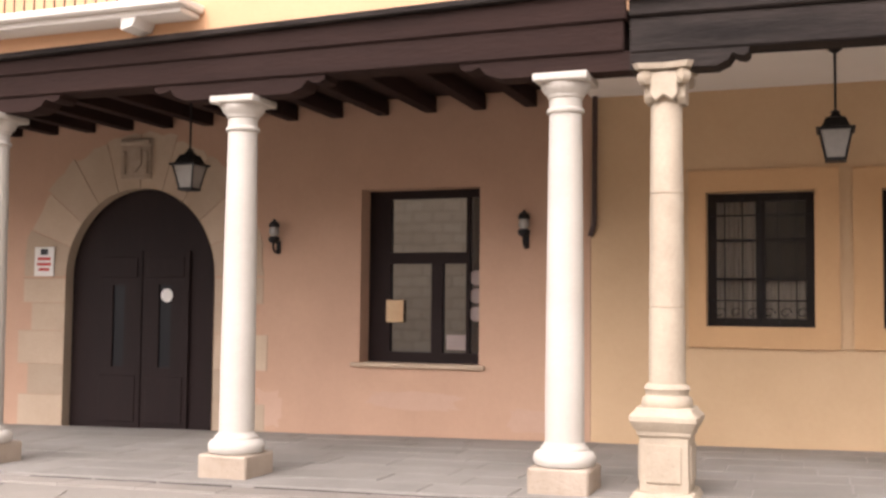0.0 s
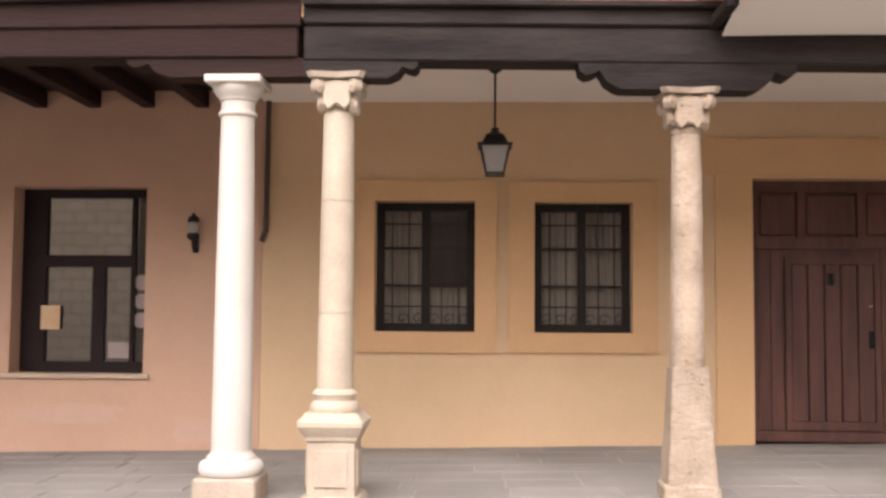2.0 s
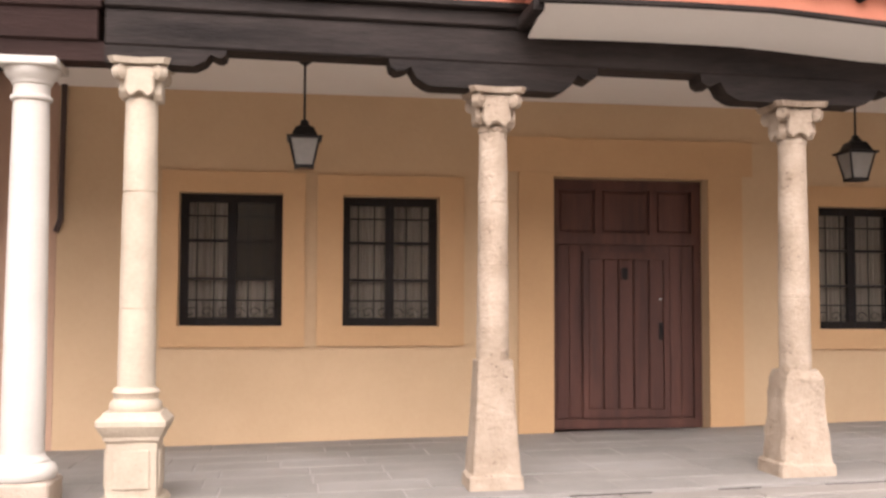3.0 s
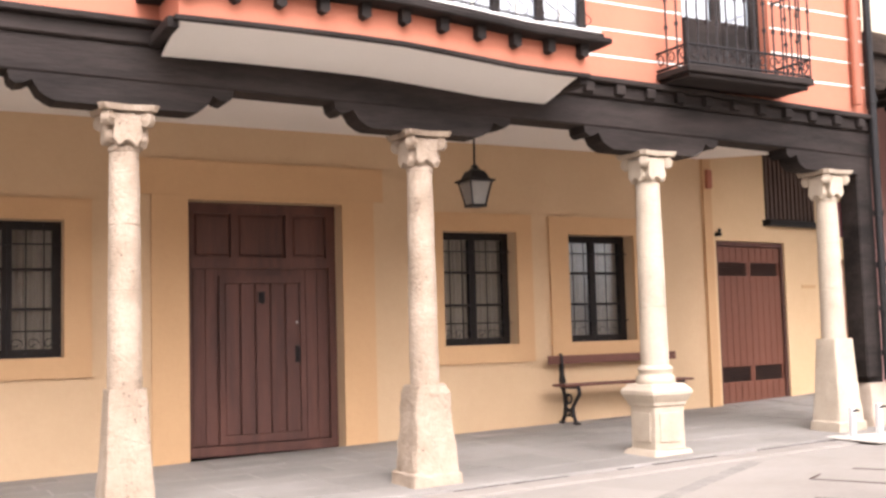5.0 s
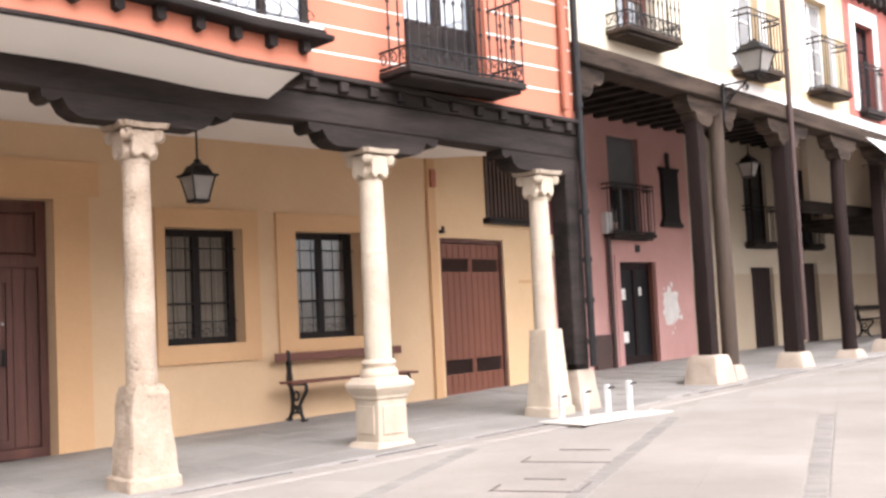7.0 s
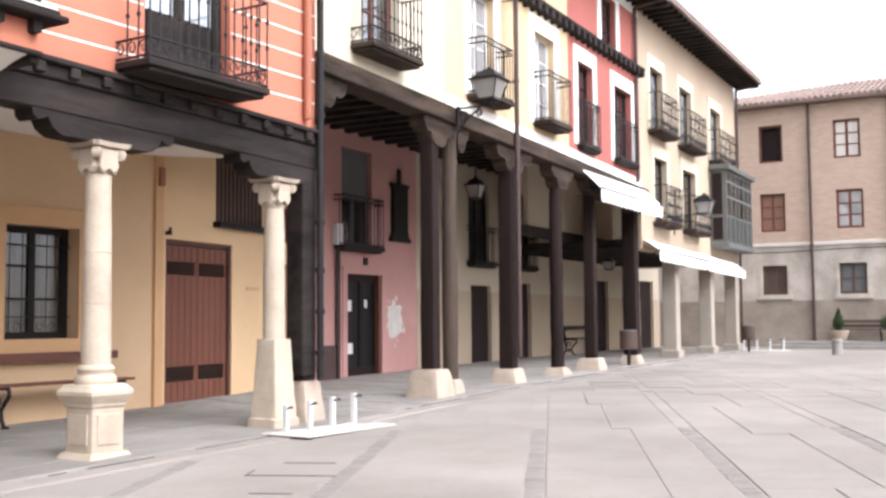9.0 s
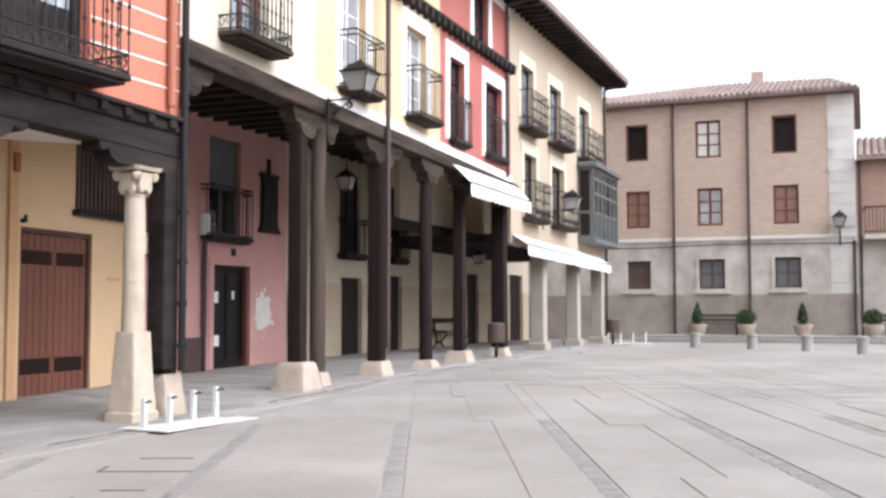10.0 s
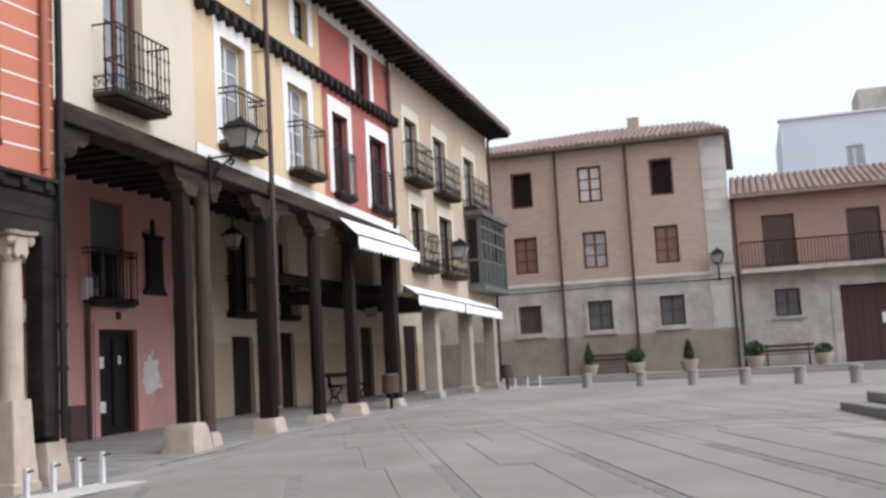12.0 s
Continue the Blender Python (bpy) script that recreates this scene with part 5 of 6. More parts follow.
    part("body", prism(bmesh.new(), [(9.62, 3.36), (10.35, 3.36), (10.30, 3.5), (10.30, 4.5), (10.40, 4.62), (9.58, 4.62), (9.68, 4.5), (9.68, 3.5)], 3.90, 3.998), "iron", grille)
    part("finial", boxes((9.93, 10.06, 3.94, 3.998, 4.62, 4.98), bevel=0.02), "iron", grille)
    part("foot", boxes((9.55, 10.42, 3.88, 3.998, 3.26, 3.36), bevel=0.02), "iron", grille)
    bm = bmesh.new()
    pts = []
    rng = random.Random(4)
    q = 1.0
    for i in range(60):
        a = 2 * math.pi * i / 60
        q = 0.55 * q + 0.45 * rng.uniform(0.62, 1.35)
        pts.append((9.85 + 0.35 * q * math.cos(a), 1.46 + 0.42 * q * math.sin(a)))
    prism(bm, pts, 3.994, 3.998)
    for i in range(9):
        a, d, s = rng.uniform(0, 6.28), rng.uniform(1.0, 1.4), rng.uniform(0.02, 0.06)
        x, z = 9.85 + 0.35 * d * math.cos(a), 1.46 + 0.42 * d * math.sin(a)
        prism(bm, [(x + s * rng.uniform(0.5, 1.3) * math.cos(k * 0.785), z + s * rng.uniform(0.5, 1.6) * math.sin(k * 0.785)) for k in range(8)], 3.994, 3.998)
    part("bare_plaster", bm, "bare_lime", h1, "patch of bare white plaster")
    part("meter_box", boxes((7.30, 7.52, 3.86, 3.998, 3.05, 3.5), bevel=0.012), "white_metal", h1)
    bm = bmesh.new()
    rod(bm, (7.42, 3.92, 0.2), (7.42, 3.92, 3.05), 0.05, 10)
    part("downpipe", bm, "pipe", h1)
    part("wall_base", boxes((6.75, 7.3, 3.90, 3.998, 0.1, 0.95), bevel=0.01), "pipe", h1, "dark low box by the pipe")
    # lower inner beam and wall above it
    part("inner_beam", boxes((12.6, 19.5, 2.0, 2.25, 3.55, 3.80), bevel=0.015), "black_timber", h3)
    part("inner_wall", boxes((13.2, 19.5, 2.05, 2.2, 3.80, 5.49)), "beige_plaster", h3)
    # stone pillars of the sand house
    for cx in (18.85, 22.85, 26.3):
        part("pillar", boxes((cx - 0.20, cx + 0.20, -0.10, 0.30, 0.3, 3.3), bevel=0.02), "pillar_stone", h4)
        part("pillar_foot", boxes((cx - 0.28, cx + 0.28, -0.18, 0.38, 0.2, 0.56), bevel=0.03), "pillar_stone", h4)
    awning(h3, 11.05, 15.65, -0.04, 4.95, 0.60, 0.60, 0.25)
    awning(h4, 15.95, 20.75, -0.04, 3.54, 0.42, 0.28, 0.24, -0.016)
    awning(h4, 20.9, 26.0, -0.04, 3.54, 0.42, 0.28, 0.24, -0.016)
    # glazed gallery
    g = new("glazed_gallery")
    g.parent = h4
    g["label"] = "green-grey glazed timber gallery"
    part("floor", boxes((23.1, 26.9, -0.6, -0.03, 3.72, 3.88), bevel=0.02), "gallery_paint", g)
    part("roof", boxes((23.0, 27.0, -0.68, -0.03, 6.25, 6.42), bevel=0.02), "gallery_paint", g)
    for i in range(7):
        x = 23.15 + i * 0.617
        part("post", boxes((x - 0.035, x + 0.035, -0.56, -0.49, 3.88, 6.25), bevel=0.006), "gallery_paint", g)
    for z in (3.9, 4.72, 5.35, 5.85, 6.16):
        part("rail", boxes((23.15, 26.85, -0.555, -0.495, z, z + 0.06)), "gallery_paint", g)
        part("side_rail", boxes((26.82, 26.88, -0.49, -0.03, z, z + 0.06)), "gallery_paint", g)
    for i in range(6):
        x = 23.15 + i * 0.617
        part("pane", boxes((x + 0.035, x + 0.582, -0.53, -0.522, 3.96, 6.16)), "clear_pane", g)
        for k in range(3):
            q = x + 0.617 * (k + 1) / 4
            part("baluster", boxes((q - 0.014, q + 0.014, -0.585, -0.557, 3.88, 4.74)), "gallery_paint", g)
    part("side_pane", boxes((26.84, 26.85, -0.49, -0.03, 3.92, 6.25)), "clear_pane", g)
    part("side_panel", boxes((23.12, 23.16, -0.49, -0.03, 3.88, 6.25)), "gallery_paint", g)
    for z0, z1 in ((3.98, 4.7), (4.8, 6.15)):
        part("panel", boxes((23.10, 23.118, -0.42, -0.10, z0, z1), bevel=0.006), "dark_wood_and_unlit", g)
    part("side_wall", boxes((26.6, 27.0, 0.41, 4.0, 3.3, 9.8)), "sand_plaster", h4)
    # the back wall lies a little further along than the front
    for h in (h1, h2, h3):
        for o in h.children:
            pieces = [q for q in (o, *o.children) if q.type == "MESH"]
            if min(v.co.y for q in pieces for v in q.data.vertices) > 3.4:
                o.location.x += 0.098
    # rubble wall seen past the pillars
    tagged(part("wall_passage", boxes((27.0, 44.0, 7.0, 7.4, 0.0, 5.0)), "rubble", None), "rubble stone wall behind the arcade", "wall", kind="structure").matrix_world = ROW


build_row()


def timber_post(u, y, size, low, high, round_post=False, material="post_timber", block=None, group="timber posts", label="dark weathered timber post on a stone block"):
    m = ROW @ pose(u, y, 0)
    g = ground_at(m.translation.x) - 0.03
    p = thing("timber_post", m @ pose(0, 0, g), label, "post", group)
    base = low - g
    if round_post:
        prof = [(size * (0.55 - 0.05 * i / 14), base + (high - low) * i / 14) for i in range(15)]
        ob = part("shaft", lathe(bmesh.new(), prof, seg=20), material, p)
        smooth(rough_up(ob, 0.018, 0.4, u), 50)
    else:
        ob = part("shaft", ring_block([(size / 2, base), (size / 2 * 0.96, base + high - low)], side=4, rise=4), material, p)
        rough_up(ob, 0.012, 0.5, u)
    w, h = block
    blk = part("stone_block", ring_block([(w, 0), (w * 0.97, 0.05), (w * 0.78, h - 0.05), (w * 0.70, h)], side=8, rise=12), "limestone", p, "chipped limestone block")
    smooth(rough_up(blk, 0.02, 0.2, u), 30)
    return p


timber_post(4.44, 0.0, 0.25, 0.66, 4.50, block=(0.33, 0.50))
timber_post(5.10, -0.02, 0.25, 0.40, 4.70, True, "old_post", block=(0.20, 0.30), label="greyish round timber post beside the square one")
timber_post(7.50, 0.0, 0.28, 0.52, 4.40, block=(0.29, 0.34))
timber_post(9.95, 0.0, 0.26, 0.42, 4.34, True, block=(0.26, 0.22))
timber_post(12.0, 0.0, 0.25, 0.46, 4.28, block=(0.31, 0.32))
timber_post(14.92, 0.0, 0.36, 0.48, 4.2, block=(0.27, 0.28))
timber_post(0.86, 0.0, 0.27, 0.64, 5.0, block=(0.24, 0.60), material="black_timber", label="black timber corner post on a whitewashed block")


# ---------------------------------------------------------------- far side of the square
def build_far():
    h = thing("brick_house", FAR, "three-storey brick house with a rendered ground floor", "house")
    tops = [(-9.67, -8.76, 7.53, 9.01), (-6.88, -5.90, 7.52, 9.0), (-3.97, -3.05, 7.53, 9.02)]
    mids = [(-9.68, -8.72, 4.80, 6.30), (-6.84, -5.86, 4.82, 6.31), (-3.96, -3.02, 4.80, 6.31)]
    lows = [(-9.66, -8.71, 2.34, 3.47), (-6.81, -5.81, 2.33, 3.50), (-3.95, -2.98, 2.35, 3.52)]
    part("brick_wall", sheet_wall(bmesh.new(), -16.0, -1.92, 4.35, 9.7, 0.0, 0.45, tops + mids), "far_brick", h, "weathered brown brickwork")
    part("render_wall", sheet_wall(bmesh.new(), -16.0, -1.92, 2.1, 4.20, 0.0, 0.45, lows), "old_render", h, "stained grey render")
    part("damp_base", sheet_wall(bmesh.new(), -16.0, -1.0, 0.2, 2.1, -0.02, 0.45, []), "damp_render", h)
    part("string_course", boxes((-16.0, -1.0, -0.07, 0.45, 4.20, 4.35), bevel=0.02), "ashlar", h)
    z, k = 2.1, 0
    while z < 9.7:
        t = min(z + 0.42, 9.7)
        if not (z < 4.35 and t > 4.20):
            w = 0.95 if k % 2 else 0.80
            part("quoin", boxes((-0.99 - w, -0.99, -0.035, 0.5, z + 0.006, t - 0.004), bevel=0.006), "ashlar", h)
        elif z < 4.20:
            part("quoin", boxes((-1.9, -0.99, -0.035, 0.5, z + 0.006, 4.198)), "ashlar", h)
        z, k = t, k + 1
    part("corner_fill", boxes((-1.93, -1.0, 0.0, 0.45, 2.1, 9.7)), "ashlar", h)
    styles = (("window_wood", None), ("window_wood", "curtain"), ("window_wood", None), ("window_wood", "brown_blind"), ("window_wood", "sky_pane"), ("window_wood", "brown_blind"), ("shutter", "shutter"), ("shutter", "slate_blind"), ("shutter", "slate_blind"))
    for (a, b, c, d), (wood, glazing) in zip(tops + mids + lows, styles):
        if glazing:
            casement(h, a, b, c, d, 0.10, wood, glazing, cols=2, rows=3 if d > 4 else 2, rail=0.09, bar=0.05, label="casement window in the far house")
        else:
            w = new("window")
            w.parent = h
            w["label"] = "open dark window with a wooden frame"
            part("frame", sheet_wall(bmesh.new(), a, b, c, d, 0.08, 0.16, [(a + 0.08, b - 0.08, c + 0.08, d - 0.08)]), wood, w)
            # dark board set back in the open window as its unlit inside
            part("shutter", boxes((a + 0.02, b - 0.02, 0.30, 0.33, c, d)), "dark_wood_and_unlit", w)
        unlit_backing(h, a - 0.1, b + 0.1, c - 0.1, d + 0.1, 0.46)
        if d < 4:
            surround(h, a - 0.13, b + 0.13, c - 0.1, d + 0.12, (a, b, c, d), 0.0, "old_render", 0.03)
            part("sill", boxes((a - 0.18, b + 0.18, -0.10, 0.0, c - 0.20, c - 0.1), bevel=0.01), "old_render", h)
    for x, top in ((-7.75, 9.7), (-4.87, 9.7), (-1.08, 4.1)):
        bm = bmesh.new()
        rod(bm, (x, -0.10, 0.5), (x, -0.10, top), 0.055, 8)
        for z in (2.0, 4.2, 6.5, 8.5):
            if z < top:
                rod(bm, (x, -0.10, z), (x, -0.10, z + 0.06), 0.075, 8)
        part("drainpipe", bm, "pipe", h)
    bm = bmesh.new()
    tube(bm, [(-16, -0.09, 4.05), (-9, -0.09, 3.98), (-6, -0.09, 4.06), (-1.0, -0.09, 4.0)], 0.02, 5)
    part("cable", bm, "iron", h)
    # hipped roof
    bm = bmesh.new()
    e = [(-16.5, -0.45, 9.72), (-0.75, -0.45, 9.72), (-0.75, 9.0, 9.72), (-16.5, 9.0, 9.72)]
    r = [(-6.6, 4.5, 11.35), (-1.9, 4.5, 11.25)]
    lower = [bm.verts.new(q) for q in e]
    upper = [bm.verts.new((x, y, z + 0.10)) for x, y, z in e]
    ridge = [bm.verts.new(q) for q in r]
    bm.faces.new(lower[::-1])
    for i in range(4):
        bm.faces.new((lower[i], lower[(i + 1) % 4], upper[(i + 1) % 4], upper[i]))
    bm.faces.new((upper[0], upper[1], ridge[1], ridge[0])), bm.faces.new((upper[1], upper[2], ridge[1]))
    bm.faces.new((upper[2], upper[3], ridge[0], ridge[1])), bm.faces.new((upper[3], upper[0], ridge[0]))
    part("roof", bm, "roof_tile", h, "clay tiled hipped roof")
    # lines of tiles on the front slope
    bm = bmesh.new()
    n = 70
    for i in range(n):
        x = -16.4 + (15.6) * (i + 0.5) / n
        if x < -6.6:
            t = (x + 16.5) / (-6.6 + 16.5)
            top = (x, -0.45 + 4.95 * t, 9.82 + 1.53 * t)
        else:
            t = 1 - max(0, (x + 1.9) / 1.15)
            top = (x, -0.45 + 4.95 * t, 9.82 + (1.53 - 0.1 * (x + 6.6) / 4.7) * t)
        a, b = Vector((x, -0.50, 9.83)), Vector(top)
        if (b - a).length > 0.2:
            pieces = max(int((b - a).length / 0.55), 1)
            for k in range(pieces):
                rod(bm, a.lerp(b, k / pieces), a.lerp(b, (k + 1) / pieces) + Vector((0, 0, 0.012)), 0.085, 6, 0.07)
    part("ridge_tile", bm, "roof_tile", h)
    part("chimney", boxes((-5.1, -4.6, 4.2, 4.7, 11.2, 11.75), bevel=0.02), "far_brick", h)

    g = thing("low_house", FAR, "low brick house with a long balcony and a big gate", "house")
    ups = [(0.16, 1.37, 4.36, 6.36), (3.25, 4.47, 4.36, 6.36), (6.4, 7.6, 4.36, 6.36)]
    part("brick_wall", sheet_wall(bmesh.new(), -0.985, 12.0, 4.2, 7.15, 0.15, 0.6, ups), "far_brick_red", g, "red brickwork")
    part("render_wall", sheet_wall(bmesh.new(), -0.985, 12.0, 0.2, 4.2, 0.13, 0.6, [(0.40, 1.34, 2.42, 3.47), (2.78, 6.3, 0.2, 3.46)]), "old_render", g, "stained grey render")
    for a, b, c, d in ups:
        w = new("window")
        w.parent = g
        w["label"] = "closed brown roller shutter"
        part("frame", sheet_wall(bmesh.new(), a, b, c, d, 0.22, 0.3, [(a + 0.06, b - 0.06, c, d - 0.06)]), "shutter", w)
        bm = bmesh.new()
        for i in range(24):
            z = c + (d - c - 0.06) * i / 24
            box(bm, a + 0.06, b - 0.06, 0.25 + 0.01 * (i % 2), 0.32, z, z + (d - c) / 24 - 0.006)
        part("roller_slat", bm, "shutter", w)
    casement(g, 0.40, 1.34, 2.42, 3.47, 0.22, "shutter", "slate_blind", cols=2, rows=2, rail=0.08)
    unlit_backing(g, 0.3, 1.44, 2.3, 3.6, 0.61)
    part("sill", boxes((0.28, 1.46, 0.02, 0.13, 2.30, 2.42), bevel=0.01), "old_render", g)
    gate = new("gate")
    gate.parent = g
    gate["label"] = "wide dark brown boarded gate"
    for i in range(14):
        x = 2.79 + i * 0.25
        part("plank", boxes((x, x + 0.243, 0.30, 0.34, 0.4, 3.45), bevel=0.006), "gate_wood", gate)
    part("notice", boxes((4.2, 4.8, 0.28, 0.295, 1.95, 2.35)), "paper", gate)
    unlit_backing(gate, 2.7, 6.38, 0.3, 3.54, 0.345)
    surround(g, 2.45, 6.6, 0.3, 3.8, (2.78, 6.3, 0.3, 3.46), 0.13, "old_render", 0.03)
    b = new("balcony")
    b.parent = g
    part("slab", boxes((-0.72, 11.0, -0.65, 0.13, 4.10, 4.26), bevel=0.015), "old_render", b)
    bm = bmesh.new()
    for i in range(92):
        x = -0.68 + i * 0.127
        rod(bm, (x, -0.6, 4.26), (x, -0.6, 5.28), 0.013, 5)
    part("baluster", bm, "iron", b)
    part("handrail", boxes((-0.72, 11.0, -0.63, -0.57, 5.26, 5.31), (-0.72, 11.0, -0.62, -0.58, 4.36, 4.39), (-0.72, -0.68, -0.6, 0.13, 5.26, 5.31)), "iron", b)
    eave_tiles(g, -0.95, 12.0, -0.35, 7.16, step=0.26, deep=4.4, pitch=17)
    part("eave_board", boxes((-0.95, 12.0, -0.3, 0.15, 7.10, 7.155)), "shutter", g)
    bm = bmesh.new()
    rod(bm, (-0.85, 0.03, 0.5), (-0.85, 0.03, 7.1), 0.05, 8)
    part("drainpipe", bm, "pipe", g)

    t = thing("grey_building", FAR, "pale grey rendered block rising behind the roofs", "building")
    part("wall", sheet_wall(bmesh.new(), 1.75, 16.0, 0.2, 13.0, 15.0, 15.4, [(4.85, 5.75, 10.1, 11.35)]), "grey_wall", t)
    part("side_wall", boxes((1.75, 2.1, 15.4, 24.0, 0.2, 13.0)), "grey_wall", t)
    casement(t, 4.85, 5.75, 10.1, 11.35, 15.08, "white_metal", "pane", cols=2, rows=1, rail=0.08)
    unlit_backing(t, 4.7, 5.9, 10.0, 11.5, 15.41)
    part("parapet", boxes((1.65, 16.0, 14.9, 15.45, 13.0, 13.12), bevel=0.02), "grey_wall", t)
    part("roof_box", boxes((5.9, 9.0, 17.0, 20.0, 12.9, 14.7), bevel=0.03), "old_render", t)


build_far()


# stone building across the square, seen only in the window panes
church = part("wall_opposite", boxes((-24.0, 26.0, -17.0, -16.4, -0.8, 9.0)), "church_stone", None)
tagged(church, "sandstone block wall across the square", "wall", kind="structure")


# ---------------------------------------------------------------- lanterns and lamps
def lantern_body(bm_frame, bm_glass, z, w, h):
    """A four-sided street lantern: tapered glass, framed edges, hipped cap and finial. z: its bottom."""
    a, b = w * 0.30, w * 0.5
    cap = h * 0.42
    top = z + h - cap
    frustum(bm_glass, [(a * 0.95, a * 0.95, z + 0.03), (b * 0.92, b * 0.92, top)])
    for sx, sy in ((-1, -1), (1, -1), (1, 1), (-1, 1)):
        rod(bm_frame, (sx * a, sy * a, z + 0.02), (sx * b, sy * b, top), 0.011, 5)
    frustum(bm_frame, [(a + 0.012, a + 0.012, z), (a + 0.012, a + 0.012, z + 0.03)])
    frustum(bm_frame, [(b + 0.03, b + 0.03, top), (b + 0.035, b + 0.035, top + 0.025), (b * 0.90, b * 0.90, top + cap * 0.16), (b * 0.60, b * 0.60, top + cap * 0.60), (b * 0.36, b * 0.36, top + cap * 0.66), (b * 0.30, b * 0.30, top + cap * 0.76), (b * 0.16, b * 0.16, top + cap * 0.82)])
    lathe(bm_frame, [(0.025, top + cap * 0.8), (0.05, top + cap * 0.88), (0.03, top + cap * 0.96), (0.015, top + cap)], seg=10)


def hanging_lantern(m, bottom, height, width, ceiling, label):
    l = thing("hanging_lantern", m, label, "lantern", "arcade lanterns")
    fr, gl = bmesh.new(), bmesh.new()
    lantern_body(fr, gl, bottom, width, height)
    part("housing", fr, "iron", l)
    part("glass", gl, "lamp_glass", l)
    rb = bmesh.new()
    rod(rb, (0, 0, bottom + height - 0.02), (0, 0, ceiling), 0.013, 8)
    part("rod", rb, "iron", l)
    part("ceiling_rose", lathe(bmesh.new(), [(0.02, ceiling - 0.06), (0.075, ceiling - 0.02), (0.08, ceiling)], seg=16), "iron", l)


for u, z, h, top in ((-6.93, 2.88, 0.53, 4.245), (0.60, 2.95, 0.52, 4.10), (6.81, 2.95, 0.53, 4.10)):
    hanging_lantern(FRONT @ pose(u, -1.75, 0), z, h, 0.30, top, "black iron lantern hanging from the arcade ceiling")
hanging_lantern(ROW @ pose(10.15, 2.0, 0), 4.16, 0.52, 0.34, 5.50, "black iron lantern hanging in the timber arcade")
hanging_lantern(ROW @ pose(18.7, 1.9, 0), 2.88, 0.42, 0.32, 3.34, "black iron lantern hanging in the timber arcade")


def wall_lamp(u, z):
    l = thing("wall_lamp", FRONT @ pose(u, 0, z), "black wall lamp with a clear glass chimney", "lamp", "wall lamps")
    part("back_plate", boxes((-0.035, 0.035, -0.02, 0.0, -0.02, 0.16), bevel=0.006), "iron", l)
    bm = bmesh.new()
    pts = [(0, -0.02, 0.04), (0, -0.07, 0.0), (0, -0.13, 0.02), (0, -0.16, 0.08), (0, -0.15, 0.14)]
    tube(bm, pts, 0.016, 8)
    lathe(bm, [(0.03, 0.12), (0.075, 0.15), (0.08, 0.20), (0.055, 0.215)], 0.0, -0.14, 14)
    part("arm", bm, "iron", l)
    smooth(part("glass", lathe(bmesh.new(), [(0.045, 0.216), (0.07, 0.26), (0.066, 0.32), (0.05, 0.35)], 0.0, -0.14, 16), "lamp_glass", l))
    part("cap", lathe(bmesh.new(), [(0.07, 0.345), (0.078, 0.36), (0.06, 0.41), (0.025, 0.43), (0.012, 0.46)], 0.0, -0.14, 14), "iron", l)


wall_lamp(-6.63, 2.20)
wall_lamp(-3.07, 2.24)


def street_lamp(m, reach, bottom, height, width, arm_z, label):
    """A lantern on a scrolled bracket arm."""
    l = thing("street_lamp", m, label, "lamp", "bracket lamps")
    fr, gl = bmesh.new(), bmesh.new()
    lantern_body(fr, gl, bottom, width, height)
    for b in (fr, gl):
        bmesh.ops.translate(b, vec=(0, -reach, 0), verts=b.verts)
    part("housing", fr, "iron", l)
    part("glass", gl, "lamp_glass", l)
    bm = boxes((-0.03, 0.03, -0.27, -0.245, arm_z - 0.5, arm_z + 0.1), bevel=0.004)
    tube(bm, [(0, -0.26, arm_z + 0.05), (0, -reach - 0.05, arm_z + 0.05)], 0.018, 8)
    tube(bm, [(0, -reach, arm_z + 0.05), (0, -reach, bottom)], 0.02, 8)
    tube(bm, [(0, -0.27, arm_z - 0.35), (0, -0.42, arm_z - 0.16), (0, -0.58, arm_z - 0.04), (0, -0.68, arm_z + 0.04)], 0.014, 6)
    part("arm", bm, "iron", l)
    for cy, cz, r in ((-0.36, arm_z - 0.10, 0.11), (-0.66, arm_z - 0.06, 0.07)):
        bm = bmesh.new()
        pts = [(0, cy + r * math.cos(t * 0.6) * (1 - t / 26), cz + r * math.sin(t * 0.6) * (1 - t / 26)) for t in range(20)]
        tube(bm, pts, 0.012, 5)
        part("scroll", bm, "iron", l)


street_lamp(ROW @ pose(5.0, 0, 0), 0.86, 5.15, 0.58, 0.48, 5.02, "black iron street lantern on a scrolled wall bracket")
street_lamp(ROW @ pose(18.95, 0.25, 0), 1.15, 4.42, 0.60, 0.48, 4.36, "black iron street lantern on a scrolled wall bracket")
street_lamp(FAR @ pose(-1.58, 0.18, 0), 0.55, 4.60, 0.62, 0.46, 4.42, "black iron lantern on the corner of the brick house")


# ---------------------------------------------------------------- things in the arcade
def build_sign():
    s = thing("wall_sign", FRONT @ pose(-10.63, -0.024, 2.10), "white notice board with red and black bars", "sign")
    part("board", boxes((-0.18, 0.18, -0.012, 0.0, -0.22, 0.22), bevel=0.003), "paper", s)
    part("emblem", boxes((-0.07, 0.07, -0.015, -0.0125, 0.10, 0.19)), "sign_ink", s)
    for z, w in ((0.04, 0.12), (-0.04, 0.13), (-0.12, 0.10)):
        part("bar", boxes((-w, w, -0.015, -0.0125, z - 0.022, z + 0.022)), "sign_red", s)


build_sign()


def build_bench(m, length, label, wood="window_wood", slats_back=2, high=0.92, seat=0.50):
    b = thing("bench", m, label, "bench", "benches")
    for y in (-0.50, -0.39, -0.28):
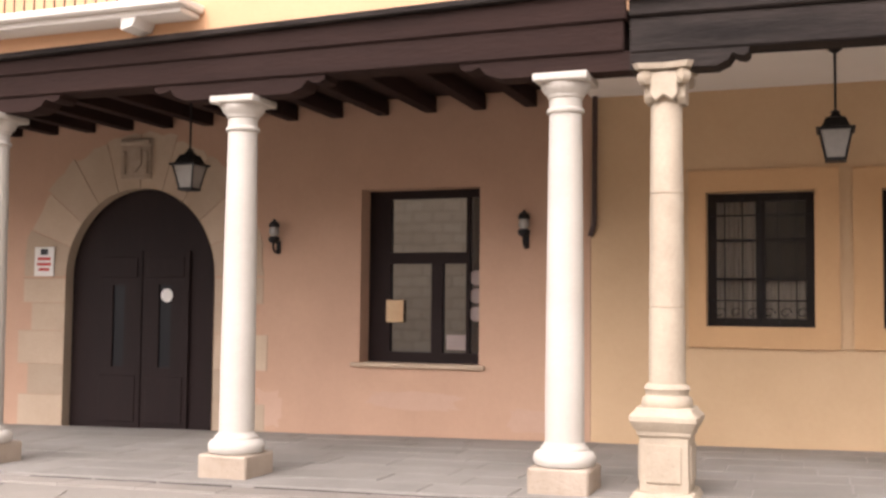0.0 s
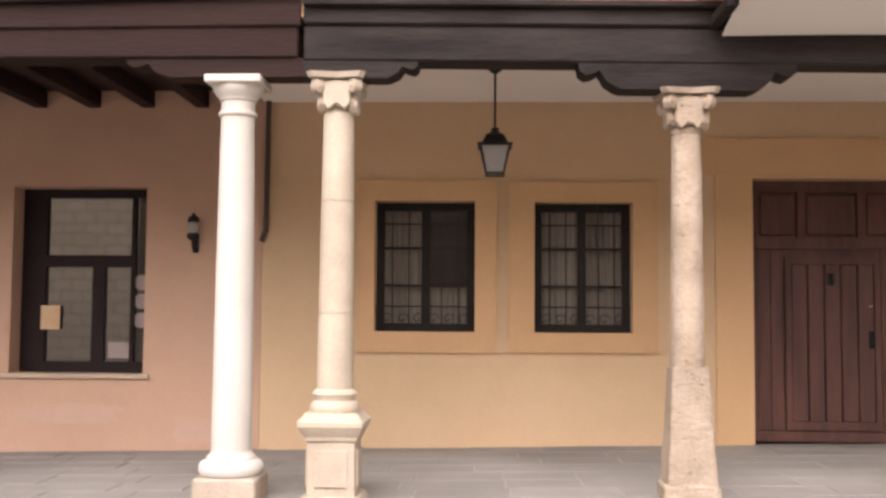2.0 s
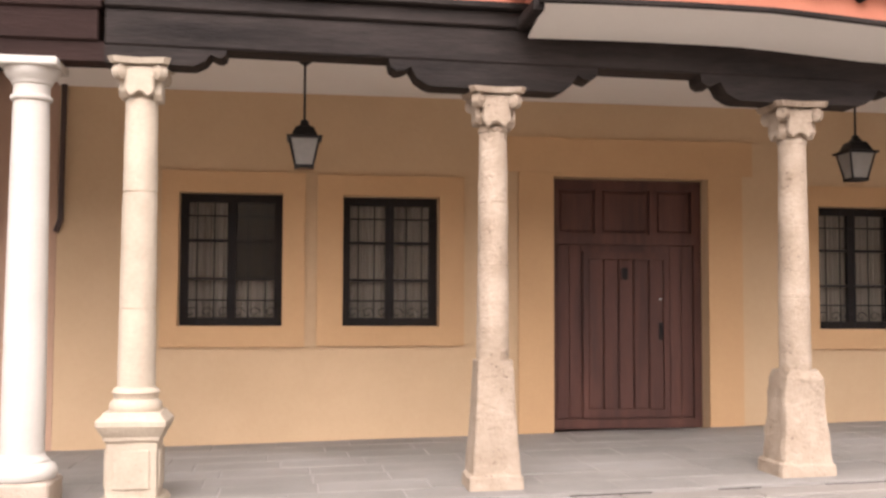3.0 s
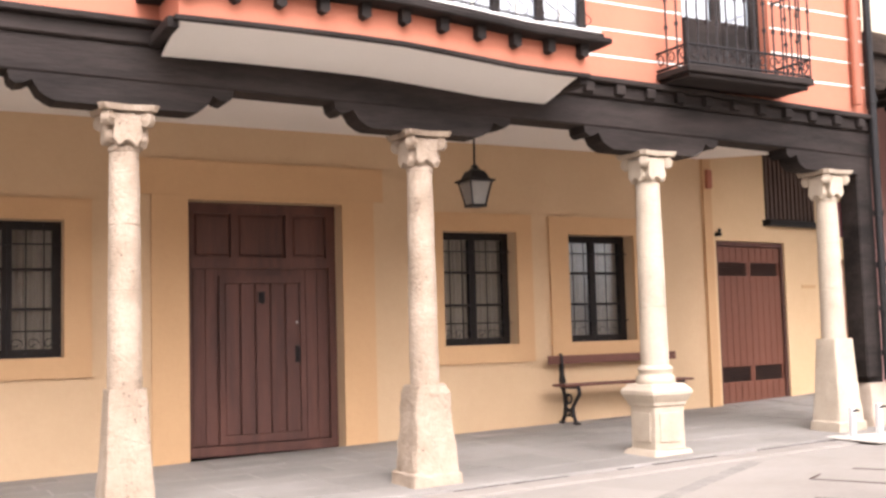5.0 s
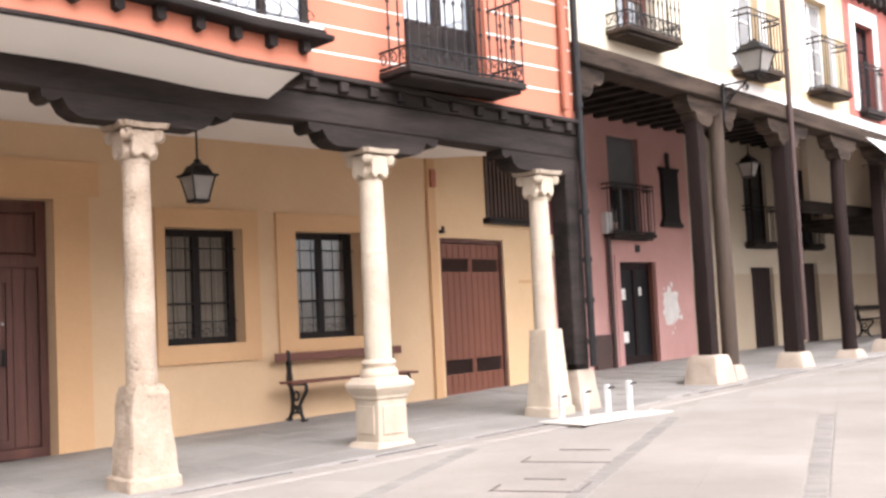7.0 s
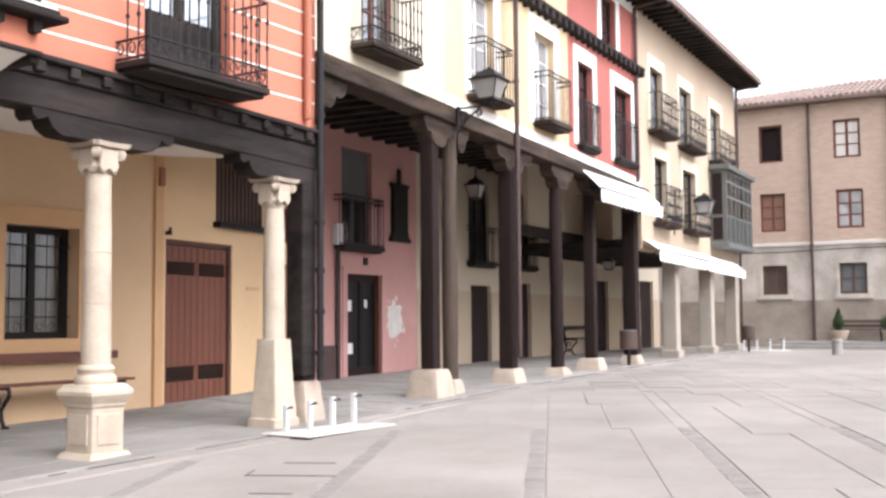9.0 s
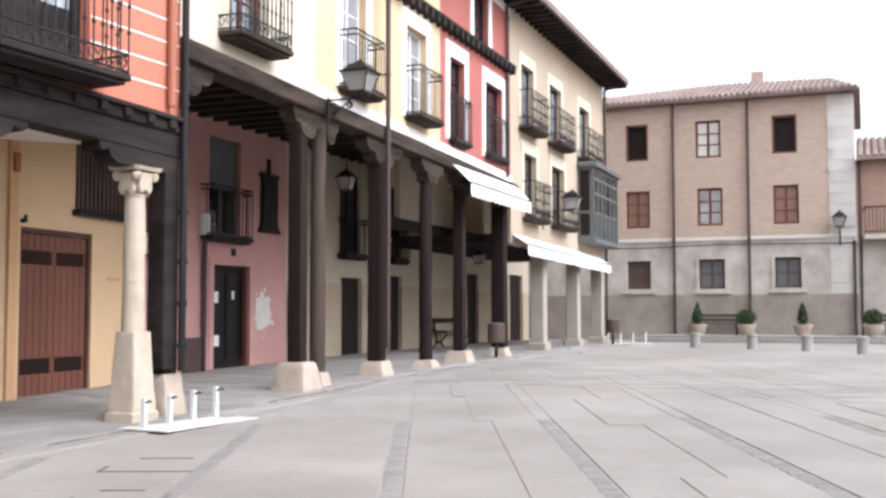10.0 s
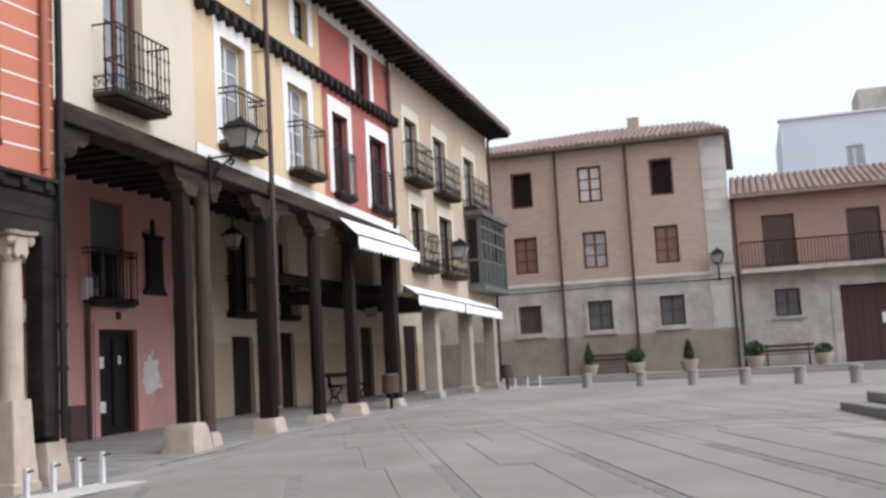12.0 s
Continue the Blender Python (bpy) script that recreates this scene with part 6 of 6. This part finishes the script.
        part("seat_slat", boxes((-length / 2, length / 2, y, y + 0.10, seat, seat + 0.035), bevel=0.008), wood, b)
    for k in range(slats_back):
        z = high - 0.12 - 0.17 * k
        part("back_slat", boxes((-length / 2 + 0.0, length / 2, -0.115 + 0.01 * k, -0.08 + 0.01 * k, z, z + 0.12), bevel=0.008), wood, b)
    for x in (-length / 2 + 0.22, length / 2 - 0.22):
        bm = bmesh.new()
        # cast upright with a swelling waist, then the scrolled feet
        up = [(0.028, seat - 0.05), (0.055, seat + 0.02), (0.062, seat + 0.08), (0.035, seat + 0.18), (0.045, seat + 0.22), (0.03, high - 0.06), (0.024, high + 0.01), (0.0, high + 0.035)]
        side = [(w, z) for w, z in up] + [(-w, z) for w, z in reversed(up[:-1])]
        for dx in (-0.02, 0.02):
            ring = [bm.verts.new((x + dx, -0.10 + w - 0.05 * (high - z), z)) for w, z in side]
            bm.faces.new(ring if dx > 0 else ring[::-1])
            if dx > 0:
                for k in range(len(ring)):
                    bm.faces.new((first[k], first[(k + 1) % len(ring)], ring[(k + 1) % len(ring)], ring[k]))
            first = ring
        tube(bm, [(x, -0.12, seat - 0.02), (x, -0.52, seat - 0.01)], 0.024, 8)
        tube(bm, [(x, -0.52, seat - 0.02), (x, -0.53, seat * 0.80), (x, -0.44, seat * 0.62), (x, -0.36, seat * 0.44), (x, -0.38, seat * 0.2), (x, -0.44, 0.0)], 0.028, 8)
        tube(bm, [(x, -0.14, seat - 0.02), (x, -0.17, seat * 0.7), (x, -0.18, seat * 0.45), (x, -0.15, seat * 0.2), (x, -0.08, 0.0)], 0.03, 8)
        tube(bm, [(x, -0.18, seat * 0.42), (x, -0.28, seat * 0.36), (x, -0.37, seat * 0.42)], 0.024, 6)
        for cy, cz, r in ((-0.27, seat * 0.66, 0.065), (-0.23, seat * 0.27, 0.04), (-0.33, seat * 0.27, 0.04)):
            tube(bm, [(x, cy + r * math.cos(t * 0.7), cz + r * math.sin(t * 0.7)) for t in range(10)], 0.018, 5)
        for y in (-0.08, -0.45):
            box(bm, x - 0.035, x + 0.035, y - 0.05, y + 0.05, 0.0, 0.025, bevel=0.006)
        part("iron_leg", bm, "iron", b)
    return b


mb = FRONT @ pose(10.03, -0.06, 0)
build_bench(mb @ pose(0, 0, ground_at(mb.translation.x) + 0.03), 2.35, "dark red wooden bench on scrolled black iron legs", slats_back=1, high=0.96, seat=0.53)
mb = ROW @ pose(20.8, 3.9, 0)
build_bench(mb @ pose(0, 0, ground_at(mb.translation.x) + 0.03), 2.5, "dark wooden bench on black iron legs in the timber arcade", wood="dark_wood_and_unlit", slats_back=1, high=0.9)


def build_bin(m, label):
    b = thing("litter_bin", m @ pose(0, 0, ground_at(m.translation.x) - 0.012), label, "bin", "litter bins")
    part("post", boxes((-0.05, 0.05, -0.03, 0.03, 0, 0.6)), "iron", b)
    part("drum", lathe(bmesh.new(), [(0.18, 0.42), (0.198, 0.44), (0.198, 0.88), (0.18, 0.90)], seg=20), "slate_blind", b)
    for i in range(16):
        a = 2 * math.pi * i / 16
        bm = bmesh.new()
        box(bm, -0.034, 0.034, -0.008, 0.008, 0.44, 0.88, bevel=0.003, m=pose(0.205 * math.cos(a), 0.205 * math.sin(a), 0, 0, 0, math.degrees(a) + 90))
        part("slat", bm, "shutter", b)


build_bin(ROW @ pose(14.05, -0.2, 0), "brown slatted litter bin on a post")
build_bin(pose(35.6, 8.75, 0), "brown slatted litter bin by the far rack")


def bike_rack(cx, cy, turn, n=4, label="white painted bicycle rack on pale base plates"):
    z = ground_at(cx)
    r = thing("bicycle_rack", pose(cx, cy, z, 0, 0, turn), label, "bicycle rack")
    for k in range(n // 2):
        x = -0.78 + 0.88 * k
        part("base_plate", boxes((x - 0.22, x + 0.64, -0.38, 0.38, 0.0, 0.02), bevel=0.005), "pale_stone", r)
    for i in range(n):
        x = -0.80 + 0.44 * i
        part("upright", boxes((x - 0.03, x + 0.03, 0.12, 0.18, 0.02, 0.36 + 0.02 * i), bevel=0.006), "white_metal", r)
        bm = bmesh.new()
        tube(bm, [(x, 0.13, 0.31 + 0.02 * i), (x - 0.04, 0.04, 0.335 + 0.02 * i), (x - 0.12, -0.06, 0.34 + 0.02 * i)], 0.014, 6)
        part("hook", bm, "iron", r)


bike_rack(11.0, 8.02, -4)
bike_rack(36.8, 8.4, -80, n=4)


# ---------------------------------------------------------------- far side: steps, pots, benches, bollards
def build_dais():
    bm = boxes((39.3, 42.05, -14.0, 8.9, 0.2, 0.44), bevel=0.015)
    tagged(part("step_lower", bm, "step_stone", None), "low grey stone step along the far houses", "step", kind="structure")
    bm = boxes((39.7, 42.05, -14.0, 8.6, 0.44, 0.55), bevel=0.015)
    tagged(part("step_upper", bm, "step_stone", None), "upper grey stone step along the far houses", "step", kind="structure")


build_dais()


def leaf_crown(bm, centre, rx, rz, count, rng, size=0.05, cone=False):
    for _ in range(count):
        while True:
            p = Vector((rng.uniform(-1, 1), rng.uniform(-1, 1), rng.uniform(-1, 1)))
            if 0.35 < p.length < 1.0:
                break
        if cone:
            s = 1 - 0.75 * (p.z + 1) / 2
            p.x, p.y = p.x * s, p.y * s
        p = Vector((p.x * rx, p.y * rx, p.z * rz)) * (0.85 + 0.25 * rng.random())
        m = Matrix.Translation(Vector(centre) + p) @ Euler((rng.uniform(0, 6.3), rng.uniform(0, 6.3), rng.uniform(0, 6.3))).to_matrix().to_4x4()
        q = [bm.verts.new(m @ Vector(c)) for c in ((-size, 0, 0), (0, -size * 0.5, 0.006), (size, 0, 0), (0, size * 0.5, 0.006))]
        bm.faces.new(q)


def planter(y, x, z, kind, seed):
    rng = random.Random(seed)
    words = {"cone": "stone planter with a clipped conical shrub", "ball": "stone planter with a round clipped shrub", "low": "stone planter with a low loose shrub"}[kind]
    p = thing("planter", pose(x, y, z), words, "planter", "planters on the step")
    prof = [(0.20, 0), (0.22, 0.03), (0.22, 0.07), (0.27, 0.12), (0.33, 0.34), (0.36, 0.36), (0.36, 0.42), (0.31, 0.42), (0.30, 0.38)]
    smooth(part("pot", lathe(bmesh.new(), prof, seg=20), "limestone", p), 30)
    part("soil", lathe(bmesh.new(), [(0.29, 0.37), (0.29, 0.39)], seg=16), "soil", p)
    bm = bmesh.new()
    rod(bm, (0, 0, 0.38), (0, 0, 0.62), 0.02, 6)
    part("stem", bm, "window_wood", p)
    bm = bmesh.new()
    if kind == "cone":
        leaf_crown(bm, (0, 0, 0.80), 0.27, 0.42, 900, rng, cone=True)
    elif kind == "ball":
        leaf_crown(bm, (0, 0, 0.68), 0.36, 0.30, 900, rng)
    else:
        leaf_crown(bm, (0, 0, 0.55), 0.34, 0.22, 420, rng)
    part("foliage", bm, "leaf", p)


for y, kind, seed in ((6.60, "cone", 1), (4.82, "ball", 2), (2.85, "cone", 3), (0.48, "ball", 4), (-1.90, "low", 5)):
    planter(y, 40.1, 0.55, kind, seed)
for y in (6.1, -0.7):
    build_bench(pose(41.75, y, 0.55, 0, 0, -90), 1.95, "weathered wooden bench against the far wall", wood="shutter", slats_back=2, high=0.80, seat=0.42)


def bollard(x, y):
    b = thing("bollard", pose(x, y, ground_at(x) - 0.012), "short round grey stone bollard", "bollard", "bollards")
    smooth(part("body", lathe(bmesh.new(), [(0.17, 0), (0.17, 0.03), (0.155, 0.06), (0.15, 0.38), (0.165, 0.40), (0.165, 0.45), (0.14, 0.48)], seg=18), "step_stone", b), 30)


for x, y in ((33.8, 5.65), (32.9, 3.80), (31.8, 2.15), (30.5, 0.64), (29.2, -0.80), (28.0, -2.1)):
    bollard(x, y)
g = ground_at(17) - 0.012
steps = thing("stone_steps", pose(17.6, -3.05, g, 0, 0, 12), "round-edged tiered grey stone steps in the square", "steps")
part("tread", boxes((-1.6, 1.6, -1.6, 1.6, 0, 0.17), bevel=0.02), "step_stone", steps)
part("tread", boxes((-1.25, 1.25, -1.25, 1.25, 0.17, 0.34), bevel=0.02), "step_stone", steps)


def cover(x, y, w, d, turn):
    """A recessed inspection cover: a paved lid in a thin iron frame."""
    c = thing("inspection_cover", pose(x, y, ground_at(x) + 0.002, 0, -math.degrees(math.atan(0.022)), turn), "paved inspection cover in a thin dark frame", "cover", "inspection covers")
    # the frame's rim shows in broken lengths
    rng = random.Random(int(x * 10))
    bm = bmesh.new()
    box(bm, -w / 2 - 0.011, -w / 2 + 0.011, -d / 2, d / 2, -0.004, 0.003)
    box(bm, -w / 2, -w / 2 + w * rng.uniform(0.55, 0.8), -d / 2 - 0.010, -d / 2 + 0.010, -0.004, 0.003)
    box(bm, -w / 2, -w / 2 + w * rng.uniform(0.3, 0.5), d / 2 - 0.010, d / 2 + 0.010, -0.004, 0.003)
    box(bm, w / 2 - 0.007, w / 2 + 0.007, -d / 2 + d * rng.uniform(0.1, 0.4), d / 2 - d * rng.uniform(0, 0.2), -0.004, 0.003)
    part("frame", bm, "pipe", c)


cover(8.25, 6.45, 0.75, 0.95, 24)
cover(6.85, 5.75, 0.55, 0.75, 24)


# ---------------------------------------------------------------- paving
TILT = -math.degrees(math.atan(0.022))


def slab_mesh(name, w, d, h, material, chamfer=0.004):
    bm = bmesh.new()
    frustum(bm, [(w / 2, d / 2, -h), (w / 2, d / 2, -chamfer), (w / 2 - chamfer, d / 2 - chamfer, 0)])
    me = bpy.data.meshes.new(name)
    bm.to_mesh(me)
    bm.free()
    me.materials.append(M[material])
    return me


def place_piece(name, me, parent, m):
    ob = new(name, me)
    ob.parent = parent
    ob.matrix_basis = m
    return ob


def arcade_edge(x):
    """Where the square's paving meets the arcade floor."""
    return 12.78 - 4.06 - 0.0395 * x if x < 11.6 else 8.85 - 0.52 + 0.0244 * (x - 10.5)


def build_arcade_floor():
    rng = random.Random(11)
    floor = part("floor_arcade", floor_base(FRONT, -17.0, 12.6, -4.02, 0.0, 24), "pale_joint", None)
    tagged(floor, "grey flagstone floor under the arcade", "floor", kind="structure")
    lengths = (0.72, 0.86, 1.0)
    meshes = {l: slab_mesh("flagstone", l - 0.014, 0.486, 0.03, "arcade_paving") for l in lengths}
    for row in range(8):
        u = -12.4 - rng.random()
        while u < 12.2:
            l = rng.choice(lengths)
            m = FRONT @ pose(u + l / 2, -3.76 + 0.5 * row, 0)
            x = m.translation.x
            k = pose(m.translation.x, m.translation.y, ground_at(x) + 0.036 + rng.uniform(-0.003, 0.003), rng.uniform(-0.2, 0.2), TILT + rng.uniform(-0.2, 0.2), -2.26)
            place_piece("flagstone", meshes[l], floor, k)
            u += l
    row_floor = part("floor_row", floor_base(ROW, 0.9, 27.5, -0.42, 4.0, 24), "pale_joint", None)
    tagged(row_floor, "grey flagstone floor under the timber arcade", "floor", kind="structure")
    bm = bmesh.new()
    for row in range(9):
        u = 0.9
        while u < 27:
            l = rng.choice(lengths)
            m = ROW @ pose(u + l / 2, -0.17 + 0.5 * row, 0)
            z = ground_at(m.translation.x) + 0.032 + rng.uniform(-0.003, 0.003)
            v0 = len(bm.verts)
            frustum(bm, [(l / 2 - 0.007, 0.243, -0.03), (l / 2 - 0.012, 0.238, 0.0)])
            bm.verts.ensure_lookup_table()
            bmesh.ops.transform(bm, matrix=pose(m.translation.x, m.translation.y, z, 0, -0.5, 1.4), verts=bm.verts[v0:])
            u += l
    tagged(part("flagstones", bm, "arcade_paving", row_floor), kind="stuff")


def floor_base(frame_m, u0, u1, y0, y1, n):
    bm = bmesh.new()
    rows = []
    for i in range(n + 1):
        u = u0 + (u1 - u0) * i / n
        a, b = frame_m @ Vector((u, y0, 0)), frame_m @ Vector((u, y1, 0))
        rows.append([bm.verts.new((p.x, p.y, ground_at(p.x) + dz)) for p, dz in ((a, -0.05), (a, 0.030), (b, 0.030), (b, -0.05))])
    for p, q in zip(rows, rows[1:]):
        for i in range(3):
            bm.faces.new((p[i], q[i], q[i + 1], p[i + 1]))
    return bm


build_arcade_floor()


def build_paving():
    """Slabs between narrow lines of setts, laid askew to the fronts."""
    rng = random.Random(21)
    turn = radians(24)
    ax, ay = Vector((math.cos(turn), math.sin(turn))), Vector((-math.sin(turn), math.cos(turn)))
    pitch, strip = 1.78, 0.20
    spots, setts, narrow = [], [], []
    for k in range(-8, 7):
        q0 = 0.29 + pitch * k + strip / 2
        p = -14.0 + rng.random()
        while p < 40:
            # a short run of slabs that shares one way of splitting the lane
            run, share = rng.choice((1.5, 2.0, 3.0)), rng.choice((0.36, 0.5, 0.62))
            for lane in range(2):
                wide = (pitch - strip) * (share if lane == 0 else 1 - share)
                q = q0 + (0 if lane == 0 else (pitch - strip) * share) + wide / 2
                left, s = run, p
                while left > 0.01:
                    l = left if left <= 1.0 else rng.choice((0.5, 0.75, 1.0))
                    if 0 < left - l < 0.5:
                        l = left - 0.5
                    c = ax * (s + l / 2) + ay * q
                    s, left = s + l, left - l
                    if -16 < c.x < 38 and c.y + 0.3 + 0.2 * l < arcade_edge(c.x) - 0.36 and c.y > -12:
                        spots.append((c.x, c.y, round(l, 3), round(wide, 4)))
            p += run
        # narrow stones carry the line on where the setts end
        for lo, hi in ((-14.0, 1.4), (13.3, 40.0)) if -4 <= k <= 2 else ((-14.0, 40.0),):
            p = lo
            while p < hi:
                c = ax * (p + 0.5) + ay * (0.29 + pitch * k)
                p += 1.0
                if -16 < c.x < 38 and c.y + 0.3 < arcade_edge(c.x) - 0.36 and c.y > -12:
                    narrow.append((c.x, c.y))
        p = 1.5
        while p < 13.2 and -4 <= k <= 2:
            c = ax * p + ay * (0.29 + pitch * k)
            if -10 < c.x < 15 and c.y < arcade_edge(c.x) - 0.5 and c.y > -6:
                setts.append((c.x, c.y))
            p += 0.082
    spots.sort(key=lambda s: (s[0] - 7.5) ** 2 + (s[1] - 4.5) ** 2)
    meshes = {}
    for x, y, l, w in spots[:300]:
        if (l, w) not in meshes:
            meshes[l, w] = slab_mesh("paving_slab", l - 0.005, w - 0.005, 0.03, "paving", 0.002)
    for x, y, l, w in spots[:300]:
        place_piece("paving_slab", meshes[l, w], ground, pose(x, y, ground_at(x) + rng.uniform(-0.0012, 0.001), rng.uniform(-0.08, 0.08), TILT + rng.uniform(-0.08, 0.08), 24))
    rest_v, rest_f = [], []
    for x, y, l, w in spots[300:]:
        tilt = TILT if x < 16 else -0.45
        add_slab(rest_v, rest_f, pose(x, y, ground_at(x) + rng.uniform(-0.0006, 0.0004), 0, tilt, 24), l / 2 - 0.0015, w / 2 - 0.0015, 0.0005)
    for x, y in narrow:
        add_slab(rest_v, rest_f, pose(x, y, ground_at(x) - 0.001, 0, TILT if x < 16 else -0.45, 24), 0.4995, strip / 2 - 0.0005, 0.0003)
    joined("paving_slabs", rest_v, rest_f, "paving", ground)
    v, f = [], []
    for x, y in setts:
        add_slab(v, f, pose(x, y, ground_at(x) + rng.uniform(-0.003, 0.004), rng.uniform(-2, 2), TILT + rng.uniform(-2, 2), 24 + rng.uniform(-4, 4)), 0.031 + rng.uniform(-0.004, 0.006), 0.088 + rng.uniform(-0.012, 0.008), 0.008)
    joined("setts", v, f, "sett", ground)
    # kerb stones along both arcades
    lengths = (0.9, 1.15, 1.4)
    meshes = {l: slab_mesh("kerb_stone", l - 0.012, 0.33, 0.06, "paving", 0.012) for l in lengths}
    x = -12.5
    while x < 36:
        l = rng.choice(lengths)
        m = pose(x + l / 2, arcade_edge(x + l / 2) - 0.17, ground_at(x + l / 2) + 0.012 + rng.uniform(-0.004, 0.004), 0, TILT if x < 16 else -0.45, -2.26 if x < 11.6 else 1.4)
        place_piece("kerb_stone", meshes[l], ground, m)
        x += l
    # dark broken strips paint the shadow in the gap where the kerb meets the arcade floor
    bm = bmesh.new()
    x = -12.5
    while x < 34:
        l = rng.uniform(0.15, 0.9)
        w = rng.uniform(0.008, 0.024)
        y0, y1 = arcade_edge(x) + 0.012, arcade_edge(x + l) + 0.012
        g0, g1 = ground_at(x) + 0.015, ground_at(x + l) + 0.015
        top = [bm.verts.new(q) for q in ((x, y0 - w / 2, g0), (x + l, y1 - w / 3, g1), (x + l, y1 + w / 2, g1), (x, y0 + w / 3, g0))]
        low = [bm.verts.new((v.co.x, v.co.y, v.co.z - 0.03)) for v in top]
        bm.faces.new(top)
        for k in range(4):
            bm.faces.new((top[k], low[k], low[(k + 1) % 4], top[(k + 1) % 4]))
        x += l + rng.choice((0.0, 0.05, 0.25, 0.6))
    tagged(part("edge_gap", bm, "gap", ground), kind="stuff")


def add_slab(v, f, m, a, b, chamfer):
    n = len(v)
    for z, c in ((-0.03, 0.0), (-chamfer, 0.0), (0.0, chamfer)):
        v += [tuple(m @ Vector((sx * (a - c), sy * (b - c), z))) for sx, sy in ((-1, -1), (1, -1), (1, 1), (-1, 1))]
    for r in (0, 4):
        f += [(n + r + i, n + r + (i + 1) % 4, n + r + 4 + (i + 1) % 4, n + r + 4 + i) for i in range(4)]
    f.append((n + 8, n + 9, n + 10, n + 11))


def joined(name, v, f, material, parent):
    me = bpy.data.meshes.new(name)
    me.from_pydata(v, [], f)
    me.materials.append(M[material])
    ob = new(name, me)
    ob.parent = parent
    tagged(ob, kind="stuff")
    return ob


build_paving()
